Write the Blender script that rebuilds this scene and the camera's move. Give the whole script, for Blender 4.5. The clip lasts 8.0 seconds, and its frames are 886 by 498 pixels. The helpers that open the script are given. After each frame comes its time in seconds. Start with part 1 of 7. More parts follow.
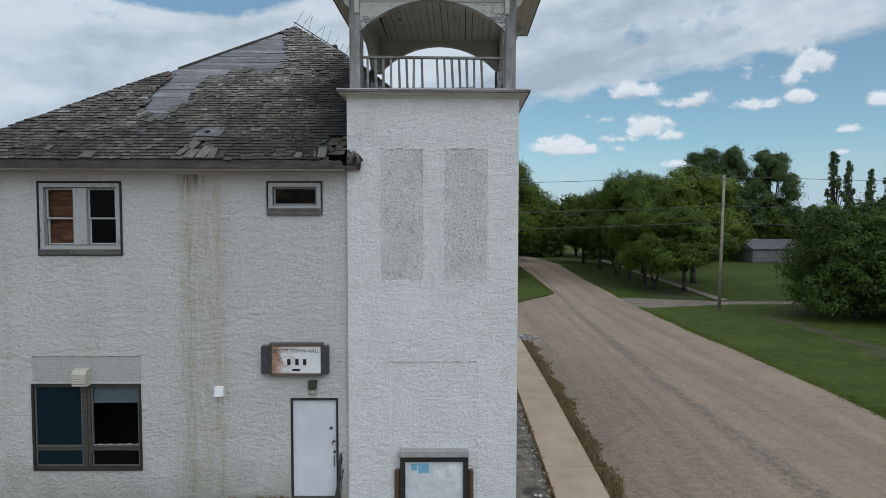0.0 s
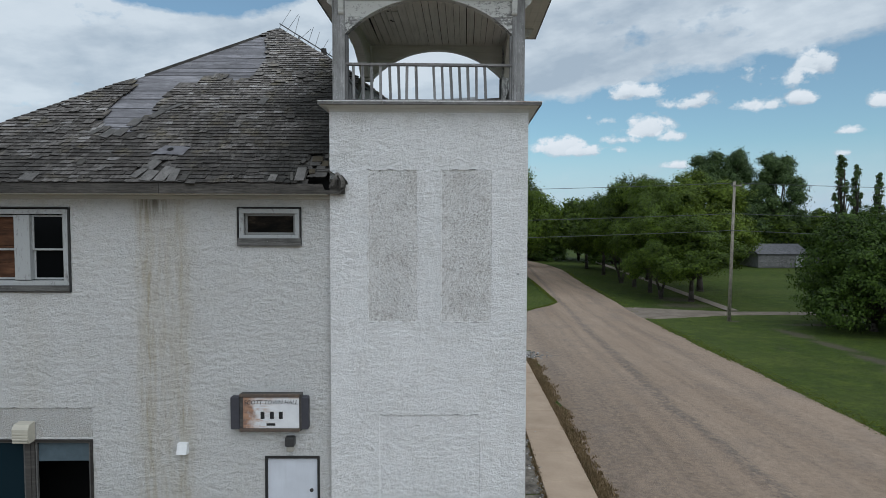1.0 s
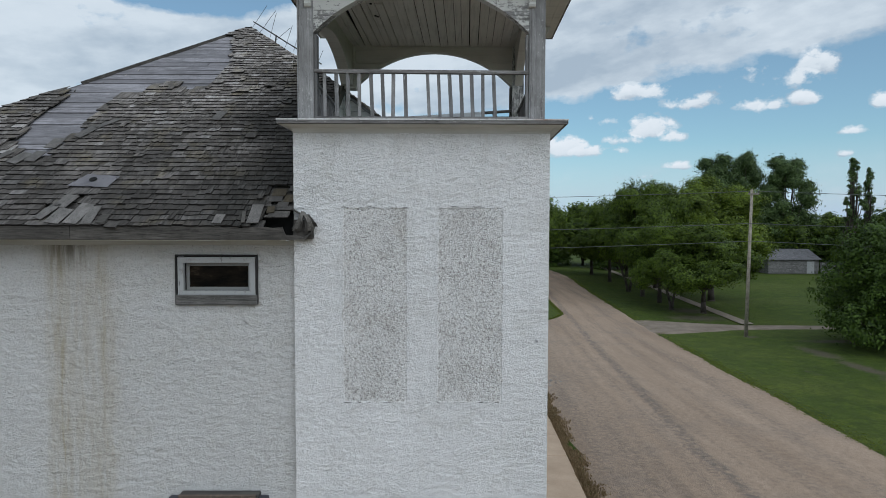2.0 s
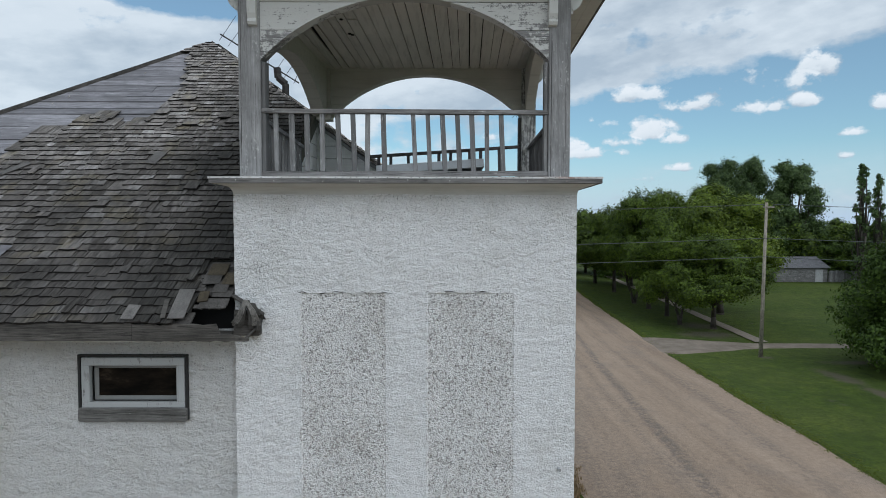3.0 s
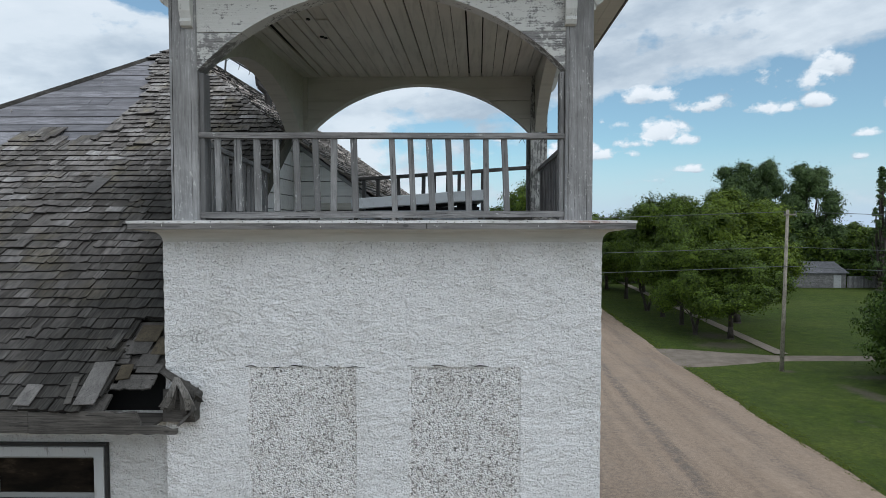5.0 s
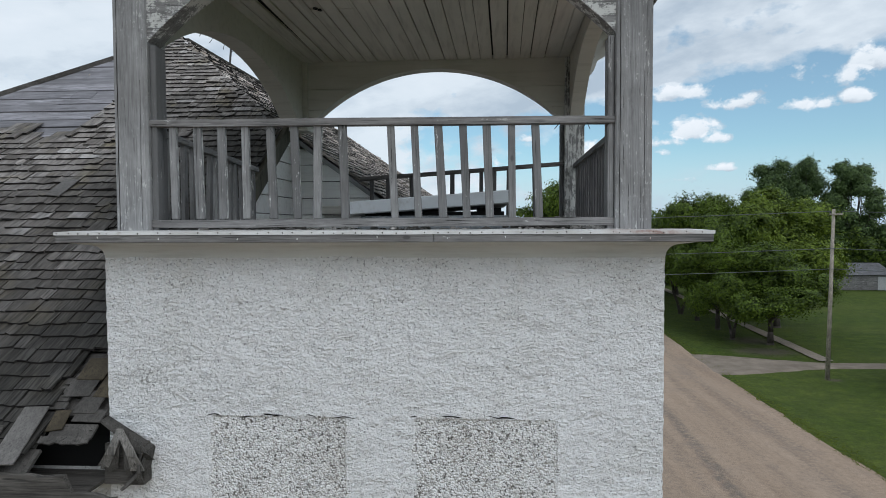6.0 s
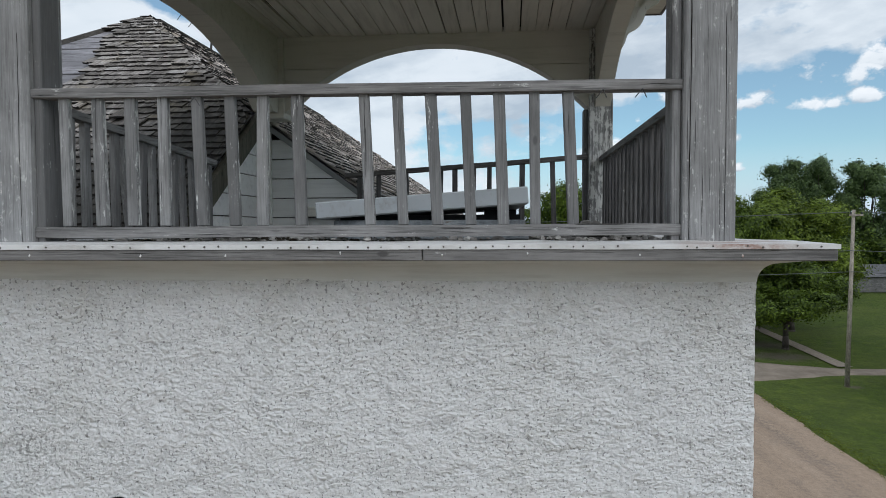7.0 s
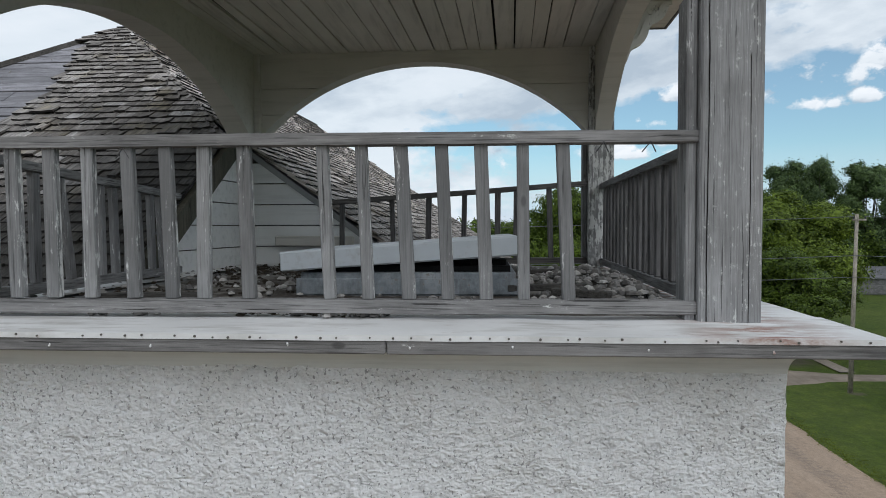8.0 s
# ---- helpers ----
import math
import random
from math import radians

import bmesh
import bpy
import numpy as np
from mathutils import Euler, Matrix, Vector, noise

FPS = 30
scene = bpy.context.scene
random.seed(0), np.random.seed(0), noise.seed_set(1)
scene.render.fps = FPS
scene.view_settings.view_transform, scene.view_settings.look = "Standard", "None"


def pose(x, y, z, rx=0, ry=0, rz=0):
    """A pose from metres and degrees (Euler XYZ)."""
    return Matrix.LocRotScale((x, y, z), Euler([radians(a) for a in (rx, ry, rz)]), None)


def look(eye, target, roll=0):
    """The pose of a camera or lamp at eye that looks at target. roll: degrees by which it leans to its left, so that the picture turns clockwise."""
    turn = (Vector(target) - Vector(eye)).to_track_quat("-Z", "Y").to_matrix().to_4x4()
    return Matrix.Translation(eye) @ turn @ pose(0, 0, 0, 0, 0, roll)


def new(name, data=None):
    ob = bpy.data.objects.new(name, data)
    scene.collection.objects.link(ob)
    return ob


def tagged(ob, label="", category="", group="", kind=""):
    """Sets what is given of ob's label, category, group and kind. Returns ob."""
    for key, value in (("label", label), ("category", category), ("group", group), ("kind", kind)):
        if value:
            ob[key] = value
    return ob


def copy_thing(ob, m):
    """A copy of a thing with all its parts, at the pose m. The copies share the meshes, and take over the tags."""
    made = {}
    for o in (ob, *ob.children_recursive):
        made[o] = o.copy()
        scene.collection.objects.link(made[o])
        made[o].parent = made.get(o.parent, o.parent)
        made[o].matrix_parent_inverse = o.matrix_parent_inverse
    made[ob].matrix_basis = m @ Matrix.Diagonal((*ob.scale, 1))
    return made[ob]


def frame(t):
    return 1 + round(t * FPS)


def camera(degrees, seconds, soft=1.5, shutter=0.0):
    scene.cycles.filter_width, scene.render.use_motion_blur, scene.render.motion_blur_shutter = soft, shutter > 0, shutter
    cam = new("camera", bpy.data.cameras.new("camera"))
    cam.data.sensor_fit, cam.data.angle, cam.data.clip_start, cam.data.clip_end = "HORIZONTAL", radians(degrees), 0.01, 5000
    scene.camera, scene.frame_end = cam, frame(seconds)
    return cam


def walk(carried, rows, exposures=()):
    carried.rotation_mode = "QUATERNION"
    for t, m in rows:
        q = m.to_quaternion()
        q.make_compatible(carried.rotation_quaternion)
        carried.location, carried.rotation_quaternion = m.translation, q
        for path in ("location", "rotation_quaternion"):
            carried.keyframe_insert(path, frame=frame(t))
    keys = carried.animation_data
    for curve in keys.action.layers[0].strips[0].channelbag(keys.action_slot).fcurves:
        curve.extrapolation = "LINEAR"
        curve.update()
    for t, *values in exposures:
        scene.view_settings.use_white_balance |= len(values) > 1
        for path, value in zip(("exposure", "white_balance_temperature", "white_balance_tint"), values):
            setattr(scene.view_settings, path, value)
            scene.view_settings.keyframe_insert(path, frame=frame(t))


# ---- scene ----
cam = camera(73.7, 8.0, soft=0.9)
PATH = [
    (0, (-0.53, 0.875, 6.047), (-0.511, 2.873, 5.952), 0.1),
    (0.5, (-0.483, 1.608, 6.301), (-0.465, 3.606, 6.21), 0.1),
    (1, (-0.452, 2.539, 6.608), (-0.436, 4.537, 6.516), 0.15),
    (1.5, (-0.41, 3.664, 6.934), (-0.395, 5.662, 6.841), 0.15),
    (1.7, (-0.396, 4.161, 7.090), (-0.383, 6.159, 6.998), 0.15),
    (2.8, (-0.269, 6.79, 8.04), (-0.264, 8.789, 7.955), 0.05),
    (3, (-0.254, 7.053, 8.244), (-0.247, 9.052, 8.161), 0.05),
    (3.5, (-0.187, 7.299, 8.577), (-0.18, 9.297, 8.496), 0.0),
    (4, (-0.14, 7.52, 8.609), (-0.133, 9.518, 8.527), 0.05),
    (4.2, (-0.115, 7.69, 8.63), (-0.12, 9.69, 8.549), 0.0),
    (5.3, (-0.032, 8.724, 8.70), (-0.073, 10.723, 8.625), -0.1),
    (5.5, (-0.005, 8.945, 8.724), (-0.066, 10.943, 8.649), -0.2),
    (6, (0.011, 9.497, 8.743), (-0.107, 11.492, 8.669), -0.2),
    (6.5, (0.011, 10.071, 8.762), (-0.126, 12.065, 8.689), -0.2),
    (7, (0.0, 10.593, 8.788), (-0.139, 12.586, 8.716), -0.2),
    (7.5, (0.02, 10.928, 8.904), (-0.119, 12.922, 8.829), -0.2),
    (8, (0.08, 11.019, 9.077), (-0.06, 13.013, 9.005), -0.2),
]
walk(cam, [(t, look(eye, target, roll)) for t, eye, target, roll in PATH], exposures=[(0.0, -0.27, 5950, 9), (3.0, -0.13, 5950, 9), (5.5, -0.04, 6020, 10), (8.0, 0.01, 6150, 11)])

# ---- sky, sun ----
SUN_EL, SUN_AZ = 46.0, 150.0     # degrees; azimuth clockwise from +y
world = bpy.data.worlds.new("sky")
scene.world = world
world.use_nodes = True
wt = world.node_tree
wt.nodes.clear()


def wn(kind, **kw):
    n = wt.nodes.new(kind)
    for k, v in kw.items():
        n.inputs[k].default_value = v
    return n


def wm(op, a, b=None, c=None, clamp=False):
    n = wt.nodes.new("ShaderNodeMath")
    n.operation, n.use_clamp = op, clamp
    for i, v in enumerate((a, b, c)):
        if v is None:
            continue
        if isinstance(v, (int, float)):
            n.inputs[i].default_value = v
        else:
            wt.links.new(v, n.inputs[i])
    return n.outputs[0]


sky = wt.nodes.new("ShaderNodeTexSky")
sky.sky_type, sky.sun_disc = "NISHITA", False
sky.sun_elevation, sky.sun_rotation = radians(SUN_EL), radians(SUN_AZ)
sky.air_density, sky.dust_density, sky.ozone_density = 1.0, 0.25, 0.7
co = wt.nodes.new("ShaderNodeTexCoord")
sep = wt.nodes.new("ShaderNodeSeparateXYZ")
wt.links.new(co.outputs["Generated"], sep.inputs[0])
AZ = wm("ARCTAN2", sep.outputs[0], sep.outputs[1])
EL = wm("ARCSINE", sep.outputs[2])
# domain of the clouds: azimuth and elevation, flattened sideways
comb = wt.nodes.new("ShaderNodeCombineXYZ")
wt.links.new(AZ, comb.inputs[0])
wt.links.new(wm("MULTIPLY", EL, 2.1), comb.inputs[1])
round_ = wt.nodes.new("ShaderNodeCombineXYZ")          # for the heaped clouds: less flattened
wt.links.new(AZ, round_.inputs[0])
wt.links.new(wm("MULTIPLY", EL, 1.25), round_.inputs[1])

slant = wt.nodes.new("ShaderNodeCombineXYZ")           # for the deck: long streaks rising to the right
wt.links.new(wm("MULTIPLY", AZ, 0.8), slant.inputs[0])
wt.links.new(wm("SUBTRACT", wm("MULTIPLY", EL, 3.4), wm("MULTIPLY", AZ, 0.8)), slant.inputs[1])
raised = wt.nodes.new("ShaderNodeVectorMath")
raised.operation = "ADD"
raised.inputs[1].default_value = (0.0, 0.014, 0.0)
wt.links.new(round_.outputs[0], raised.inputs[0])


def cloud_noise(scale, detail, rough, shift, domain=None):
    n = wn("ShaderNodeTexNoise", Scale=scale, Detail=detail, Roughness=rough)
    off = wt.nodes.new("ShaderNodeVectorMath")
    off.operation = "ADD"
    off.inputs[1].default_value = (shift, shift * 0.7, shift * 0.3)
    wt.links.new((domain or comb).outputs[0], off.inputs[0])
    wt.links.new(off.outputs[0], n.inputs["Vector"])
    return n.outputs["Fac"]


billow = cloud_noise(15.0, 7.0, 0.58, 3.1)
wide = cloud_noise(3.4, 6.0, 0.55, 7.7)
heaps = cloud_noise(24.0, 7.0, 0.55, 5.3, round_)
crisp = cloud_noise(70.0, 6.0, 0.6, 2.3, round_)
under = cloud_noise(24.0, 7.0, 0.55, 5.3, raised)        # the same heaps a little higher: tells tops from undersides
streaks = cloud_noise(4.2, 6.0, 0.5, 4.4, slant)
ragged = cloud_noise(7.0, 6.0, 0.6, 1.3)
# single fair-weather clouds: azimuth, elevation, half width, half height, strength
CLOUDS = [
    (0.203, 0.120, 0.052, 0.027, 1.5), (0.243, 0.113, 0.038, 0.016, 1.1), (0.336, 0.144, 0.048, 0.026, 1.5), (0.299, 0.131, 0.037, 0.013, 0.9), (0.369, 0.133, 0.023, 0.017, 0.9),
    (0.402, 0.181, 0.046, 0.018, 1.2), (0.486, 0.172, 0.031, 0.018, 1.1), (0.508, 0.169, 0.023, 0.013, 0.9), (0.554, 0.175, 0.029, 0.016, 1.2), (0.563, 0.220, 0.030, 0.032, 1.1),
    (0.540, 0.203, 0.035, 0.021, 0.8), (0.484, 0.209, 0.028, 0.026, 0.3), (0.608, 0.127, 0.017, 0.010, 1.0), (0.643, 0.164, 0.018, 0.017, 1.1), (0.317, 0.203, 0.061, 0.021, 1.2),
    (0.276, 0.163, 0.024, 0.009, 0.3), (0.246, 0.168, 0.010, 0.007, 0.4), (0.294, 0.114, 0.015, 0.010, 0.7), (0.382, 0.088, 0.027, 0.011, 0.9), (0.323, 0.072, 0.036, 0.013, 0.5),
    (0.600, 0.097, 0.012, 0.008, 0.6), (0.571, 0.073, 0.019, 0.010, 0.3), (0.083, 0.144, 0.026, 0.011, 0.9), (0.027, 0.101, 0.019, 0.026, 0.6),
]
lumps, lit = None, None
for az, el, wa, he, power in CLOUDS:
    du = wm("MULTIPLY", wm("SUBTRACT", AZ, az), 1.0 / wa)
    up = wm("MULTIPLY", wm("SUBTRACT", EL, el), 1.0 / he)
    dv = wm("MAXIMUM", up, wm("MULTIPLY", up, -1.9))          # flat bases
    d = wm("SQRT", wm("ADD", wm("MULTIPLY", du, du), wm("MULTIPLY", dv, dv)))
    v = wm("MULTIPLY", wm("SUBTRACT", 1.05, d), power)
    lumps = v if lumps is None else wm("MAXIMUM", lumps, v)
    tops = wm("MULTIPLY", wm("MULTIPLY", v, 4.0, clamp=True), wm("MULTIPLY_ADD", up, 0.9, 0.75, clamp=True))
    lit = tops if lit is None else wm("MAXIMUM", lit, tops)
puff = wm("ADD", lumps, wm("ADD", wm("MULTIPLY", wm("SUBTRACT", heaps, 0.5), 2.3), wm("MULTIPLY", wm("SUBTRACT", crisp, 0.5), 1.3)))
puff = wm("MULTIPLY", wm("SUBTRACT", puff, 0.18), 2.0, clamp=True)
# the deck of cloud: high on the right above a slanting edge, all over on the left
edge = wm("SUBTRACT", EL, wm("MULTIPLY_ADD", AZ, 0.135, 0.163))
deck = wm("MULTIPLY", edge, 42.0)
left = wm("MULTIPLY", wm("SUBTRACT", 0.10, AZ), 3.6)
behind = wm("MULTIPLY", wm("SUBTRACT", wm("ABSOLUTE", AZ), 0.95), 3.0)
deck = wm("MINIMUM", wm("MAXIMUM", wm("MAXIMUM", deck, left), behind), 1.1)
# a blue rent in the deck above the ridge
gu, gv = wm("MULTIPLY", wm("ADD", AZ, 0.40), 1 / 0.20), wm("MULTIPLY", wm("SUBTRACT", EL, 0.350), 1 / 0.05)
rent = wm("SUBTRACT", 1.0, wm("ADD", wm("MULTIPLY", gu, gu), wm("MULTIPLY", gv, gv)), clamp=True)
deck = wm("SUBTRACT", deck, wm("MULTIPLY", rent, 2.2))
deck = wm("ADD", deck, wm("ADD", wm("MULTIPLY", wm("SUBTRACT", ragged, 0.5), 2.6), wm("MULTIPLY", wm("SUBTRACT", heaps, 0.5), 1.6)))
deck = wm("MULTIPLY", wm("SUBTRACT", wm("ADD", deck, wm("MULTIPLY", wm("SUBTRACT", wide, 0.5), 1.5)), 0.15), 1.7, clamp=True)
# faint shreds low over the horizon
low = wm("MULTIPLY", wm("MULTIPLY", wm("SUBTRACT", 0.10, EL), 16.0, clamp=True), wm("MULTIPLY", wm("SUBTRACT", billow, 0.49), 5.0, clamp=True))
thick = wm("MAXIMUM", wm("MAXIMUM", puff, wm("MULTIPLY", low, 0.5)), wm("MULTIPLY", deck, 0.92))
cloud_tone = wt.nodes.new("ShaderNodeValToRGB")
cloud_tone.color_ramp.elements.new(0.9)
cloud_tone.color_ramp.elements[0].position, cloud_tone.color_ramp.elements[0].color = 0.42, (4.8, 5.5, 6.1, 1)
cloud_tone.color_ramp.elements[1].position, cloud_tone.color_ramp.elements[1].color = 0.575, (8.0, 8.45, 8.6, 1)
cloud_tone.color_ramp.elements[2].position, cloud_tone.color_ramp.elements[2].color = 0.80, (9.3, 9.5, 9.5, 1)
pale = wm("MULTIPLY", wm("SUBTRACT", 0.05, AZ), 0.3, clamp=True)          # thinner, brighter cloud to the left
pale = wm("MINIMUM", pale, 0.035)
shade = wm("ADD", wm("MULTIPLY_ADD", billow, 0.22, wm("MULTIPLY_ADD", wide, 0.33, wm("MULTIPLY", streaks, 0.45))), pale)
relief = wm("MULTIPLY", wm("MULTIPLY", wm("SUBTRACT", heaps, under), puff), 0.45)
glow = wm("MULTIPLY", puff, wm("MULTIPLY_ADD", lit, 0.40, -0.17))
wt.links.new(wm("ADD", wm("ADD", shade, relief), glow), cloud_tone.inputs[0])
haze = wm("MAXIMUM", wm("MULTIPLY", wm("SUBTRACT", 0.15, EL), 7.0), 0.20)
haze = wm("MINIMUM", haze, 1.0)
mixw = wt.nodes.new("ShaderNodeMix")
mixw.data_type = "RGBA"
wt.links.new(thick, mixw.inputs["Factor"])
tint = wt.nodes.new("ShaderNodeMix")
tint.data_type, tint.blend_type = "RGBA", "MULTIPLY"
tint.inputs["Factor"].default_value = 1.0
tint.inputs["B"].default_value = (0.91, 1.16, 1.10, 1)
wt.links.new(sky.outputs[0], tint.inputs["A"])
hz = wt.nodes.new("ShaderNodeMix")
hz.data_type = "RGBA"
hz.inputs["B"].default_value = (5.5, 6.6, 7.7, 1)
wt.links.new(haze, hz.inputs["Factor"])
wt.links.new(tint.outputs["Result"], hz.inputs["A"])
wt.links.new(hz.outputs["Result"], mixw.inputs["A"])
wt.links.new(cloud_tone.outputs[0], mixw.inputs["B"])
bg = wn("ShaderNodeBackground", Strength=0.10)
wt.links.new(mixw.outputs["Result"], bg.inputs["Color"])
wout = wt.nodes.new("ShaderNodeOutputWorld")
wt.links.new(bg.outputs[0], wout.inputs[0])

sun_data = bpy.data.lights.new("sun", "SUN")
sun_data.energy, sun_data.angle, sun_data.color = 1.6, radians(62), (1.0, 0.98, 0.95)
sun = new("sun", sun_data)
sdir = Vector((math.sin(radians(SUN_AZ)) * math.cos(radians(SUN_EL)), math.cos(radians(SUN_AZ)) * math.cos(radians(SUN_EL)), math.sin(radians(SUN_EL))))
sun.matrix_world = look(sdir * 60, (0, 0, 0))


# ---- materials ----
class Nodes:
    """Small helper round one node material."""

    def __init__(self, name, rough=0.8, metal=0.0):
        self.mat = bpy.data.materials.new(name)
        self.mat.use_nodes = True
        self.t = self.mat.node_tree
        self.b = self.t.nodes["Principled BSDF"]
        self.b.inputs["Roughness"].default_value = rough
        self.b.inputs["Metallic"].default_value = metal
        self.b.inputs["Specular IOR Level"].default_value = 0.3
        self.co = self.t.nodes.new("ShaderNodeNewGeometry").outputs["Position"]

    def link(self, a, b):
        self.t.links.new(a, b)

    def scaled(self, s, co=None):
        m = self.t.nodes.new("ShaderNodeMapping")
        m.inputs["Scale"].default_value = s if hasattr(s, "__len__") else (s, s, s)
        self.link(co or self.co, m.inputs["Vector"])
        return m.outputs[0]

    def noise(self, scale, detail=5.0, rough=0.55, co=None, stretch=None):
        n = self.t.nodes.new("ShaderNodeTexNoise")
        n.inputs["Scale"].default_value, n.inputs["Detail"].default_value, n.inputs["Roughness"].default_value = scale, detail, rough
        self.link(self.scaled(stretch, co) if stretch else (co or self.co), n.inputs["Vector"])
        return n.outputs["Fac"]

    def cells(self, scale, feature="F1", out="Distance", stretch=None):
        n = self.t.nodes.new("ShaderNodeTexVoronoi")
        n.feature = feature
        n.inputs["Scale"].default_value = scale
        self.link(self.scaled(stretch) if stretch else self.co, n.inputs["Vector"])
        return n.outputs[out]

    def ramp(self, fac, *stops):
        n = self.t.nodes.new("ShaderNodeValToRGB")
        e = n.color_ramp.elements
        while len(e) < len(stops):
            e.new(0.5)
        for el, (pos, col) in zip(e, stops):
            el.position = pos
            el.color = (*col, 1) if hasattr(col, "__len__") else (col, col, col, 1)
        self.link(fac, n.inputs[0])
        return n.outputs[0]

    def math(self, op, a, b=0.0, clamp=False):
        n = self.t.nodes.new("ShaderNodeMath")
        n.operation, n.use_clamp = op, clamp
        for i, v in enumerate((a, b)):
            if isinstance(v, (int, float)):
                n.inputs[i].default_value = v
            else:
                self.link(v, n.inputs[i])
        return n.outputs[0]

    def mix(self, fac, a, b, blend="MIX"):
        n = self.t.nodes.new("ShaderNodeMix")
        n.data_type, n.blend_type = "RGBA", blend
        for key, v in (("Factor", fac), ("A", a), ("B", b)):
            if isinstance(v, (int, float)):
                n.inputs[key].default_value = v if key == "Factor" else (v, v, v, 1)
            elif hasattr(v, "__len__"):
                n.inputs[key].default_value = (*v, 1)
            else:
                self.link(v, n.inputs[key])
        return n.outputs["Result"]

    def random(self):
        return self.t.nodes.new("ShaderNodeObjectInfo").outputs["Random"]

    def island(self):
        return self.t.nodes.new("ShaderNodeNewGeometry").outputs["Random Per Island"]

    def axis(self, i):
        n = self.t.nodes.new("ShaderNodeSeparateXYZ")
        self.link(self.co, n.inputs[0])
        return n.outputs[i]

    def color(self, c):
        self.link(c, self.b.inputs["Base Color"])
        return self

    def bump(self, height, strength=0.5, distance=0.01):
        n = self.t.nodes.new("ShaderNodeBump")
        n.inputs["Strength"].default_value, n.inputs["Distance"].default_value = strength, distance
        self.link(height, n.inputs["Height"])
        prev = self.b.inputs["Normal"].links
        if prev:
            self.link(prev[0].from_socket, n.inputs["Normal"])
        self.link(n.outputs[0], self.b.inputs["Normal"])
        return self


def stucco(name, tone, pebble, depth, dirt, speck, hollows=0.42, laps=1.0, waves=0.7):
    """Dashed stucco: trowelled waves, small lumps, short crooked laps between them and dark specks."""
    n = Nodes(name, 0.95)
    lump = n.noise(pebble, 4.0, 0.6, stretch=(1, 1, 1.2))
    fine = n.noise(pebble * 2.0, 3.0, 0.6)
    trowel = n.noise(pebble * 0.25, 3.5, 0.55, stretch=(0.95, 1, 1.12))
    wave = n.noise(5.5, 4.0, 0.6, stretch=(0.7, 1, 1.3))
    # crooked laps: thin broken lines where the dashed coats overlap
    vein = n.math("ABSOLUTE", n.math("SUBTRACT", n.noise(pebble * 0.55, 3.5, 0.6, stretch=(0.85, 1, 1.15)), 0.5))
    patchy = n.ramp(n.noise(2.1, 6.0, 0.7, stretch=(0.8, 1, 1.2)), (0.36, 0.40), (0.62, 1.0))
    broken = n.ramp(n.noise(pebble * 0.42, 4.0, 0.6), (0.46, 0.0), (0.60, 1.0))
    lap = n.math("MULTIPLY", n.ramp(vein, (0.0, 1.0), (0.034, 0.0)), n.math("MULTIPLY", broken, patchy))
    relief = n.math("ADD", n.math("MULTIPLY", lump, 0.95), n.math("ADD", n.math("MULTIPLY", fine, 0.22), n.math("MULTIPLY", trowel, 1.5)))
    relief = n.math("SUBTRACT", relief, n.math("MULTIPLY", lap, 0.35 * laps))
    big = n.noise(0.7, 6.0, 0.62)
    mid = n.noise(2.6, 6.0, 0.65)
    base = n.ramp(big, (0.3, [c * 0.92 for c in tone]), (0.7, tone))
    grime = n.ramp(mid, (0.50, 0.0), (0.80, 1.0))
    base = n.mix(n.math("MULTIPLY", grime, dirt), base, (0.46, 0.44, 0.37))
    # shade of the hollows painted in grey, then small dark specks, thicker in patches
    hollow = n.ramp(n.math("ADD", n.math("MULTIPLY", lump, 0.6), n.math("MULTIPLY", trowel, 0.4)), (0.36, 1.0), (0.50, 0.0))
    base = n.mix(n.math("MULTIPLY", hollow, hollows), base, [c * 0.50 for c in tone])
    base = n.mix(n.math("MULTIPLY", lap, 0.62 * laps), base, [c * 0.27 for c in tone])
    where = n.math("MULTIPLY", n.ramp(n.noise(1.3, 5.0, 0.65), (0.3, 0.02), (0.7, 0.055)), speck)
    dots = n.noise(pebble * 1.35, 2.0, 0.5)
    dots = n.math("MULTIPLY", n.math("SUBTRACT", n.math("ADD", where, 0.325), dots), 20.0, True)
    base = n.mix(n.math("MULTIPLY", dots, 0.62), base, (0.14, 0.138, 0.134))
    n.color(base).bump(wave, waves, 0.045).bump(relief, 1.0, depth)
    return n


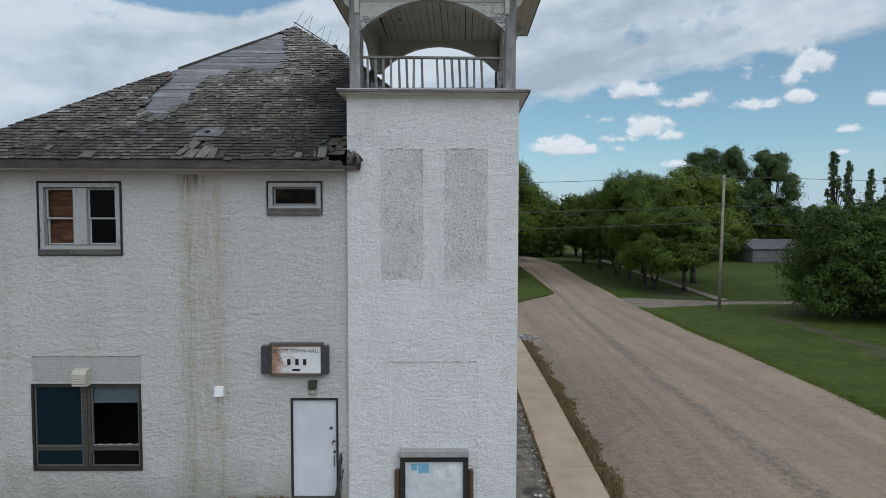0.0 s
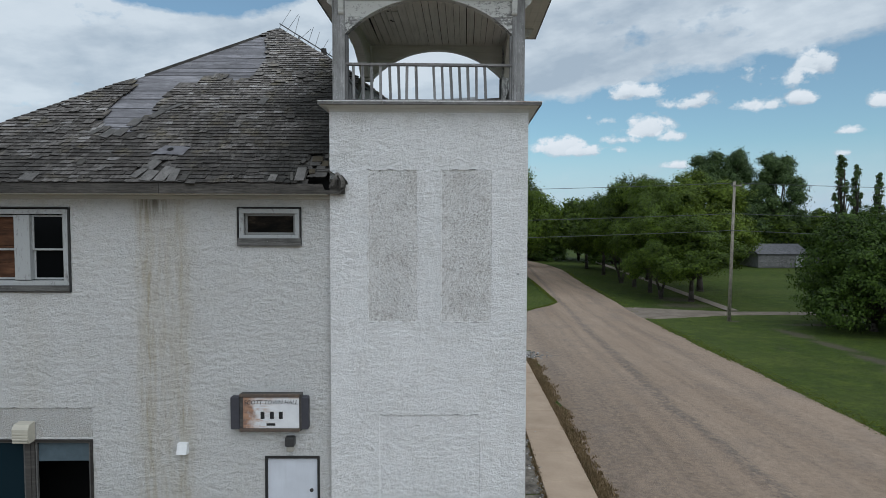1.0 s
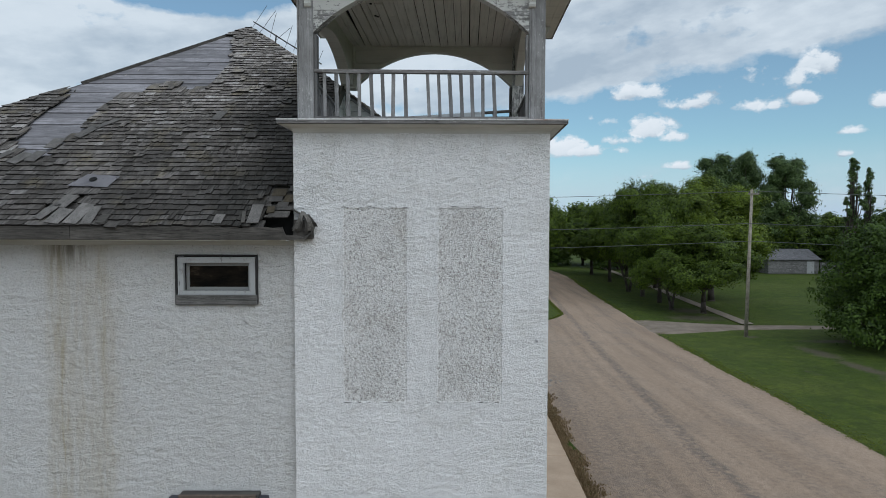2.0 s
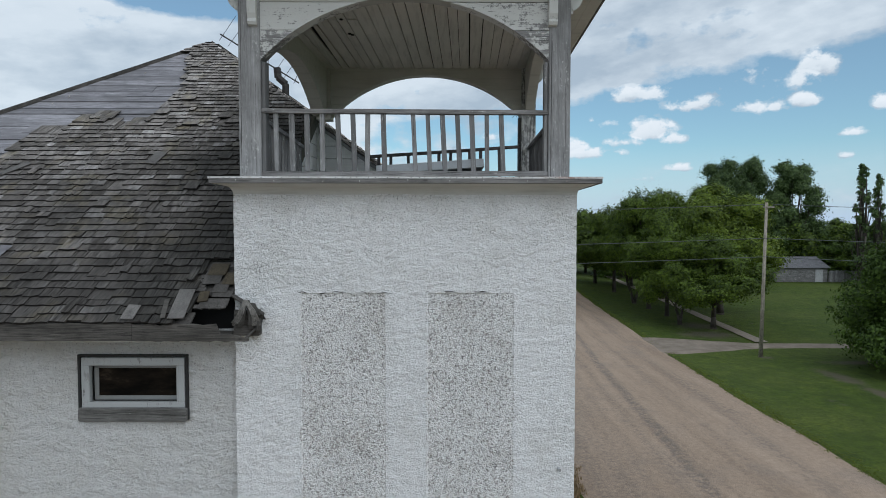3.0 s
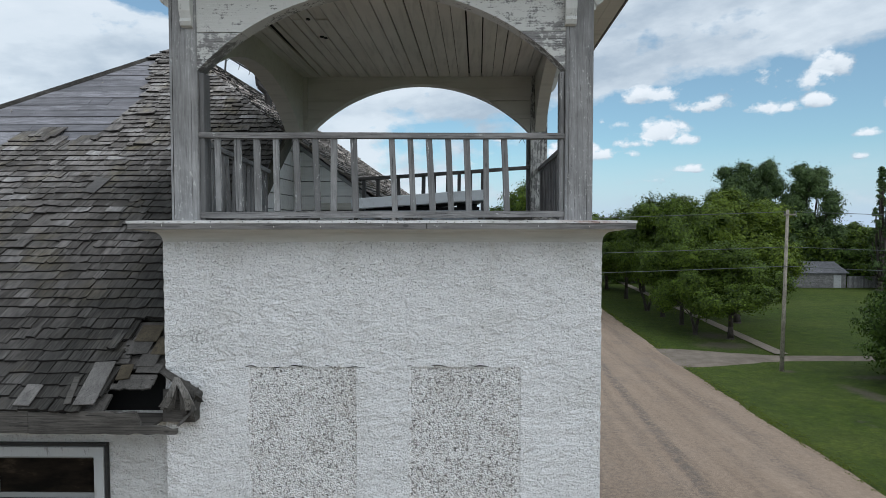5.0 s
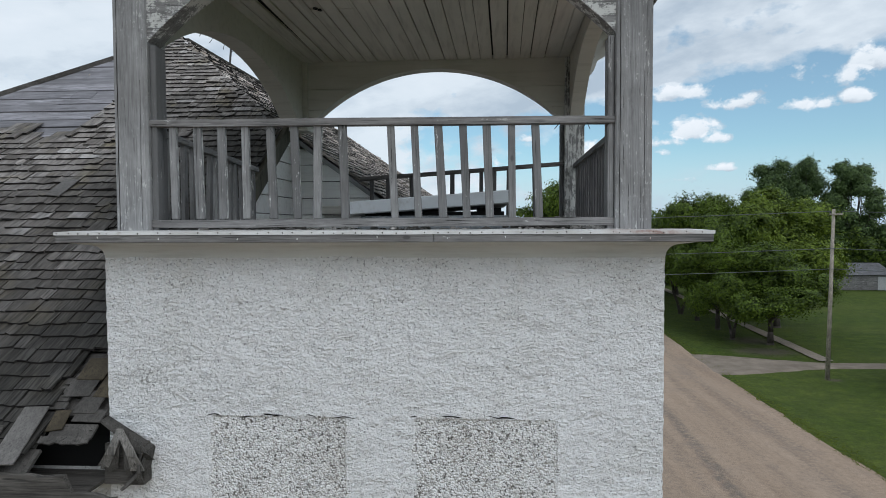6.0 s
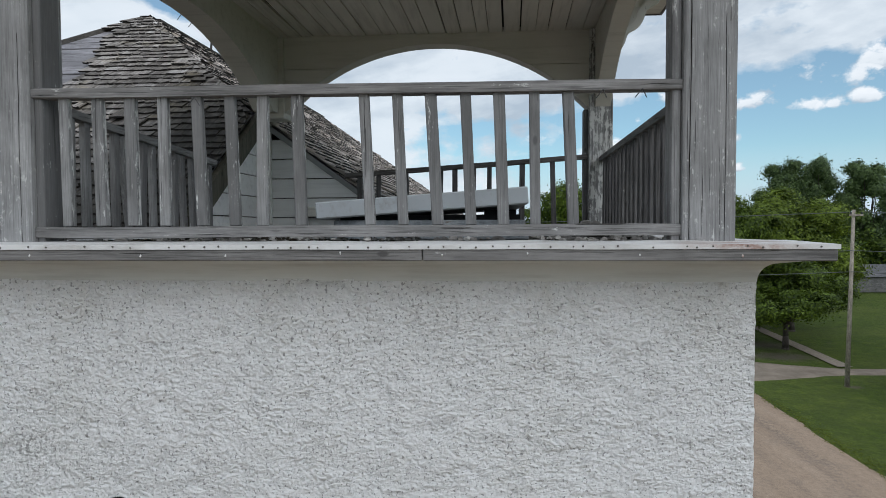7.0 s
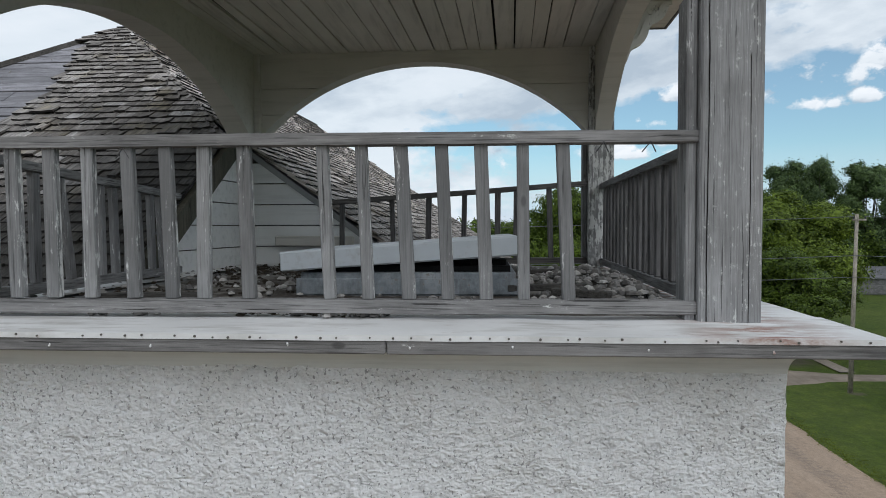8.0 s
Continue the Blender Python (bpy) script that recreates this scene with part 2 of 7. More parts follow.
def tower_stucco():
    n = stucco("white stucco", (0.84, 0.84, 0.835), 52.0, 0.024, 0.28, 1.7, 0.30, 0.58, 0.85)
    base = n.b.inputs["Base Color"].links[0].from_socket
    x, z = n.axis(0), n.axis(2)
    fleck = n.ramp(n.noise(48.0, 4.0, 0.65), (0.42, 1.0), (0.50, 0.0))
    for cx, cz, rx, rz, power in ((-2.12, 7.78, 0.34, 0.22, 0.75), (-1.75, 7.72, 0.22, 0.12, 0.45), (-2.05, 8.02, 0.3, 0.16, 0.3), (-1.2, 6.2, 0.5, 0.5, 0.25), (0.9, 6.4, 0.3, 0.5, 0.2)):
        dx, dz = n.math("DIVIDE", n.math("SUBTRACT", x, cx), rx), n.math("DIVIDE", n.math("SUBTRACT", z, cz), rz)
        d = n.math("SQRT", n.math("ADD", n.math("MULTIPLY", dx, dx), n.math("MULTIPLY", dz, dz)))
        near = n.math("MULTIPLY", n.math("SUBTRACT", n.math("SUBTRACT", 1.25, d), n.math("MULTIPLY", n.noise(6.0, 5.0, 0.7), 0.6)), power, True)
        base = n.mix(n.math("MULTIPLY", near, fleck), base, (0.17, 0.168, 0.15))
    # faint rust under the ledge
    run = n.math("MULTIPLY", n.math("SUBTRACT", z, 8.32), 2.6, True)
    rusty = n.ramp(n.noise(2.6, 6.0, 0.7, stretch=(3, 3, 0.6)), (0.56, 0.0), (0.72, 0.45))
    n.color(n.mix(n.math("MULTIPLY", run, rusty), base, (0.46, 0.40, 0.29)))
    return n


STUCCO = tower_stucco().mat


def pebble_dash(name, white, dark):
    """Coarse dash: rough mortar with many dark and tan grains among the white."""
    n = Nodes(name, 0.95)
    lump = n.noise(60.0, 3.0, 0.6)
    coarse = n.noise(24.0, 5.0, 0.65)
    cell = n.cells(72.0)
    kind = n.cells(72.0, out="Color")
    patch = n.noise(2.6, 6.0, 0.65)
    base = n.ramp(n.noise(0.8, 5.0, 0.6), (0.3, [c * 0.92 for c in white]), (0.7, white))
    base = n.mix(n.ramp(patch, (0.5, 0.0), (0.75, 0.25)), base, (0.50, 0.44, 0.37))
    # each grain of its own tone, some of the gaps between them darker
    base = n.mix(0.75, base, n.ramp(kind, (0.16, 0.72), (0.36, 0.97), (0.8, 1.05)), "MULTIPLY")
    tan = n.ramp(n.noise(40.0, 3.0, 0.6), (0.56, 0.0), (0.66, 0.45))
    base = n.mix(tan, base, (0.50, 0.44, 0.37))
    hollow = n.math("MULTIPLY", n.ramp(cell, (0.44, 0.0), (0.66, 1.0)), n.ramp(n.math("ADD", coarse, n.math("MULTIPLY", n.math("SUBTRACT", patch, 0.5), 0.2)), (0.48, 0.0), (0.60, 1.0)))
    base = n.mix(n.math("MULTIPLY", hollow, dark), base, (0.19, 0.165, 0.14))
    black = n.math("MULTIPLY", n.math("SUBTRACT", n.math("MULTIPLY", patch, 0.04), n.math("SUBTRACT", n.noise(58.0, 3.0, 0.6), 0.398)), 24.0, True)
    base = n.mix(n.math("MULTIPLY", black, dark * 1.15), base, (0.075, 0.068, 0.058))
    relief = n.math("ADD", n.math("MULTIPLY", coarse, 1.2), n.math("SUBTRACT", n.math("MULTIPLY", lump, 0.7), n.math("MULTIPLY", cell, 0.75)))
    n.color(base).bump(relief, 1.0, 0.022)
    return n.mat


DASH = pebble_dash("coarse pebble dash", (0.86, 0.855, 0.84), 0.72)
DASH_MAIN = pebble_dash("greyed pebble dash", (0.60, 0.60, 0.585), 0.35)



def main_wall_stucco():
    n = stucco("stained white stucco", (0.62, 0.618, 0.605), 48.0, 0.024, 0.32, 0.6, 0.25, 0.5, 1.0)
    base = n.b.inputs["Base Color"].links[0].from_socket
    # two rusty runs below the eave where water comes down
    x, z = n.axis(0), n.axis(2)
    wob = n.math("MULTIPLY", n.math("SUBTRACT", n.noise(1.4, 4.0, 0.6), 0.5), 0.25)
    run = None
    for cx, wdt, power in ((-5.72, 0.30, 0.85), (-5.12, 0.26, 0.75), (-5.4, 0.75, 0.5), (-7.9, 0.5, 0.2), (-9.6, 0.3, 0.25)):
        d = n.math("ABSOLUTE", n.math("SUBTRACT", n.math("ADD", x, wob), cx))
        v = n.math("MULTIPLY", n.math("SUBTRACT", 1.0, n.math("DIVIDE", d, wdt), True), power)
        run = v if run is None else n.math("MAXIMUM", run, v)
    streak = n.noise(3.0, 6.0, 0.65, stretch=(5, 5, 0.5))
    run = n.math("MULTIPLY", run, n.ramp(streak, (0.35, 0.25), (0.65, 1.0)))
    base = n.mix(run, base, (0.37, 0.32, 0.22))
    top = n.math("MULTIPLY", n.math("MULTIPLY", n.math("MULTIPLY", n.math("SUBTRACT", z, 6.55), 1.9, True), n.math("SUBTRACT", 1.0, n.math("DIVIDE", n.math("ABSOLUTE", n.math("SUBTRACT", n.math("ADD", x, wob), -5.6)), 0.45), True)), n.ramp(streak, (0.4, 0.1), (0.6, 1.0)))
    base = n.mix(top, base, (0.10, 0.09, 0.07))
    # green-black damp at the foot
    foot = n.math("MULTIPLY", n.math("SUBTRACT", 1.75, n.math("ADD", z, n.math("MULTIPLY", n.noise(1.7, 5.0), 1.6)), True), 0.5)
    n.color(n.mix(foot, base, (0.24, 0.24, 0.17)))
    return n.mat


STUCCO_MAIN = main_wall_stucco()


def weathered(name, axis, paint=0.0, tone=(0.29, 0.29, 0.29), seed=0.0, vary=0.35, white=(0.62, 0.62, 0.59), flat=0.4, hard=1.0, tight=1.0, fleck=19.0, line=0.68, feet=None):
    """Bare grey wood with grain along an axis, drying checks, dark knots and flakes of old white paint."""
    n = Nodes(name, 0.88)
    st = [16.0 * tight] * 3
    st[axis] = 0.6
    grain = n.noise(2.4, 7.0, 0.7, stretch=st)
    fine = n.noise(8.5, 6.0, 0.7, stretch=[v * 0.9 for v in st])
    big = n.noise(1.9 + seed, 5.0, 0.65)
    soft = n.noise(1.1, 4.0, 0.6, stretch=[v * 0.45 for v in st])
    g = n.math("ADD", n.math("ADD", n.math("MULTIPLY", grain, 0.27), n.math("MULTIPLY", fine, 0.48)), n.math("MULTIPLY", soft, 0.25))
    col = n.ramp(g, (0.39, [c * max(1 - 0.62 * hard, 0.08) for c in tone]), (0.46, [c * (1 - 0.20 * hard) for c in tone]), (0.53, [c * (1 + 0.08 * hard) for c in tone]), (0.60, [c * (1 + 0.42 * hard) for c in tone]))
    mottle = n.noise(5.5, 6.0, 0.7, stretch=[1.0 if i != axis else 0.3 for i in range(3)])
    col = n.mix(0.85, col, n.ramp(mottle, (0.32, 0.55), (0.5, 1.0), (0.68, 1.42)), "MULTIPLY")
    col = n.mix(n.math("MULTIPLY", n.ramp(big, (0.42, 0.0), (0.66, 1.0)), 0.5), col, [c * 0.55 for c in (tone[0], tone[1] * 0.97, tone[2] * 0.93)])
    bleached = n.ramp(n.noise(3.3, 5.0, 0.65, stretch=[1.0 if i != axis else 0.35 for i in range(3)]), (0.50, 0.0), (0.66, 0.55))
    col = n.mix(bleached, col, [c * 1.5 for c in tone])
    check = n.ramp(n.noise(4.6, 5.0, 0.6, stretch=[v * 0.8 for v in st]), (0.335, 1.0), (0.36, 0.0))
    lines = n.ramp(n.noise(7.5, 4.0, 0.6, stretch=[v if i != axis else 0.45 for i, v in enumerate(st)]), (0.38, line), (0.45, 0.0))
    col = n.mix(lines, col, [c * 0.28 for c in tone])
    col = n.mix(n.math("MULTIPLY", check, 0.9), col, (0.020, 0.019, 0.018))
    knot = n.ramp(n.cells(3.4, stretch=[1.6 if i != axis else 0.75 for i in range(3)]), (0.045, 0.85), (0.075, 0.0))
    col = n.mix(knot, col, [c * 0.30 for c in tone])
    rnd = n.random()
    col = n.mix(n.math("MULTIPLY", rnd, vary), col, [c * 0.42 for c in tone])
    if paint:
        fl = n.noise(fleck, 9.0, 0.78, stretch=[1.0 if i != axis else flat for i in range(3)])
        patch = n.noise(1.7, 5.0, 0.65)
        flake = n.math("ADD", n.math("MULTIPLY", fl, 0.72), n.math("ADD", n.math("MULTIPLY", patch, 0.28), n.math("MULTIPLY", n.math("SUBTRACT", g, 0.5), 0.55)))
        if feet:          # paint lost towards both feet of an arch
            off = n.math("ABSOLUTE", n.math("SUBTRACT", n.axis(0), feet[0]))
            flake = n.math("SUBTRACT", flake, n.math("MULTIPLY", n.math("MULTIPLY", n.math("SUBTRACT", off, feet[1]), 2.5, True), 0.10))
        f = n.ramp(flake, (1.0 - paint - 0.02, 0.0), (1.0 - paint + 0.02, 1.0))
        col = n.mix(f, col, white)
    n.color(col).bump(g, 0.7, 0.008).bump(n.math("SUBTRACT", 1.0, check), 0.6, 0.006)
    return n.mat


WOOD_X = weathered("weathered wood lengthways", 0, 0.375, (0.215, 0.208, 0.203))
WOOD_Y = weathered("weathered wood crossways", 1, 0.37, (0.22, 0.218, 0.215))
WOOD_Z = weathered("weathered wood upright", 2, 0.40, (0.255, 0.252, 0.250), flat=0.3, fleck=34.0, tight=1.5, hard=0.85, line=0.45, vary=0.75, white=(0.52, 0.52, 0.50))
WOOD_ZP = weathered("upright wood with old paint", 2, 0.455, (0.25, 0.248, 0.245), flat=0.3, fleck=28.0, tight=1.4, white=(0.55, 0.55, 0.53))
# same wood with shade put into its tone, for the side and back railings
WOOD_Z_SHADED = weathered("upright wood with shade in tone", 2, 0.34, (0.125, 0.120, 0.118), flat=0.5, white=(0.42, 0.42, 0.40))
WOOD_X_SHADED = weathered("wood lengthways with shade in tone", 0, 0.34, (0.120, 0.112, 0.106))
POSTP = weathered("post with peeling paint", 2, 0.50, (0.22, 0.218, 0.215), flat=0.5, white=(0.52, 0.52, 0.50))
POST = weathered("weathered post", 2, 0.405, (0.335, 0.332, 0.33), flat=0.5, fleck=42.0, tight=2.2, hard=0.7, line=0.34, white=(0.52, 0.52, 0.50))
TRIM_W = weathered("worn white window paint", 2, 0.555, (0.36, 0.36, 0.35), white=(0.37, 0.38, 0.38))
SPLINT = weathered("split pale wood", 2, 0.0, (0.20, 0.19, 0.175), hard=1.3)
ROT = weathered("black rotten wood", 2, 0.0, (0.085, 0.080, 0.073), hard=1.5)
FASCIA = weathered("rotten fascia", 0, 0.0, (0.085, 0.079, 0.071), hard=1.4)
MOSSB = weathered("mossy rotten barge board", 2, 0.0, (0.120, 0.112, 0.085), hard=0.9)
MOSSY = weathered("mossy brown shingle", 1, 0.0, (0.082, 0.067, 0.044), hard=1.2)
GREYED = weathered("greyed odd shingle", 1, 0.0, (0.092, 0.086, 0.079), hard=1.2)
PALEB = weathered("pale loose board", 1, 0.0, (0.18, 0.170, 0.160), vary=0.6)
BARE = weathered("bare roof boards", 0, 0.0, (0.275, 0.268, 0.285), vary=0.6, hard=1.2)
FRIEZE = weathered("peeling frieze paint", 0, 0.545, (0.27, 0.265, 0.26), flat=0.75, white=(0.56, 0.56, 0.535))
CARVED = weathered("worn paint on carving", 2, 0.60, (0.27, 0.265, 0.26), flat=0.75, white=(0.57, 0.57, 0.545))


def painted(name, tone, grime, axis=0):
    n = Nodes(name, 0.7)
    st = [9.0, 9.0, 9.0]
    st[axis] = 0.7
    g = n.noise(2.0, 6.0, 0.6, stretch=st)
    big = n.noise(1.6, 5.0, 0.6)
    col = n.ramp(big, (0.3, [c * 0.86 for c in tone]), (0.7, tone))
    col = n.mix(n.math("MULTIPLY", n.ramp(g, (0.5, 0.0), (0.75, 1.0)), grime), col, (0.22, 0.21, 0.18))
    n.color(col).bump(g, 0.35, 0.004)
    return n.mat


CREAM = painted("dull cream paint", (0.60, 0.58, 0.525), 0.3)
# some grime, and a lowered tone that paints in the shade under the eaves
FRIEZE_SHADED = painted("grimy frieze paint with shade in tone", (0.47, 0.465, 0.43), 0.45)
COVE = painted("stucco-white cove paint", (0.64, 0.64, 0.61), 0.4)
CEIL = painted("dirty ceiling paint", (0.68, 0.65, 0.575), 0.45, 1)
SIDING = painted("grey-white siding paint", (0.80, 0.80, 0.775), 0.30)
TRIM = TRIM_W
SILLW = weathered("bare window sill", 0, 0.34, (0.125, 0.122, 0.116))
SILLP = painted("worn grey sill paint", (0.26, 0.265, 0.26), 0.5)
BLACKP = painted("black paint", (0.025, 0.025, 0.025), 0.1)
BROWNF = painted("dark brown metal frame", (0.028, 0.025, 0.023), 0.2)
SASHG = painted("dull aluminium sash", (0.11, 0.107, 0.104), 0.5)
GREYF = painted("grey-brown metal frame", (0.058, 0.054, 0.051), 0.3)
DOORP = painted("white steel door paint", (0.64, 0.67, 0.73), 0.08, 2)
PLASTIC = painted("old beige plastic", (0.52, 0.49, 0.41), 0.3)


def metal_sheet(name, tone, rough, dirt):
    n = Nodes(name, rough, 0.0)
    big = n.noise(2.2, 6.0, 0.6)
    spots = n.noise(11.0, 6.0, 0.7)
    col = n.ramp(big, (0.3, [c * 0.85 for c in tone]), (0.7, tone))
    col = n.mix(n.math("MULTIPLY", n.ramp(spots, (0.54, 0.0), (0.72, 1.0)), dirt), col, (0.20, 0.15, 0.11))
    n.color(col).bump(big, 0.3, 0.01)
    return n.mat


def flashing_mat():
    n = Nodes("white flashing", 0.55)
    big = n.noise(2.2, 6.0, 0.6)
    col = n.ramp(big, (0.3, (0.57, 0.565, 0.555)), (0.7, (0.73, 0.725, 0.715)))
    streak = n.noise(3.5, 6.0, 0.65, stretch=(0.6, 3, 1))
    col = n.mix(n.ramp(streak, (0.50, 0.0), (0.70, 0.75)), col, (0.33, 0.31, 0.28))
    spots = n.noise(7.0, 6.0, 0.7, stretch=(0.5, 1.6, 1))
    col = n.mix(n.ramp(spots, (0.60, 0.0), (0.74, 0.7)), col, (0.22, 0.14, 0.10))
    # rust bleeding round the foot of the corner post
    d = n.math("ABSOLUTE", n.math("SUBTRACT", n.axis(0), 1.02))
    near = n.math("SUBTRACT", 1.0, n.math("DIVIDE", d, 0.30), True)
    col = n.mix(n.math("MULTIPLY", near, n.ramp(spots, (0.44, 0.0), (0.56, 1.0))), col, (0.25, 0.115, 0.075))
    n.color(col).bump(big, 0.3, 0.01)
    return n.mat


FLASH = flashing_mat()
def mottled_galv():
    """Old galvanised sheet: pale and dark bloom, runs and rust spots."""
    n = Nodes("galvanised curb", 0.5, 0.0)
    bloom = n.noise(7.0, 7.0, 0.75)
    runs = n.noise(6.0, 6.0, 0.7, stretch=(4, 4, 0.6))
    col = n.ramp(bloom, (0.34, (0.10, 0.115, 0.125)), (0.5, (0.215, 0.235, 0.25)), (0.66, (0.34, 0.36, 0.37)))
    col = n.mix(n.ramp(runs, (0.5, 0.0), (0.66, 0.6)), col, (0.12, 0.125, 0.125))
    col = n.mix(n.ramp(n.noise(14.0, 6.0, 0.75), (0.60, 0.0), (0.68, 0.7)), col, (0.14, 0.085, 0.05))
    n.color(col).bump(bloom, 0.4, 0.008)
    return n.mat


LIDM = metal_sheet("white lid sheet", (0.54, 0.57, 0.59), 0.45, 0.35)
GALV = mottled_galv()
STEEL = metal_sheet("dark steel", (0.05, 0.05, 0.05), 0.5, 0.2)
NAIL = metal_sheet("nail steel", (0.10, 0.09, 0.08), 0.5, 0.2)


def glass_mat(name, tone):
    n = Nodes(name, 0.08)
    n.b.inputs["Base Color"].default_value = (*tone, 1)
    n.b.inputs["Specular IOR Level"].default_value = 0.04
    w = n.noise(2.0, 2.0)
    n.bump(w, 0.06, 0.02)
    return n.mat


PANE = glass_mat("dark window glass", (0.004, 0.0045, 0.005))
# opaque pane with the dim brown interior painted into its colour
def murky_glass():
    n = Nodes("murky window glass", 0.25)
    n.b.inputs["Specular IOR Level"].default_value = 0.05
    f = n.noise(5.0, 6.0, 0.65, stretch=(0.6, 1, 1.6))
    n.color(n.ramp(f, (0.38, (0.004, 0.004, 0.0035)), (0.58, (0.014, 0.011, 0.008)), (0.74, (0.050, 0.038, 0.027))))
    return n.mat


MURKY = murky_glass()
BLIND = glass_mat("glass before a blue blind", (0.008, 0.019, 0.026))
# near-black colour stands in for the missing light inside things
DARK = Nodes("black for unlit insides", 0.9).mat
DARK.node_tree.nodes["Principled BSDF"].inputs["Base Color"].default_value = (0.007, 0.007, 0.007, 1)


def plywood():
    n = Nodes("stained brown plywood", 0.8)
    g = n.noise(2.0, 6.0, 0.6, stretch=(1.2, 1.2, 7))
    n.color(n.ramp(g, (0.3, (0.028, 0.013, 0.007)), (0.55, (0.095, 0.042, 0.020)), (0.8, (0.19, 0.095, 0.052)))).bump(g, 0.3, 0.004)
    return n.mat


PLY = plywood()


def ground_mats():
    n = Nodes("mown grass", 0.95)
    big = n.noise(0.09, 5.0, 0.6)
    mid = n.noise(0.9, 6.0, 0.65)
    fine = n.noise(14.0, 4.0, 0.7)
    col = n.ramp(mid, (0.3, (0.030, 0.052, 0.002)), (0.55, (0.054, 0.086, 0.004)), (0.75, (0.090, 0.118, 0.008)))
    col = n.mix(n.math("MULTIPLY", n.ramp(big, (0.45, 0.0), (0.7, 1.0)), 0.45), col, (0.115, 0.135, 0.025))
    col = n.mix(0.8, col, n.ramp(fine, (0.25, 0.35), (0.75, 1.35)), "MULTIPLY")
    col = n.mix(0.8, col, n.ramp(n.noise(3.5, 5.0, 0.7), (0.25, 0.5), (0.75, 1.35)), "MULTIPLY")
    worn = n.noise(0.33, 6.0, 0.7)
    col = n.mix(n.math("MULTIPLY", n.ramp(worn, (0.64, 0.0), (0.74, 1.0)), 0.7), col, (0.10, 0.085, 0.065))
    x, y = n.axis(0), n.axis(1)
    rag = n.math("MULTIPLY", n.math("SUBTRACT", n.noise(0.9, 7.0, 0.7), 0.5), 2.6)
    bald_shade = None
    # bare earth; the last two darken the ground in place of tree shade
    for cx, cy, rx, ry in ((22.7, 48.3, 0.7, 0.5), (24.1, 42.6, 0.9, 2.6), (23.8, 38.0, 0.75, 3.2), (23.2, 33.6, 0.8, 3.0), (22.2, 29.6, 0.9, 3.0), (28.2, 46.6, 3.4, 0.8), (22.6, 57.0, 3.2, 2.0), (23.6, 61.5, 2.4, 2.4)):
        dx, dy = n.math("DIVIDE", n.math("SUBTRACT", x, cx), rx), n.math("DIVIDE", n.math("SUBTRACT", y, cy), ry)
        d = n.math("SQRT", n.math("ADD", n.math("MULTIPLY", dx, dx), n.math("MULTIPLY", dy, dy)))
        v = n.math("SUBTRACT", 1.0, d)
        bald_shade = v if bald_shade is None else n.math("MAXIMUM", bald_shade, v)
    bald_shade = n.ramp(n.math("ADD", n.math("ADD", bald_shade, n.math("MULTIPLY", rag, 0.6)), n.math("MULTIPLY", n.math("SUBTRACT", n.noise(5.0, 6.0, 0.75), 0.5), 1.6)), (-0.1, 0.0), (0.7, 1.0))
    col = n.mix(n.math("MULTIPLY", bald_shade, 0.8), col, (0.088, 0.072, 0.055))
    n.color(col).bump(fine, 0.8, 0.05)
    grass = n.mat
    n = Nodes("gravel road", 0.95)
    long = n.noise(0.55, 6.0, 0.62, stretch=(1.2, 0.10, 1))
    stones = n.cells(26.0)
    fine = n.noise(35.0, 4.0, 0.7)
    patch = n.noise(0.45, 6.0, 0.65)
    col = n.ramp(long, (0.3, (0.280, 0.206, 0.150)), (0.5, (0.366, 0.274, 0.201)), (0.7, (0.425, 0.322, 0.240)))
    col = n.mix(n.math("MULTIPLY", n.ramp(patch, (0.5, 0.0), (0.7, 1.0)), 0.5), col, (0.235, 0.195, 0.165))
    # loose stones thrown between the wheel tracks
    rows = n.noise(0.9, 5.0, 0.6, stretch=(1.1, 0.05, 1))
    loose = n.math("MULTIPLY", n.ramp(rows, (0.54, 0.0), (0.64, 1.0)), n.ramp(n.noise(6.0, 6.0, 0.75), (0.45, 0.0), (0.62, 1.0)))
    col = n.mix(n.math("MULTIPLY", loose, 0.7), col, (0.18, 0.145, 0.118))
    # windrows of darker stones left by the grader
    lane_x = n.math("SUBTRACT", n.axis(0), n.math("MULTIPLY", n.math("SUBTRACT", n.axis(1), 21.0), 0.062))
    y = n.axis(1)
    bend = n.math("ADD", n.math("MULTIPLY", n.math("MAXIMUM", n.math("SUBTRACT", 25.0, y), 0.0), 0.075), n.math("MULTIPLY", n.math("MAXIMUM", n.math("SUBTRACT", y, 25.0), 0.0), 0.02))
    ridge = n.math("SUBTRACT", n.math("ADD", n.math("SUBTRACT", lane_x, bend), n.math("MULTIPLY", n.math("SUBTRACT", n.noise(0.5, 5.0), 0.5), 0.5)), 8.25)
    heap = n.math("MULTIPLY", n.math("SUBTRACT", 1.0, n.math("DIVIDE", n.math("ABSOLUTE", ridge), 0.36), True), 1.5, True)
    heap = n.math("MULTIPLY", heap, n.ramp(n.noise(4.0, 7.0, 0.78), (0.40, 0.0), (0.58, 1.0)))
    col = n.mix(n.math("MULTIPLY", heap, 0.8), col, (0.165, 0.142, 0.125))
    for cx, half, power in ((7.5, 0.4, 0.6), (4.7, 1.1, 0.8), (5.9, 0.8, 0.5), (6.6, 0.35, 0.5), (12.4, 0.5, 0.5), (10.6, 0.35, 0.45)):
        d = n.math("ABSOLUTE", n.math("SUBTRACT", n.math("ADD", lane_x, n.math("MULTIPLY", n.math("SUBTRACT", n.noise(0.3, 5.0), 0.5), 0.7)), cx))
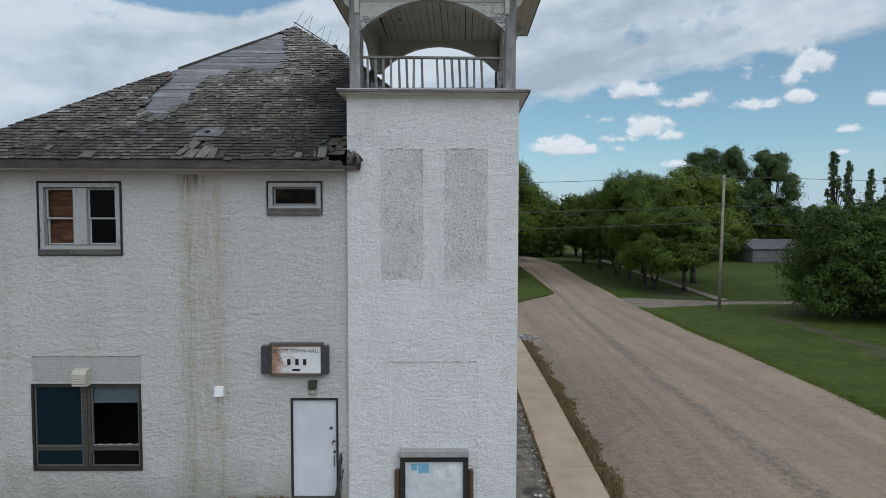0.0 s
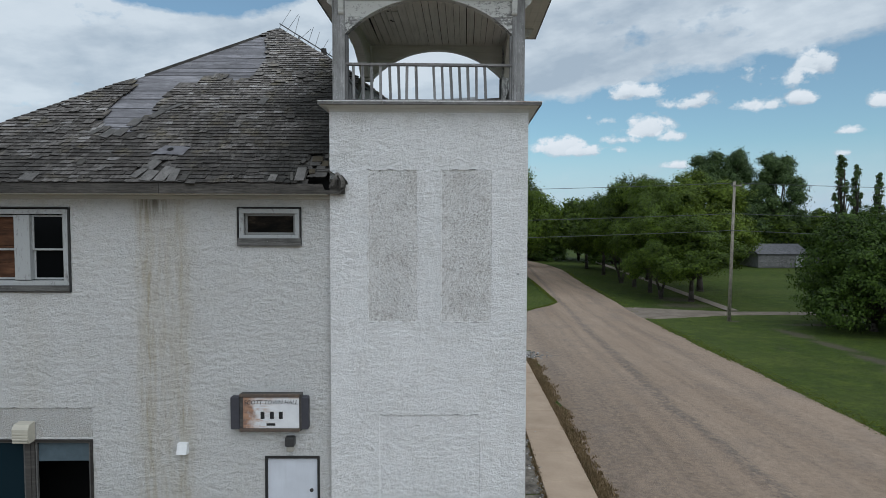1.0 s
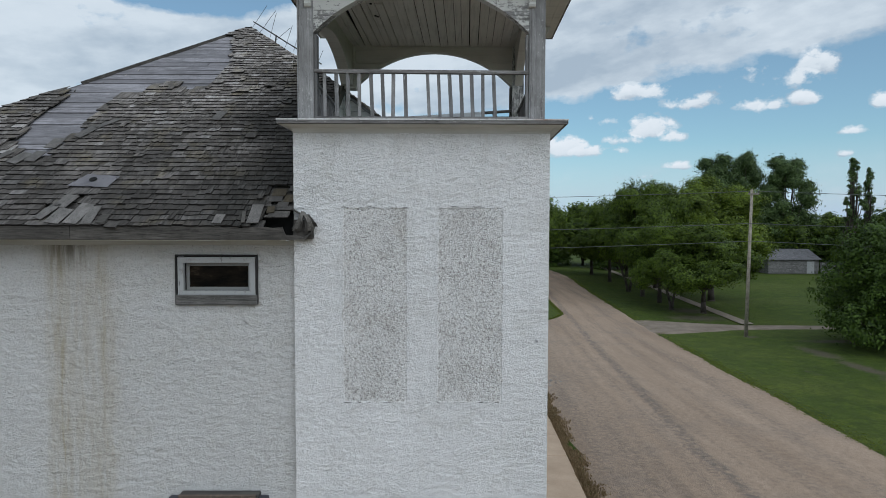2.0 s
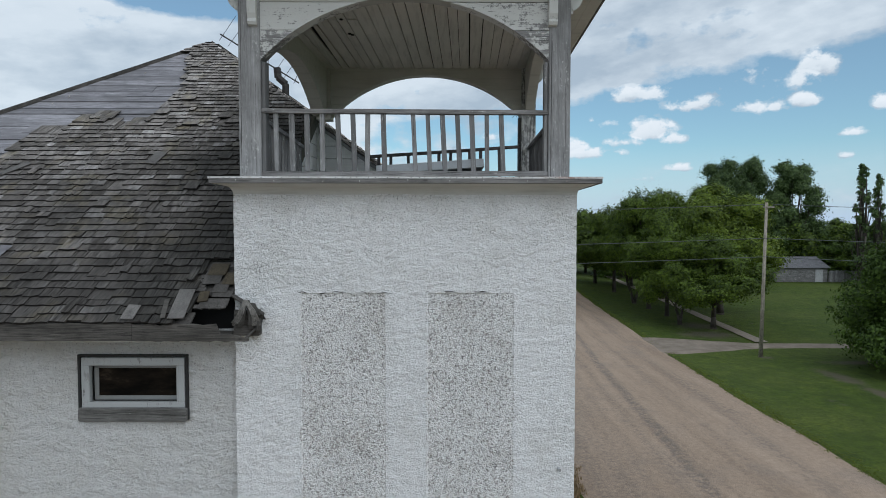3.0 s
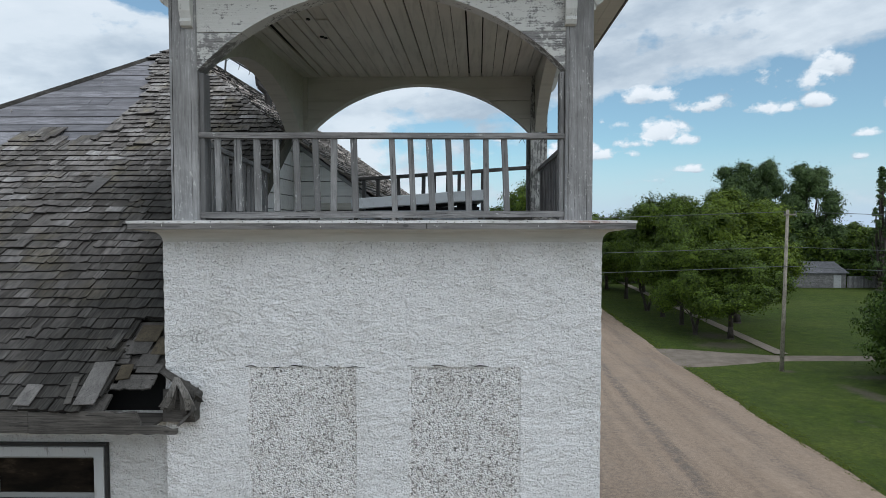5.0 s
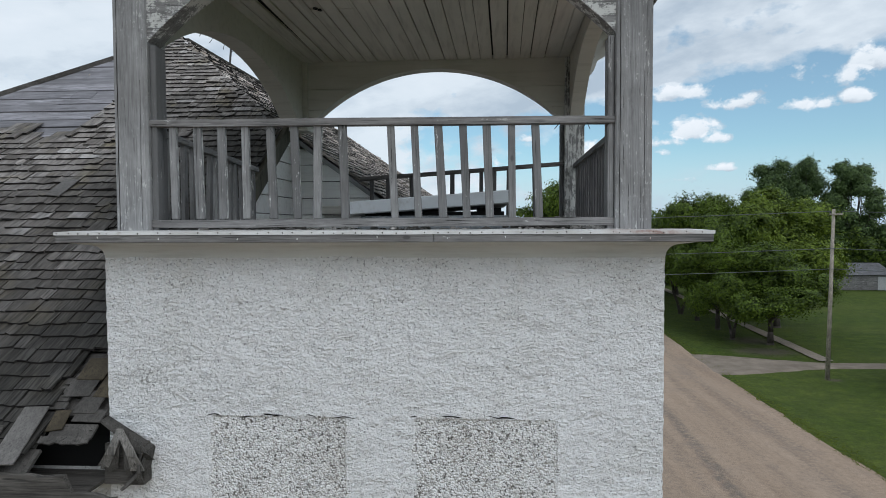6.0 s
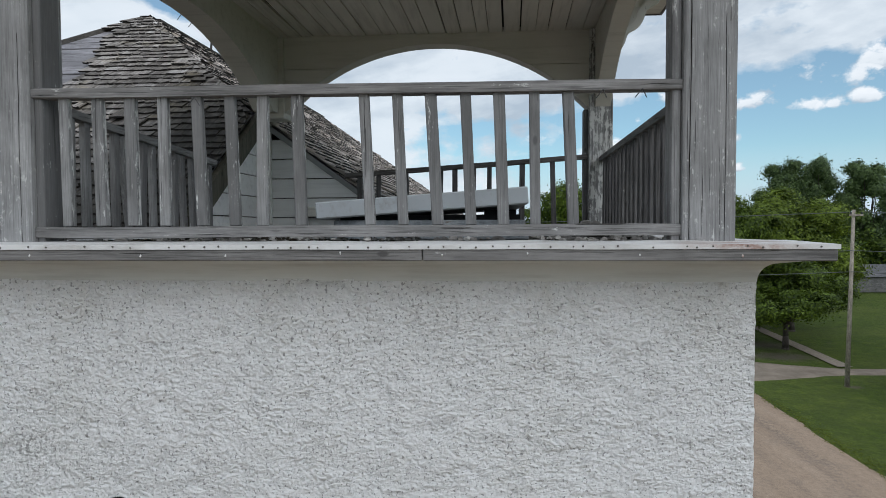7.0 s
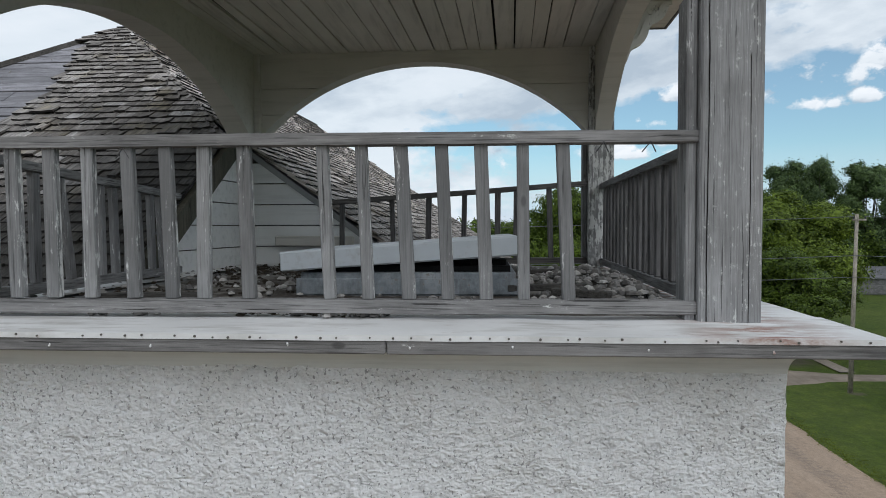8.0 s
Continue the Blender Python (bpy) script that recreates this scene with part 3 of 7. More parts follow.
        band = n.math("SUBTRACT", 1.0, n.math("DIVIDE", d, half), True)
        band = n.math("MULTIPLY", band, n.ramp(n.noise(7.0, 6.0, 0.75), (0.42, 0.15), (0.6, 1.0)))
        col = n.mix(n.math("MULTIPLY", band, power), col, (0.195, 0.16, 0.132))
    mid = n.noise(5.0, 7.0, 0.75)
    col = n.mix(0.55, col, n.ramp(mid, (0.3, 0.62), (0.7, 1.3)), "MULTIPLY")
    col = n.mix(0.7, col, n.ramp(fine, (0.25, 0.5), (0.75, 1.4)), "MULTIPLY")
    n.color(col).bump(n.math("ADD", fine, n.math("ADD", stones, n.math("MULTIPLY", mid, 1.5))), 0.8, 0.03).bump(long, 0.25, 0.06)
    road = n.mat
    n = Nodes("old concrete", 0.9)
    big = n.noise(0.8, 6.0, 0.65)
    fine = n.noise(30.0, 4.0, 0.7)
    col = n.ramp(big, (0.3, (0.38, 0.285, 0.205)), (0.7, (0.50, 0.385, 0.285)))
    col = n.mix(0.4, col, n.ramp(fine, (0.25, 0.7), (0.75, 1.3)), "MULTIPLY")
    n.color(col).bump(fine, 0.4, 0.006)
    conc = n.mat
    n = Nodes("dirty cracked concrete", 0.95)
    patch = n.noise(1.9, 7.0, 0.7)
    col = n.ramp(patch, (0.34, (0.055, 0.048, 0.04)), (0.5, (0.17, 0.15, 0.125)), (0.68, (0.33, 0.29, 0.24)))
    col = n.mix(0.6, col, n.ramp(n.noise(22.0, 5.0, 0.7), (0.25, 0.5), (0.75, 1.4)), "MULTIPLY")
    n.color(col).bump(n.noise(9.0, 6.0, 0.7), 0.7, 0.02)
    conc_d = n.mat
    n = Nodes("bare dirt", 0.95)
    big = n.noise(0.8, 6.0, 0.65)
    col = n.ramp(big, (0.3, (0.15, 0.122, 0.095)), (0.7, (0.27, 0.225, 0.18)))
    n.color(col).bump(n.noise(12.0, 5.0, 0.7), 0.7, 0.03)
    return grass, road, conc, conc_d, n.mat


GRASS, ROAD, CONC, CONC_D, DIRT = ground_mats()


def leaf_mat(name, dark, light, through_light=0.35):
    n = Nodes(name, 0.65)
    col = n.ramp(n.island(), (0.0, dark), (0.6, light), (1.0, [c * 1.2 for c in light]))
    big = n.noise(0.45, 5.0, 0.6)
    col = n.mix(n.math("MULTIPLY", n.ramp(big, (0.4, 0.0), (0.65, 1.0)), 0.45), col, dark)
    rnd = n.random()
    col = n.mix(n.math("MULTIPLY", rnd, 0.25), col, [dark[0] * 0.8, dark[1] * 0.85, dark[2]])
    n.color(col)
    if through_light:
        tr = n.t.nodes.new("ShaderNodeBsdfTranslucent")
        n.link(n.mix(0.5, col, [c * 1.6 for c in light]), tr.inputs["Color"])
        mx = n.t.nodes.new("ShaderNodeMixShader")
        mx.inputs[0].default_value = through_light
        n.link(n.b.outputs[0], mx.inputs[1])
        n.link(tr.outputs[0], mx.inputs[2])
        n.link(mx.outputs[0], n.t.nodes["Material Output"].inputs[0])
    return n.mat


LEAF_A = leaf_mat("maple leaves", (0.009, 0.022, 0.002), (0.108, 0.165, 0.012), 0.14)
LEAF_D = leaf_mat("light maple leaves", (0.018, 0.036, 0.003), (0.152, 0.212, 0.018), 0.16)
LEAF_B = leaf_mat("dark poplar leaves", (0.018, 0.038, 0.013), (0.104, 0.160, 0.046), 0.14)
LEAF_C = leaf_mat("bush leaves", (0.012, 0.028, 0.003), (0.074, 0.128, 0.013), 0.14)
BLADE = leaf_mat("grass blades", (0.085, 0.115, 0.014), (0.15, 0.175, 0.03), 0.35)
WEED = leaf_mat("dry weeds", (0.125, 0.088, 0.042), (0.26, 0.185, 0.10), 0.2)
BARK = weathered("bark", 2, 0.0, (0.075, 0.065, 0.055))
POLEW = weathered("pole wood", 2, 0.0, (0.34, 0.305, 0.255), vary=0.1)


def stone_mat():
    n = Nodes("roof pebbles", 0.85)
    col = n.ramp(n.island(), (0.0, (0.10, 0.095, 0.09)), (0.45, (0.25, 0.237, 0.22)), (0.85, (0.42, 0.40, 0.375)), (1.0, (0.58, 0.56, 0.53)))
    f = n.noise(30.0, 4.0, 0.6)
    n.color(n.mix(0.5, col, n.ramp(f, (0.3, 0.7), (0.7, 1.25)), "MULTIPLY")).bump(f, 0.3, 0.004)
    return n.mat


STONE = stone_mat()


def plain(name, tone, rough=0.7, vary=0.15):
    n = Nodes(name, rough)
    f = n.noise(6.0, 5.0, 0.6)
    n.color(n.ramp(f, (0.3, [c * (1 - vary) for c in tone]), (0.7, [c * (1 + vary) for c in tone])))
    return n.mat


def felt_mat():
    """Dusty roofing felt under drifts of brown dirt."""
    n = Nodes("dusty roofing felt", 0.95)
    grit = n.noise(38.0, 5.0, 0.7)
    drift = n.noise(2.6, 7.0, 0.7)
    col = n.ramp(n.noise(6.0, 5.0, 0.6), (0.3, (0.15, 0.14, 0.125)), (0.7, (0.30, 0.28, 0.25)))
    col = n.mix(n.ramp(drift, (0.44, 0.0), (0.54, 0.92)), col, (0.050, 0.040, 0.030))
    col = n.mix(0.8, col, n.ramp(grit, (0.3, 0.4), (0.7, 1.5)), "MULTIPLY")
    n.color(col).bump(grit, 0.8, 0.012)
    return n.mat


FELT = felt_mat()
SOIL = plain("black crumbled dirt", (0.042, 0.034, 0.025), 0.95, 0.5)
INK = plain("black lettering", (0.02, 0.02, 0.02))
DIRTC = plain("dirt in a crack", (0.07, 0.062, 0.052), 0.95, 0.3)
WIRE = plain("wire", (0.10, 0.11, 0.11))
PAPER = plain("paper", (0.70, 0.72, 0.74))
BLUEP = plain("blue notice paper", (0.20, 0.42, 0.58))
BACKB = plain("pale board", (0.62, 0.64, 0.67))
SIDEM = plain("dark slate lamp side", (0.055, 0.055, 0.065))
ASPH = plain("grey asphalt shingles", (0.13, 0.13, 0.135), 0.9)
SHEDW = weathered("grey shed boards", 0, 0.36, (0.19, 0.187, 0.183), vary=0.4)
SHEDR = weathered("patched grey shed roof", 0, 0.36, (0.15, 0.15, 0.158), vary=0.3, hard=0.6)


def sign_face():
    """White face with rust bleeding from its left end and along the top, in runs and streaks."""
    n = Nodes("rust-stained sign face", 0.5)
    r = n.noise(3.5, 6.0, 0.65)
    streak = n.noise(4.0, 7.0, 0.7, stretch=(1.0, 1, 5.0))
    x, z = n.axis(0), n.axis(2)
    side = n.ramp(n.math("ADD", n.math("SUBTRACT", -3.72, x), n.math("MULTIPLY", n.math("SUBTRACT", r, 0.5), 0.9)), (0.0, 0.0), (0.22, 1.0))
    top = n.ramp(n.math("ADD", n.math("SUBTRACT", z, 3.36), n.math("MULTIPLY", n.math("SUBTRACT", r, 0.5), 0.35)), (0.0, 0.0), (0.09, 1.0))
    runs = n.math("MULTIPLY", n.ramp(streak, (0.50, 0.0), (0.64, 1.0)), n.math("MULTIPLY", n.math("SUBTRACT", -3.28, x), 2.2, True))
    rust = n.math("MAXIMUM", n.math("MAXIMUM", side, n.math("MULTIPLY", top, 0.8)), n.math("MULTIPLY", runs, 0.85))
    tone = n.ramp(streak, (0.35, (0.13, 0.055, 0.03)), (0.6, (0.38, 0.19, 0.09)))
    n.color(n.mix(n.math("MULTIPLY", rust, 0.9), n.ramp(r, (0.3, (0.62, 0.63, 0.65)), (0.7, (0.76, 0.77, 0.78))), tone))
    return n.mat


RUSTF = metal_sheet("rusting casing", (0.11, 0.085, 0.07), 0.7, 0.8)
SIGNF = sign_face()

# ---- mesh helpers ----
SK = 0.045        # the side walls run slightly askew to the front
Y0 = 13.2


def skew(bm):
    for v in bm.verts:
        if v.co.y > Y0:
            v.co.x += SK * (v.co.y - Y0)
    return bm


def box(bm, x0, x1, y0, y1, z0, z1, bevel=0.0, rough=0.0):
    made = bmesh.ops.create_cube(bm, size=1.0)["verts"]
    for v in made:
        v.co = Vector(((x0 + x1) / 2 + v.co.x * (x1 - x0), (y0 + y1) / 2 + v.co.y * (y1 - y0), (z0 + z1) / 2 + v.co.z * (z1 - z0)))
        if rough:
            v.co += Vector((random.uniform(-rough, rough), random.uniform(-rough, rough), random.uniform(-rough, rough)))
    if bevel:
        edges = list({e for v in made for e in v.link_edges})
        bmesh.ops.bevel(bm, geom=edges, offset=bevel, segments=1, affect="EDGES")
    return bm


def boxes(*args, **kw):
    bm = bmesh.new()
    for a in args:
        box(bm, *a, **kw)
    return bm


def rod(bm, a, b, r0, r1=None, n=8):
    """A tapered round bar from a to b."""
    a, b = Vector(a), Vector(b)
    r1 = r0 if r1 is None else r1
    d = (b - a)
    rot = d.to_track_quat("Z", "Y").to_matrix().to_4x4()
    bmesh.ops.create_cone(bm, cap_ends=True, segments=n, radius1=r0, radius2=r1, depth=d.length, matrix=Matrix.Translation((a + b) / 2) @ rot)
    return bm


def finish(name, bm, material, smooth=False):
    bmesh.ops.recalc_face_normals(bm, faces=bm.faces)
    me = bpy.data.meshes.new(name)
    bm.to_mesh(me)
    bm.free()
    for m in (material if isinstance(material, (list, tuple)) else [material]):
        me.materials.append(m)
    if smooth:
        me.shade_smooth()
    return me


def thing(name, at, label, category, group="", kind=""):
    ob = new(name)
    ob.location = at
    ob.empty_display_size = 0.2
    return tagged(ob, label, category, group, kind)


def part(name, bm, material, parent, label="", smooth=False, local=False):
    """One mesh object under a thing or a part; the bmesh is in world metres unless local."""
    if not local:
        base = Vector(parent.location)
        if parent.parent:
            base += Vector(parent.parent.location)
        bmesh.ops.translate(bm, verts=bm.verts, vec=-base)
    ob = new(name, finish(name, bm, material, smooth))
    ob.parent = parent
    return tagged(ob, label)


def solo(name, bm, material, label, category, group="", kind="", smooth=False):
    ob = new(name, finish(name, bm, material, smooth))
    return tagged(ob, label, category, group, kind)


def sheet(name, fn, us, vs, material, label, kind="structure", category="ground"):
    """A grid surface from fn(u, v)."""
    verts = [fn(u, v) for v in vs for u in us]
    w = len(us)
    faces = [(j * w + i, j * w + i + 1, (j + 1) * w + i + 1, (j + 1) * w + i) for j in range(len(vs) - 1) for i in range(w - 1)]
    me = bpy.data.meshes.new(name)
    me.from_pydata(verts, [], faces)
    me.materials.append(material)
    me.shade_smooth()
    return tagged(new(name, me), label, category, "", kind)


def span(a, b, step):
    n = max(1, int(round((b - a) / step)))
    return [a + (b - a) * i / n for i in range(n + 1)]


def smoothstep(a, b, v):
    s = min(max((v - a) / (b - a), 0.0), 1.0)
    return s * s * (3 - 2 * s)


def gz(y):
    return -0.55 - 0.55 * smoothstep(20, 50, y)


# ---- ground, road, pavement ----
def ground_at(x, y):
    far = smoothstep(60, 400, math.hypot(x, y))
    return (x, y, gz(y) - 0.02 + 0.05 * noise.noise((x * 0.15, y * 0.15, 0)) * (1 - far) - 0.5 * far)


gx = [-2500, -1200, -500, -200, -100] + span(-60, 100, 2.0) + [140, 220, 500, 1200, 2500]
gy = [-600, -200, -80, -40] + span(-20, 150, 2.0) + [180, 240, 400, 900, 2000, 4000]
sheet("ground", ground_at, gx, gy, GRASS, "wide mown green grass with worn patches")


def road_right(y):
    return 14.6 + 0.055 * (y - 20) + 0.0006 * max(0, y - 60) ** 2


def road_at(u, y):
    a = 3.75 + 0.045 * (y - 14) + 5.3 * smoothstep(49.5, 60, y)
    b = road_right(y)
    wob = 0.22 * noise.noise((y * 0.5, u * 9, 3)) + 0.1 * noise.noise((y * 2.1, u * 5, 8))
    x = a + (b - a) * u + wob - 0.006 * max(0.0, y - 92) ** 2
    crown = 0.10 * math.sin(math.pi * min(max(u, 0), 1))
    rut = 0.02 * noise.noise((x * 1.3, y * 0.12, 0))
    return (x, y, gz(y) + 0.035 + crown + rut - (0.06 if u in (0.0, 1.0) else 0.0))


sheet("road", road_at, span(0, 1, 0.04), span(-30, 150, 1.0), ROAD, "wide pale brown gravel road with worn wheel tracks", category="road")


def cross_at(u, v):
    y = 36.2 + 13.5 * v + 0.3 * noise.noise((u * 0.3, v * 9, 2))
    return (u, y, gz(y) + 0.03 + 0.05 * math.sin(math.pi * v) - (0.06 if v in (0.0, 1.0) else 0.0))


sheet("side_road", cross_at, span(-60, 7.5, 1.5), span(0, 1, 0.1), ROAD, "gravel side road joining behind the hall", category="road")


def lane_at(u, v):
    mid = 52.6 - 0.035 * (u - 17)
    half = 0.9 + 2.6 * (1 - smoothstep(16.5, 25, u))
    y = mid + half * (2 * v - 1) + 0.25 * noise.noise((u * 0.6, v * 4, 5))
    return (u, y, gz(y) + 0.04 - (0.07 if v in (0.0, 1.0) else 0.0))


sheet("lane", lane_at, span(15.5, 90, 1.0), span(0, 1, 0.125), DIRT, "narrow dirt lane crossing the grass", category="road")


PATHC = plain("pale footpath concrete", (0.24, 0.205, 0.165), 0.9, 0.25)


def path_at(u, y):
    x = 24.9 + 0.078 * (y - 56) + 1.05 * u + 0.10 * noise.noise((u * 3, y * 0.7, 1))
    return (x, y, gz(y) + 0.045)


sheet("footpath", path_at, span(0, 1, 0.25), span(53.6, 125, 1.2), PATHC, "pale footpath running behind the street trees", category="path")


# unseen gravel added before the hall; its bounce warms the walls
def street_at(u, v):
    return (u, v, gz(v) + 0.03 + 0.03 * noise.noise((u * 0.4, v * 0.4, 6)))


sheet("front_street", street_at, span(-60, 3.7, 1.6), span(-32, 10.8, 1.6), ROAD, "unseen gravel ground added before the hall", category="road")

# pavement along the hall: a strip of cast slabs, a kerb edge and a cracked apron
pavement = thing("pavement", (3.0, 14, gz(14)), "tan concrete pavement of long slabs beside the hall", "pavement", kind="structure")
for i in range(15):
    y0, y1 = 4.0 + 2.05 * i, 4.0 + 2.05 * i + 2.03
    bm = bmesh.new()
    box(bm, 2.28, 3.58, y0, y1, -0.75, 0.075 + random.uniform(-0.008, 0.008), bevel=0.012)
    for v in bm.verts:
        v.co.x += 0.035 * (v.co.y - 14.7)
        v.co.z += gz(v.co.y)
    part("slab", bm, CONC, pavement)
apron = thing("apron", (1.7, 14, gz(14)), "cracked grey concrete apron against the tower wall", "pavement", kind="structure")
for i in range(7):
    for j in range(1):
        y0, y1 = 11.4 + 3.2 * i, 11.4 + 3.2 * i + 3.12
        bm = boxes((1.0 + j, 2.2 + j, y0, y1, -0.7, 0.035 + random.uniform(-0.02, 0.02)), bevel=0.02, rough=0.015)
        for v in bm.verts:
            v.co.x += 0.035 * (v.co.y - 14.7)
            v.co.z += gz(v.co.y)
        part("slab", bm, CONC_D, apron)
front_step = boxes((-4.3, -2.3, 12.2, 13.24, -0.7, 0.08), bevel=0.02)
solo("door_step", front_step, CONC, "worn concrete landing before the door", "step", "", "structure")
solo("foot_bank", boxes((-14, -4.32, 12.3, 13.24, -0.7, 0.04), bevel=0.08), GRASS, "low grassy bank along the wall", "ground", "", "structure")


def weeds(name, n, fx, label, hmin, hmax, mat, seed):
    rr = random.Random(seed)
    verts, faces = [], []
    for _ in range(n):
        x, y, z = fx(rr)
        h = rr.uniform(hmin, hmax)
        for _ in range(5):
            a = rr.uniform(0, math.tau)
            lean = rr.uniform(0.1, 0.7) * h
            w = 0.012 + 0.02 * rr.random()
            bx, by = x + rr.uniform(-.07, .07), y + rr.uniform(-.07, .07)
            k = len(verts)
            px, py = -math.sin(a) * w, math.cos(a) * w
            verts += [(bx - px, by - py, z), (bx + px, by + py, z), (bx + math.cos(a) * lean, by + math.sin(a) * lean, z + h)]
            faces.append((k, k + 1, k + 2))
    me = bpy.data.meshes.new(name)
    me.from_pydata(verts, [], faces)
    me.materials.append(mat)
    return tagged(new(name, me), label, "weeds", "", "stuff")


def strip_spot(rr):
    y = rr.uniform(9, 34)
    out = abs(rr.gauss(0, 0.17)) * (0.5 + 1.3 * (noise.noise((y * 0.8, 2, 0)) + 0.5))
    return (3.62 + 0.035 * (y - 14.7) + max(out, 0.0), y, gz(y) + 0.02)


weeds("dry_weeds", 4200, strip_spot, "dry brown weeds between pavement and road", 0.03, 0.13, WEED, 3)


def joint_spot(rr):
    y = rr.uniform(8, 33)
    return (2.24 + 0.035 * (y - 14.7) + rr.gauss(0, 0.03), y, gz(y) + 0.0)


weeds("joint_weeds", 700, joint_spot, "weeds and grit in the apron joint", 0.04, 0.13, WEED, 4)
def edge_spot(rr):
    y = rr.uniform(15, 95) if rr.random() < 0.8 else rr.uniform(15, 45)
    return (road_right(y) + rr.gauss(0.12, 0.26), y, gz(y) + 0.01)


weeds("edge_grass", 2400, edge_spot, "ragged grass along the road edge", 0.015, 0.055, BLADE, 6)


def corner_spot(rr):
    y = rr.uniform(50.2, 80)
    return (3.75 + 0.045 * (y - 14) + 5.3 * smoothstep(49.5, 60, y) - abs(rr.gauss(0, 0.2)), y, gz(y) + 0.01)


weeds("edge_grass", 1500, corner_spot, "ragged grass along the far road edge", 0.02, 0.06, BLADE, 7)
weeds("wall_weeds", 90, lambda rr: (rr.choice((-4.4, -4.0)) + rr.gauss(0, 0.35), 13.17 + rr.gauss(0, 0.05), 0.08), "dark weeds at the foot of the wall", 0.04, 0.14, WEED, 5)

# ---- the hall: walls ----
TAN = 0.763
EAVE_Y, EAVE_Z = 12.87, 7.272
MAIN_Y, TOWER_Y = 13.28, 13.19
TX0, TX1 = -2.40, 1.155
BACK_Y = 16.72          # back of the tower


def stucco_face(bm, x0, x1, z0, z1, y, step, holes=(), panels=(), depth=0.0, amp=0.0025):
    """A front wall face as a fine grid with openings; panels are sunk and take the second material."""
    xs, zs = set(span(x0, x1, step)), set(span(z0, z1, step))
    for a, b, c, d in holes:
        xs |= {a, b}
        zs |= {c, d}
    for a, b, c, d, _, _ in panels:
        xs |= {a, a + 0.012, b - 0.012, b}
        zs |= {c, c + 0.012, d - 0.012, d}
    xs, zs = sorted(xs), sorted(zs)
    grid = {}
    for i, x in enumerate(xs):
        for j, z in enumerate(zs):
            dy = amp * (noise.noise((x * 19, z * 19, 1.0)) + 0.8 * noise.noise((x * 47, z * 47, 5.0)))
            dy += 0.006 * noise.noise((x * 0.9, z * 0.9, 2.0))
            for a, b, c, d, sink, _ in panels:
                if a + 0.006 < x < b - 0.006 and c + 0.006 < z < d - 0.006:
                    dy += sink
            if any(a - 1e-6 <= x <= b + 1e-6 and c - 1e-6 <= z <= d + 1e-6 for a, b, c, d in holes):
                dy = 0.0
            wx = x + (0.006 * (noise.noise((z * 31, 7.0, x)) + 0.6 * noise.noise((z * 83, 3.0, x))) if i in (0, len(xs) - 1) else 0.0)
            grid[i, j] = bm.verts.new((wx, y + dy, z))
    for i in range(len(xs) - 1):
        for j in range(len(zs) - 1):
            cx, cz = (xs[i] + xs[i + 1]) / 2, (zs[j] + zs[j + 1]) / 2
            if any(a < cx < b and c < cz < d for a, b, c, d in holes):
                continue
            f = bm.faces.new((grid[i, j], grid[i + 1, j], grid[i + 1, j + 1], grid[i, j + 1]))
            for a, b, c, d, _, m in panels:
                jx, jz = 0.035 * noise.noise((cx * 9, cz * 9, 4)), 0.035 * noise.noise((cx * 9, cz * 9, 9))
                if a < cx + jx < b and c < cz + jz < d:
                    f.material_index = m
    for a, b, c, d in holes:
        pts = [(a, c), (b, c), (b, d), (a, d)]
        for k in range(4):
            (ax, az), (bx_, bz) = pts[k], pts[(k + 1) % 4]
            bm.faces.new([bm.verts.new(p) for p in ((ax, y, az), (bx_, y, bz), (bx_, y + depth, bz), (ax, y + depth, az))])
    bmesh.ops.remove_doubles(bm, verts=bm.verts, dist=1e-5)
    return bm


hall = thing("town_hall", (-4.7, 13.28, -0.55), "two-storey white stucco hall with a weathered hipped shingle roof", "building")
W1 = (-8.85, -7.10, 5.31, 6.86)
W2 = (-4.09, -2.93, 6.17, 6.87)
W3 = (-9.09, -6.79, 0.74, 2.60)
DR = (-3.64, -2.63, 0.12, 2.29)


def inset(r, d):
    return (r[0] + d, r[1] - d, r[2] + d, r[3] - d)


bm = bmesh.new()
stucco_face(bm, -10.45, TX0 + 0.02, -0.6, 7.14, MAIN_Y, 0.05, holes=[inset(W1, 0.02), inset(W2, 0.02), inset(W3, 0.02), inset(DR, 0.02)],
            panels=[(-9.07, -6.79, 2.62, 3.18, 0.012, 1)], depth=0.22)
part("front_wall", bm, [STUCCO_MAIN, DASH_MAIN], hall, "white stucco front wall with rusty water stains")
for nm, a in (("side_wall", (-10.45, -10.2, 13.5, 32.0, -0.6, 7.14)), ("side_wall", (0.55, 0.80, 16.8, 32.0, -0.6, 7.14)), ("back_wall", (-10.2, 0.55, 31.75, 32.0, -0.6, 7.14))):
    part(nm, skew(boxes(a)), STUCCO_MAIN, hall)
# black boxes behind the openings, their colour standing in for unlit rooms
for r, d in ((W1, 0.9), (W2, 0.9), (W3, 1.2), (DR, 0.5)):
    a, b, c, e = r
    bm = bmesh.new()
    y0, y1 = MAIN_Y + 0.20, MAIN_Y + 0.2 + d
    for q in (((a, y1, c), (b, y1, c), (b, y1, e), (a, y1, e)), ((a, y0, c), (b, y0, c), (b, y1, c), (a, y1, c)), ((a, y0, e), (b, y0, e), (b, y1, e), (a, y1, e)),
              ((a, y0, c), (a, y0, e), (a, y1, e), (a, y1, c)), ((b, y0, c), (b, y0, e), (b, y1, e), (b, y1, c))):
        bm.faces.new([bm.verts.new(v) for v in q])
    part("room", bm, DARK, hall)


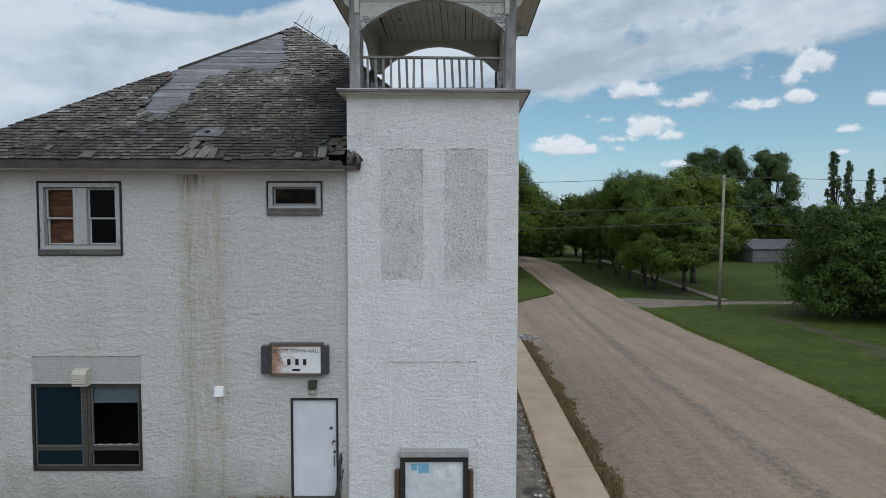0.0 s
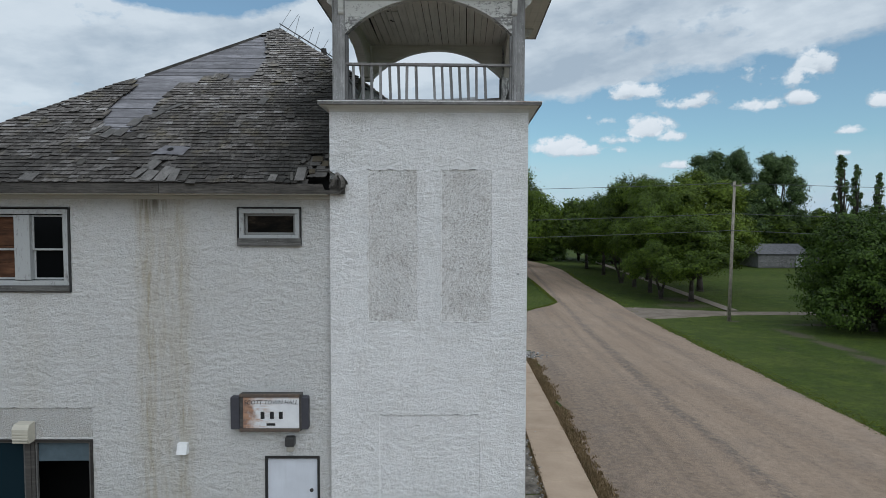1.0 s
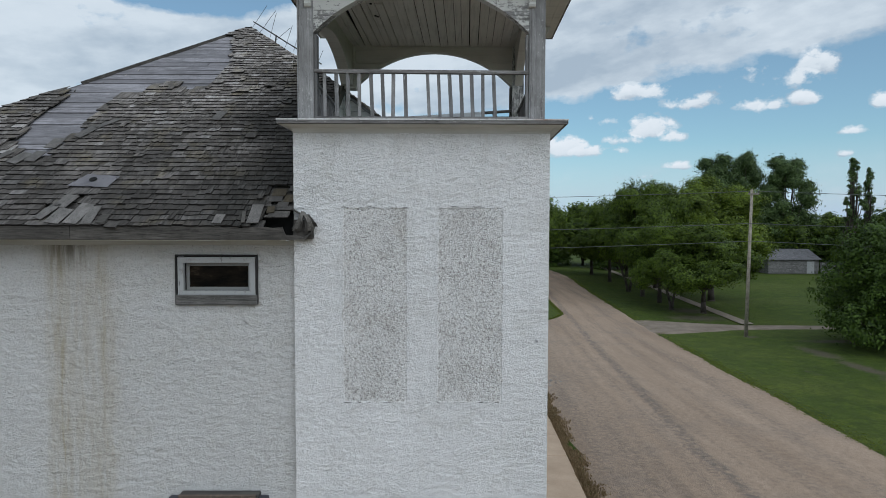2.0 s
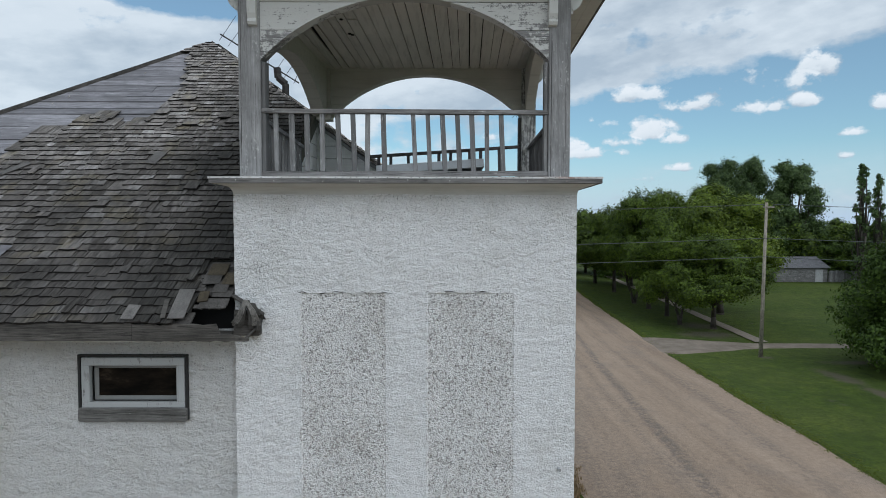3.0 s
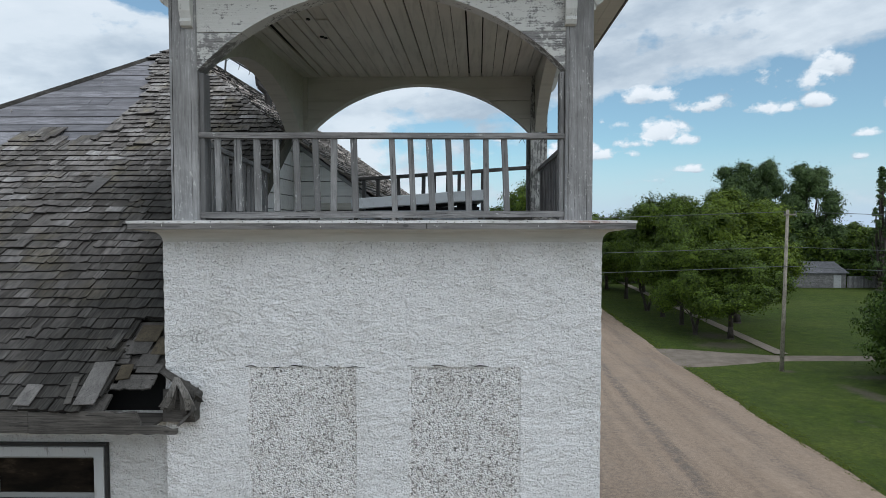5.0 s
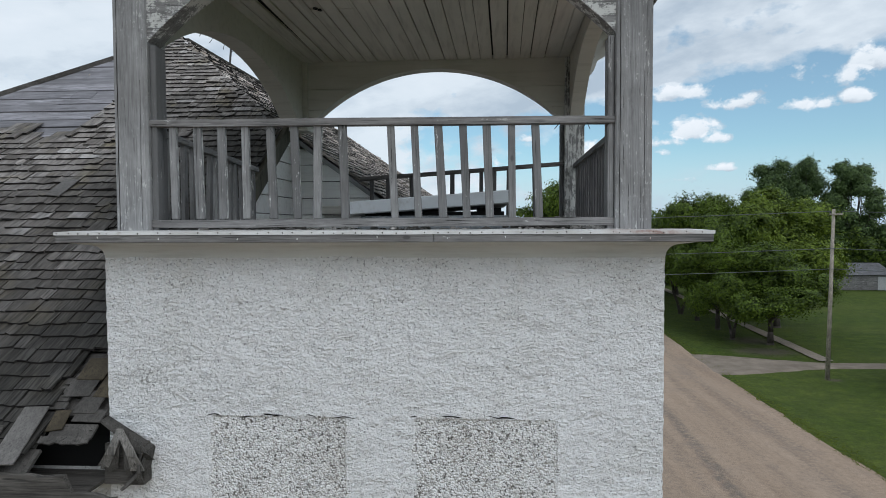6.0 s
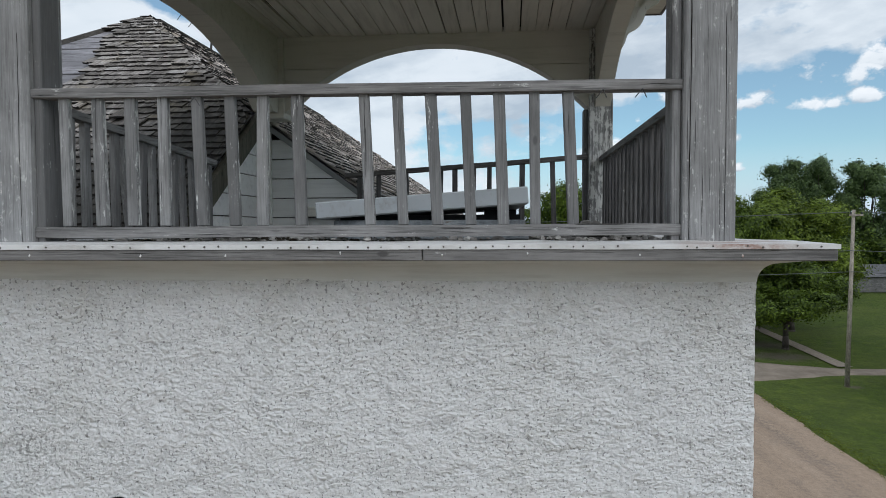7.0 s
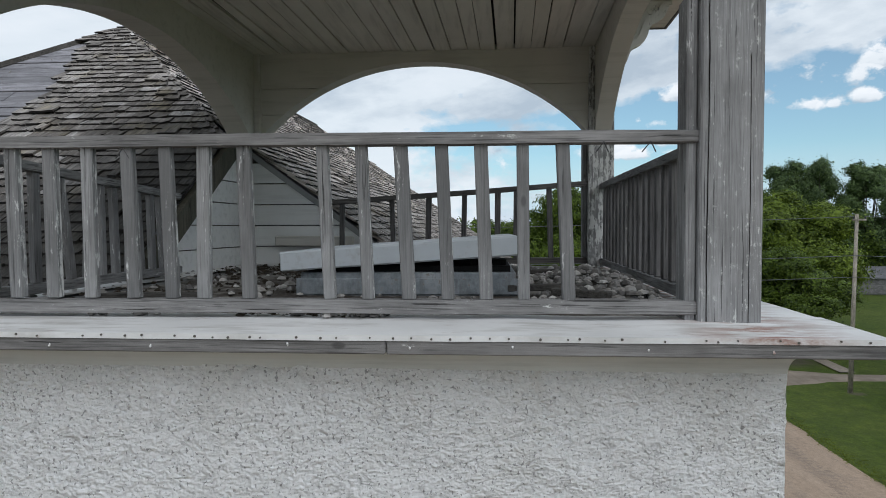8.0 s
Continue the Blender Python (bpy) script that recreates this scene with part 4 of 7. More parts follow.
def ring(r, w, y0, y1, bevel=0.004):
    """A rectangular frame as four butted bars."""
    a, b, c, d = r
    return boxes((a, b, y0, y1, d - w, d), (a, b, y0, y1, c, c + w), (a, a + w, y0, y1, c + w, d - w), (b - w, b, y0, y1, c + w, d - w), bevel=bevel)


# upper double window
win = part("window", ring(W1, 0.030, MAIN_Y - 0.03, MAIN_Y + 0.03), BLACKP, hall, "pair of worn white sash windows, one boarded inside")
a, b, c, d = inset(W1, 0.045)
part("frame", ring((a, b, c + 0.08, d), 0.085, MAIN_Y - 0.022, MAIN_Y + 0.12), TRIM, win)
part("mullion", boxes((-8.11, -7.83, MAIN_Y - 0.020, MAIN_Y + 0.118, c + 0.182, d - 0.102), bevel=0.006), TRIM, win)
part("sill", boxes((a - 0.02, b + 0.02, MAIN_Y - 0.05, MAIN_Y + 0.12, c - 0.03, c + 0.085), bevel=0.01), SILLW, win)
for x0, x1, back in ((-8.70, -8.11, PLY), (-7.83, -7.245, None)):
    zb, zt, zm = c + 0.18, d - 0.1, 6.09
    part("sash", ring((x0, x1, zm - 0.02, zt), 0.035, MAIN_Y + 0.05, MAIN_Y + 0.085), TRIM, win, "upper sash")
    part("sash", ring((x0, x1, zb, zm + 0.012), 0.035, MAIN_Y + 0.088, MAIN_Y + 0.12), TRIM, win, "lower sash")
    if back:
        for k in range(4):
            z0 = zb + k * 0.31
            part("board", boxes((x0, x1, MAIN_Y + 0.15, MAIN_Y + 0.17, z0, min(z0 + 0.303, zt)), rough=0.004), PLY, win, "brown plywood board nailed inside")
    else:
        part("pane", boxes((x0 + 0.03, x1 - 0.03, MAIN_Y + 0.10, MAIN_Y + 0.104, zb + 0.03, zm - 0.02)), PANE, win)
        part("pane", boxes((x0 + 0.03, x1 - 0.03, MAIN_Y + 0.065, MAIN_Y + 0.069, zm + 0.02, zt - 0.03)), PANE, win)

# small upper window
win = part("window", ring(W2, 0.024, MAIN_Y - 0.035, MAIN_Y + 0.03), BLACKP, hall, "small worn window with grey sill")
a, b, c, d = inset(W2, 0.035)
part("frame", ring((a, b, c + 0.07, d), 0.085, MAIN_Y - 0.03, MAIN_Y + 0.03), TRIM, win)
part("sill", boxes((a - 0.03, b + 0.03, MAIN_Y - 0.06, MAIN_Y + 0.1, c - 0.045, c + 0.10), bevel=0.012), SILLW, win)
part("sash", ring((a + 0.085, b - 0.085, c + 0.155, d - 0.085), 0.045, MAIN_Y + 0.06, MAIN_Y + 0.10), SILLP, win)
part("pane", boxes((a + 0.12, b - 0.12, MAIN_Y + 0.075, MAIN_Y + 0.08, c + 0.19, d - 0.12)), MURKY, win, "murky brown-black glass")

# lower metal window
win = part("window", ring(W3, 0.045, MAIN_Y - 0.03, MAIN_Y + 0.05), BROWNF, hall, "dark metal window with a broken pane and blue blind")
a, b, c, d = inset(W3, 0.045)
part("mullion", boxes((-8.03, -7.93, MAIN_Y - 0.02, MAIN_Y + 0.07, c, d), (-7.925, -7.86, MAIN_Y - 0.012, MAIN_Y + 0.07, c, d), bevel=0.005), GREYF, win)
part("transom", boxes((a, -8.03, MAIN_Y - 0.01, MAIN_Y + 0.07, 1.19, 1.25), (-7.86, b, MAIN_Y - 0.01, MAIN_Y + 0.07, 1.19, 1.25), bevel=0.005), GREYF, win)
part("sill", boxes((a, b, MAIN_Y - 0.045, MAIN_Y + 0.07, 0.74, 0.83), bevel=0.006), BROWNF, win)
for x0, x1 in ((a, -8.03), (-7.86, b)):
    part("sash", ring((x0 + 0.01, x1 - 0.01, 1.25, d), 0.028, MAIN_Y, MAIN_Y + 0.05), SASHG, win)
    part("sash", ring((x0 + 0.01, x1 - 0.01, 0.83, 1.19), 0.026, MAIN_Y, MAIN_Y + 0.05), SASHG, win)
part("pane", boxes((a + 0.04, -8.06, MAIN_Y + 0.02, MAIN_Y + 0.026, 1.30, d - 0.03)), BLIND, win, "blue-black glass")
part("pane", boxes((a + 0.04, -8.06, MAIN_Y + 0.02, MAIN_Y + 0.026, 0.85, 1.17)), BLIND, win)
part("pane", boxes((-7.84, b - 0.04, MAIN_Y + 0.02, MAIN_Y + 0.026, 0.85, 1.17)), PANE, win)
part("blind", boxes((-7.82, b - 0.05, MAIN_Y + 0.06, MAIN_Y + 0.075, 2.17, d - 0.04), rough=0.012), plain("faded blue blind", (0.075, 0.105, 0.125)), win, "faded blue roller blind")
bm = bmesh.new()      # jagged rest of the broken pane
prev = None
for i in range(15):
    x = -7.82 + i * 0.069
    z = 1.285 + 0.035 * abs(noise.noise((x * 9, 0, 0))) + 0.01 * (i % 3)
    cur = (bm.verts.new((x, MAIN_Y + 0.022, 1.26)), bm.verts.new((x, MAIN_Y + 0.022, z)))
    if prev:
        bm.faces.new((prev[0], cur[0], cur[1], prev[1]))
    prev = cur
part("shard", bm, plain("dusty glass edge", (0.30, 0.32, 0.33), 0.3), win)

# door
door = part("door", boxes((-3.60, -2.67, MAIN_Y + 0.03, MAIN_Y + 0.075, 0.15, 2.25), bevel=0.004), DOORP, hall, "flat white steel door, shut")
part("frame", boxes((-3.64, -2.63, MAIN_Y - 0.015, MAIN_Y + 0.06, 2.24, 2.29), (-3.64, -3.595, MAIN_Y - 0.015, MAIN_Y + 0.06, 0.12, 2.24), (-2.675, -2.63, MAIN_Y - 0.015, MAIN_Y + 0.06, 0.12, 2.24), bevel=0.004), BLACKP, door, "black door frame")
part("threshold", boxes((-3.64, -2.63, MAIN_Y - 0.06, MAIN_Y + 0.06, 0.09, 0.145), bevel=0.006), GREYF, door)
bm = bmesh.new()
rod(bm, (-2.735, MAIN_Y - 0.03, 1.36), (-2.735, MAIN_Y + 0.03, 1.36), 0.02)
rod(bm, (-2.76, MAIN_Y - 0.03, 1.36), (-2.65, MAIN_Y - 0.03, 1.36), 0.012)
rod(bm, (-2.755, MAIN_Y - 0.03, 1.30), (-2.755, MAIN_Y - 0.03, 1.36), 0.012)
part("handle", bm, STEEL, door, "black lever handle")
bm = bmesh.new()
rod(bm, (-2.72, MAIN_Y - 0.03, 0.82), (-2.72, MAIN_Y - 0.03, 1.05), 0.012)
for z in (0.84, 1.03):
    rod(bm, (-2.72, MAIN_Y - 0.03, z), (-2.72, MAIN_Y + 0.03, z), 0.01)
rod(bm, (-2.72, MAIN_Y + 0.01, 1.12), (-2.72, MAIN_Y + 0.03, 1.12), 0.028, n=12)
part("pull", bm, GREYF, door, "grey pull handle with lock")
bm = bmesh.new()
rod(bm, (-2.79, MAIN_Y + 0.015, 1.63), (-2.79, MAIN_Y + 0.032, 1.63), 0.035, n=12)
part("knob", bm, GREYF, door)

# ---- tower ----
tower = thing("bell_tower", (-0.6, 14.9, -0.55), "square white stucco bell tower with filled-in windows", "tower")
bm = bmesh.new()
stucco_face(bm, TX0, TX1, -0.6, 8.56, TOWER_Y, 0.03, panels=[(-1.72, -0.83, 4.79, 7.53, 0.008, 1), (-0.40, 0.51, 4.79, 7.53, 0.008, 1), (-1.52, 0.32, -0.5, 3.08, 0.014, 0)], amp=0.003)
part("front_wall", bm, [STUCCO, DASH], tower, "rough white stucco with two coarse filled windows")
bm = bmesh.new()
rows = []
for z in span(-0.6, 8.56, 0.1):
    rows.append([bm.verts.new((TX1 + 0.003 * noise.noise((y * 17, z * 17, 3)), y, z)) for y in [TOWER_Y + 0.004] + span(13.25, BACK_Y, 0.2)])
for r0, r1 in zip(rows, rows[1:]):
    for i in range(len(r0) - 1):
        bm.faces.new((r0[i], r0[i + 1], r1[i + 1], r1[i]))
part("side_wall", skew(bm), STUCCO, tower)
crack_rr = random.Random(61)
# broken joints along the edges of the filled windows
for cx0, cx1, cz, owner, wy in ((-1.72, -0.83, 7.532, tower, TOWER_Y), (-0.40, 0.10, 7.545, tower, TOWER_Y), (-1.72, -0.83, 4.79, tower, TOWER_Y), (-0.40, 0.51, 4.79, tower, TOWER_Y), (-1.50, 0.30, 3.085, tower, TOWER_Y), (-9.05, -6.80, 3.185, hall, MAIN_Y)):
    x = cx0 - 0.02
    while x < cx1:
        ln = crack_rr.uniform(0.04, 0.18)
        bm = bmesh.new()
        prev = None
        for i in range(7):
            q = i / 6
            w = 0.0048 * math.sin(math.pi * min(max(q, 0.06), 0.94)) * crack_rr.uniform(0.3, 1.1) + 0.0008
            zc = cz + 0.020 * noise.noise(((x + ln * q) * 14, cx0, cz))
            cur = (bm.verts.new((x + ln * q, wy - 0.006, zc - w)), bm.verts.new((x + ln * q, wy - 0.006, zc + w)))
            if prev:
                bm.faces.new((prev[0], cur[0], cur[1], prev[1]))
            prev = cur
        bmesh.ops.solidify(bm, geom=bm.faces[:], thickness=0.006)
        part("crack", bm, DIRTC, owner)
        x += ln + crack_rr.uniform(0.03, 0.22)
part("side_wall", skew(boxes((TX0, TX0 + 0.2, TOWER_Y + 0.02, BACK_Y, -0.6, 8.56))), STUCCO, tower)
part("back_wall", skew(boxes((TX0 + 0.2, TX1 - 0.01, BACK_Y - 0.2, BACK_Y, -0.6, 8.56))), STUCCO, tower)
part("deck", skew(boxes((TX0, TX1, TOWER_Y + 0.05, BACK_Y, 8.56, 8.66))), WOOD_Y, tower)
# cove below the ledge
bm = bmesh.new()
rings = []
for k in range(9):
    q = k / 8
    off = 0.002 + 0.064 * (1 - math.cos(q * math.pi / 2))
    z = 8.552 + 0.084 * math.sin(q * math.pi / 2)
    if k == 8:
        off, z = 0.165, 8.655
    rings.append([bm.verts.new(p) for p in ((TX0 - off, BACK_Y, z), (TX0 - off, TOWER_Y - off, z), (TX1 + off, TOWER_Y - off, z), (TX1 + off, BACK_Y, z))])
for r0, r1 in zip(rings, rings[1:]):
    for i in range(3):
        bm.faces.new((r0[i], r0[i + 1], r1[i + 1], r1[i]))
part("cove", skew(bm), COVE, tower, "smooth painted cove under the ledge", smooth=False)
LX0, LX1, LY = -2.567, 1.357, 12.96
for x0, x1, y0, y1, m in ((LX0, -0.25, LY, LY + 0.03, WOOD_X), (-0.247, LX1, LY, LY + 0.03, WOOD_X), (LX0, LX0 + 0.03, LY + 0.03, BACK_Y, WOOD_Y), (LX1 - 0.03, LX1, LY + 0.03, BACK_Y, WOOD_Y)):
    part("ledge_board", skew(boxes((x0, x1, y0, y1, 8.654, 8.713), bevel=0.004)), m, tower, "grey weathered ledge board")
part("ledge_bed", skew(boxes((LX0 + 0.03, LX1 - 0.03, LY + 0.03, BACK_Y, 8.658, 8.706))), WOOD_Y, tower)
# flashing: laid in sheets, slightly buckled, turned down over the board
bm = bmesh.new()
xs = span(LX0 - 0.006, LX1 + 0.006, 0.05)
prev = None
for x in xs:
    w = 0.004 * noise.noise((x * 3.1, 1, 0))
    cur = [bm.verts.new(p) for p in ((x, LY - 0.006, 8.701 + 0.5 * w), (x, LY - 0.006, 8.720 + 0.4 * w), (x, LY + 0.10, 8.723 + w), (x, LY + 0.26, 8.727 + 2.0 * w), (x, LY + 0.42, 8.728 + w))]
    if prev:
        for i in range(4):
            bm.faces.new((prev[i], cur[i], cur[i + 1], prev[i + 1]))
    prev = cur
part("flashing", skew(bm), FLASH, tower, "white metal flashing with rusty nail stains")
for xa, xb in ((LX0 - 0.006, LX0 + 0.36), (LX1 - 0.42, LX1 + 0.006)):
    bm = bmesh.new()
    prev = None
    for y in span(LY + 0.42, BACK_Y, 0.1):
        w = 0.004 * noise.noise((y * 3.1, xa, 0))
        cur = [bm.verts.new(p) for p in ((xa, y, 8.720 + w), ((xa + xb) / 2, y, 8.726 + w), (xb, y, 8.722 + w))]
        if prev:
            for i in range(2):
                bm.faces.new((prev[i], cur[i], cur[i + 1], prev[i + 1]))
        prev = cur
    part("flashing", skew(bm), FLASH, tower)
bm, pale_nails = bmesh.new(), bmesh.new()
for i in range(62):
    x = LX0 + 0.03 + i * 0.0625 + random.uniform(-0.015, 0.015)
    if random.random() < 0.25:
        continue
    z = 8.711 + random.uniform(-0.003, 0.003)
    rod(bm, (x, LY - 0.010, z), (x, LY - 0.003, z), random.uniform(0.003, 0.0048), n=6)
for i in range(9):
    x = LX0 + 0.2 + i * 0.43 + random.uniform(-0.08, 0.08)
    rod(pale_nails, (x, LY - 0.004, 8.680 + random.uniform(-0.012, 0.012)), (x, LY + 0.003, 8.680), 0.0036, n=6)
tagged(part("nails", bm, NAIL, tower, "rusty nail heads along the flashing"), kind="stuff")
tagged(part("nails", pale_nails, FLASH, tower, "pale nail heads in the ledge board"), kind="stuff")

# ---- belfry ----
BX0, BX1, BY0, BY1 = -2.35, 1.085, 13.235, 16.60
PW = 0.225
belfry = thing("belfry", (-0.6, 14.9, 8.70), "open weathered timber belfry with arched sides and peeling paint", "belfry")
for nx, (x0, x1) in (("w", (BX0, BX0 + PW)), ("e", (BX1 - PW, BX1))):
    for ny, (y0, y1) in (("s", (BY0, BY0 + PW)), ("n", (BY1 - PW, BY1))):
        short = nx == "w" and ny == "n"
        post = part("post", skew(boxes((x0, x1, y0, y1, 9.88 if short else 8.715, 11.08), bevel=0.008)), CREAM if short else POSTP if ny == "n" else POST, belfry, "grey timber post with flaking white paint")
        xi = (x1, x1 + 0.045) if nx == "w" else (x0 - 0.045, x0)
        ya = (y0 + 0.03, y0 + 0.15) if ny == "s" else (y1 - 0.15, y1 - 0.03)
        if short:
            continue
        part("stop_board", skew(boxes((xi[0] + 0.003, xi[1] - 0.003, ya[0], ya[1], 8.72, 9.93), bevel=0.004)), WOOD_Z, post)
        if ny == "s":          # two long drying splits down the front face
            for share, top_z, wide in ((0.13, 10.9, 0.0022), (0.79, 9.7, 0.0014)):
                bm = bmesh.new()
                prev = None
                for i in range(41):
                    z = 8.72 + (top_z - 8.72) * i / 40
                    x = x0 + PW * share + 0.006 * noise.noise((z * 1.3, share * 9, x0)) + 0.002 * noise.noise((z * 9, x0, 0))
                    w = wide * (0.7 + 0.9 * abs(noise.noise((z * 4, x0, share))))
                    cur = (bm.verts.new((x - w, y0 - 0.0012, z)), bm.verts.new((x + w, y0 - 0.0012, z)))
                    if prev:
                        bm.faces.new((prev[0], prev[1], cur[1], cur[0]))
                    prev = cur
                bmesh.ops.solidify(bm, geom=bm.faces[:], thickness=0.004)
                part("split", bm, DIRTC, post)

SOFF = 11.10
CX = (BX0 + BX1) / 2


def arch_z(d, half, spring, rise):
    rad = (half * half + rise * rise) / (2 * rise)
    d = min(abs(d), half)
    return spring + rise - (rad - math.sqrt(max(rad * rad - d * d, 0)))


def arch_board(name, u0, u1, uc, half, spring, rise, zb, zt, place, material, label=""):
    """A board with the arch cut from it; place(u, w, z) gives the world point, w 0 to 1 through its thickness."""
    bm = bmesh.new()
    rad = (half * half + rise * rise) / (2 * rise)
    us = set(span(u0, u1, 0.03))
    for zc in (zb, zt):          # where the arch meets the board's edges
        h = zc - spring - rise + rad
        if rad * rad > h * h:
            d = math.sqrt(rad * rad - h * h)
            us |= {u for u in (uc - d, uc + d) if u0 < u < u1}
    prev = None
    for u in sorted(us):
        lo = max(zb, arch_z(u - uc, half, spring, rise) if abs(u - uc) <= half else zb)
        if lo > zt + 0.0005:
            prev = None
            continue
        lo = min(lo, zt - 0.0006)
        cur = [bm.verts.new(place(u, w, z)) for w, z in ((0, lo), (0, zt), (1, zt), (1, lo))]
        if prev:
            for i in range(4):
                bm.faces.new((prev[i], cur[i], cur[(i + 1) % 4], prev[(i + 1) % 4]))
        prev = cur
    bmesh.ops.holes_fill(bm, edges=bm.edges, sides=4)
    return part(name, skew(bm), material, belfry, label)


IX0, IX1 = BX0 + PW, BX1 - PW
IY0, IY1 = BY0 + PW, BY1 - PW
HALF = (IX1 - IX0) / 2
for front in (True, False):
    ya, yb = (BY0 + 0.012, BY0 + 0.16) if front else (BY1 - 0.19, BY1 - 0.03)
    rise, spring = (0.64, 9.945) if front else (0.65, 9.93)
    mats = (weathered("arch paint lost towards the feet", 0, 0.56, (0.27, 0.265, 0.26), flat=0.75, white=(0.56, 0.56, 0.535), feet=(CX, 0.95)), FRIEZE, FRIEZE_SHADED) if front else (CREAM, CREAM, CREAM)
    cuts = ((9.94, 10.245), (10.251, 10.53), (10.536, SOFF)) if front else ((9.94, 10.12), (10.124, 10.36), (10.364, SOFF))
    for k, ((zb, zt), m) in enumerate(zip(cuts, mats)):
        dy = 0.0 if k < 2 else -0.004
        pl_ = lambda u, w, z: (u, (ya + dy) + (yb - ya - dy) * w, z)
        if zt < spring + rise:
            arch_board("arch_board", IX0, CX - 0.001, CX, HALF, spring, rise, zb, zt, pl_, m, "arch board with peeling white paint" if front else "")
            arch_board("arch_board", CX + 0.001, IX1, CX, HALF, spring, rise, zb, zt, pl_, m, "arch board with peeling white paint" if front else "")
        else:
            arch_board("arch_board", IX0, IX1, CX, HALF, spring, rise, zb, zt, pl_, m, "wide frieze board over the arch")
for west in (True, False):
    xa, xb = (BX0 - 0.03, BX0 + 0.17) if west else (BX1 - 0.17, BX1 - 0.025)
    yc, hy = (14.85, 1.39) if west else ((IY0 + IY1) / 2, (IY1 - IY0) / 2)
    pl_ = lambda u, w, z: (xa + (xb - xa) * w, u, z)
    arch_board("arch_board", IY0, IY1, yc, hy, 9.94, 0.48 if west else 0.58, 9.93, SOFF, pl_, CREAM, "painted side arch board")

# board ceiling, one mesh: planks with open joints, one of them shrunk back from a long black slot
bm = bmesh.new()
widths = [0.12, 0.13] + [random.choice((0.115, 0.135, 0.15, 0.165)) for _ in range(26)]
x = BX0 + 0.16


def plank(xa0, xb0, xa1, xb1, y0, y1, z):
    v = [bm.verts.new(p) for zz in (z, z + 0.025) for p in ((xa0, y0, zz), (xb0, y0, zz), (xb1, y1, zz), (xa1, y1, zz))]
    for q in ((0, 1, 2, 3), (7, 6, 5, 4), (0, 4, 5, 1), (1, 5, 6, 2), (2, 6, 7, 3), (3, 7, 4, 0)):
        bm.faces.new([v[k] for k in q])


for i, w in enumerate(widths):
    x0, x1 = x, min(x + w, BX1 - 0.15)
    x += w
    if x1 - x0 < 0.03:
        break
    gap = random.choice((0.004, 0.006, 0.009, 0.013))
    drop = random.uniform(-0.006, 0.004)
    y0, y1 = BY0 + 0.15, BY1 - 0.17
    if i == 2:                     # shrunk plank
        plank(x0 + 0.006, x1 - 0.003, x0 + 0.012, x1 - 0.003, y0, 14.26, 10.68 + drop)
        plank(x0 + 0.062, x1 - 0.003, x0 + 0.008, x1 - 0.003, 14.275, y1, 10.676)
    elif 4 <= i <= 7:
        ym = 14.20 + 0.54 * (i % 2)
        plank(x0 + gap, x1 - 0.003, x0 + gap, x1 - 0.004, y0, ym - 0.008, 10.68 + drop)
        plank(x0 + gap * 1.3, x1 - 0.003, x0 + gap * 0.6, x1 - 0.003, ym + 0.008, y1, 10.678 - drop)
    else:
        plank(x0 + gap, x1 - 0.003, x0 + gap * random.uniform(0.3, 1.6), x1 - 0.003, y0, y1, 10.68 + drop)
ceiling = part("ceiling", skew(bm), CEIL, belfry, "dirty cream plank ceiling with open joints")
# black sheet and black discs paint the shade of open joints and holes
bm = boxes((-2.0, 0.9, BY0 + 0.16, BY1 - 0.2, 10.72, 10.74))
part("attic_black", skew(bm), DARK, belfry)
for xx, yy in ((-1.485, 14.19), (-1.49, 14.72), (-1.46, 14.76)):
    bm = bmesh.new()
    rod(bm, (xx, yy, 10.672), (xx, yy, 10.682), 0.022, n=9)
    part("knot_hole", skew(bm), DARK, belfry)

# eaves: soffit boards, fascia and a low roof
OV = 0.64
EX0, EX1, EY0, EY1 = BX0 - OV, BX1 + OV, BY0 - OV, BY1 + OV
n_b = 4
for k in range(n_b):
    o0, o1 = OV * k / n_b, OV * (k + 1) / n_b - 0.004
    zk = SOFF + 0.0
    for a in ((BX0 - o1, BX0 - o0, EY0, EY1), (BX1 + o0, BX1 + o1, EY0, EY1)):
        part("soffit_board", skew(boxes((*a, zk, zk + 0.02))), CREAM, belfry)
    for a in ((BX0, BX1, BY0 - o1, BY0 - o0), (BX0, BX1, BY1 + o0, BY1 + o1)):
        part("soffit_board", skew(boxes((*a, zk, zk + 0.02))), CREAM, belfry)
for a in ((EX0 - 0.02, EX1 + 0.02, EY0 - 0.02, EY0), (EX0 - 0.02, EX1 + 0.02, EY1, EY1 + 0.02), (EX0 - 0.02, EX0, EY0, EY1), (EX1, EX1 + 0.02, EY0, EY1)):
    part("fascia", skew(boxes((*a, SOFF - 0.012, SOFF + 0.12))), WOOD_X, belfry)
bm = bmesh.new()
q = [bm.verts.new(p) for p in ((EX0 - 0.03, EY0 - 0.03, SOFF + 0.121), (EX1 + 0.03, EY0 - 0.03, SOFF + 0.121), (EX1 + 0.03, EY1 + 0.03, SOFF + 0.121), (EX0 - 0.03, EY1 + 0.03, SOFF + 0.121), (CX, (EY0 + EY1) / 2, SOFF + 2.1))]
for i in range(4):
    bm.faces.new((q[i], q[(i + 1) % 4], q[4]))
bm.faces.new(q[:4][::-1])
part("roof", skew(bm), ASPH, belfry)


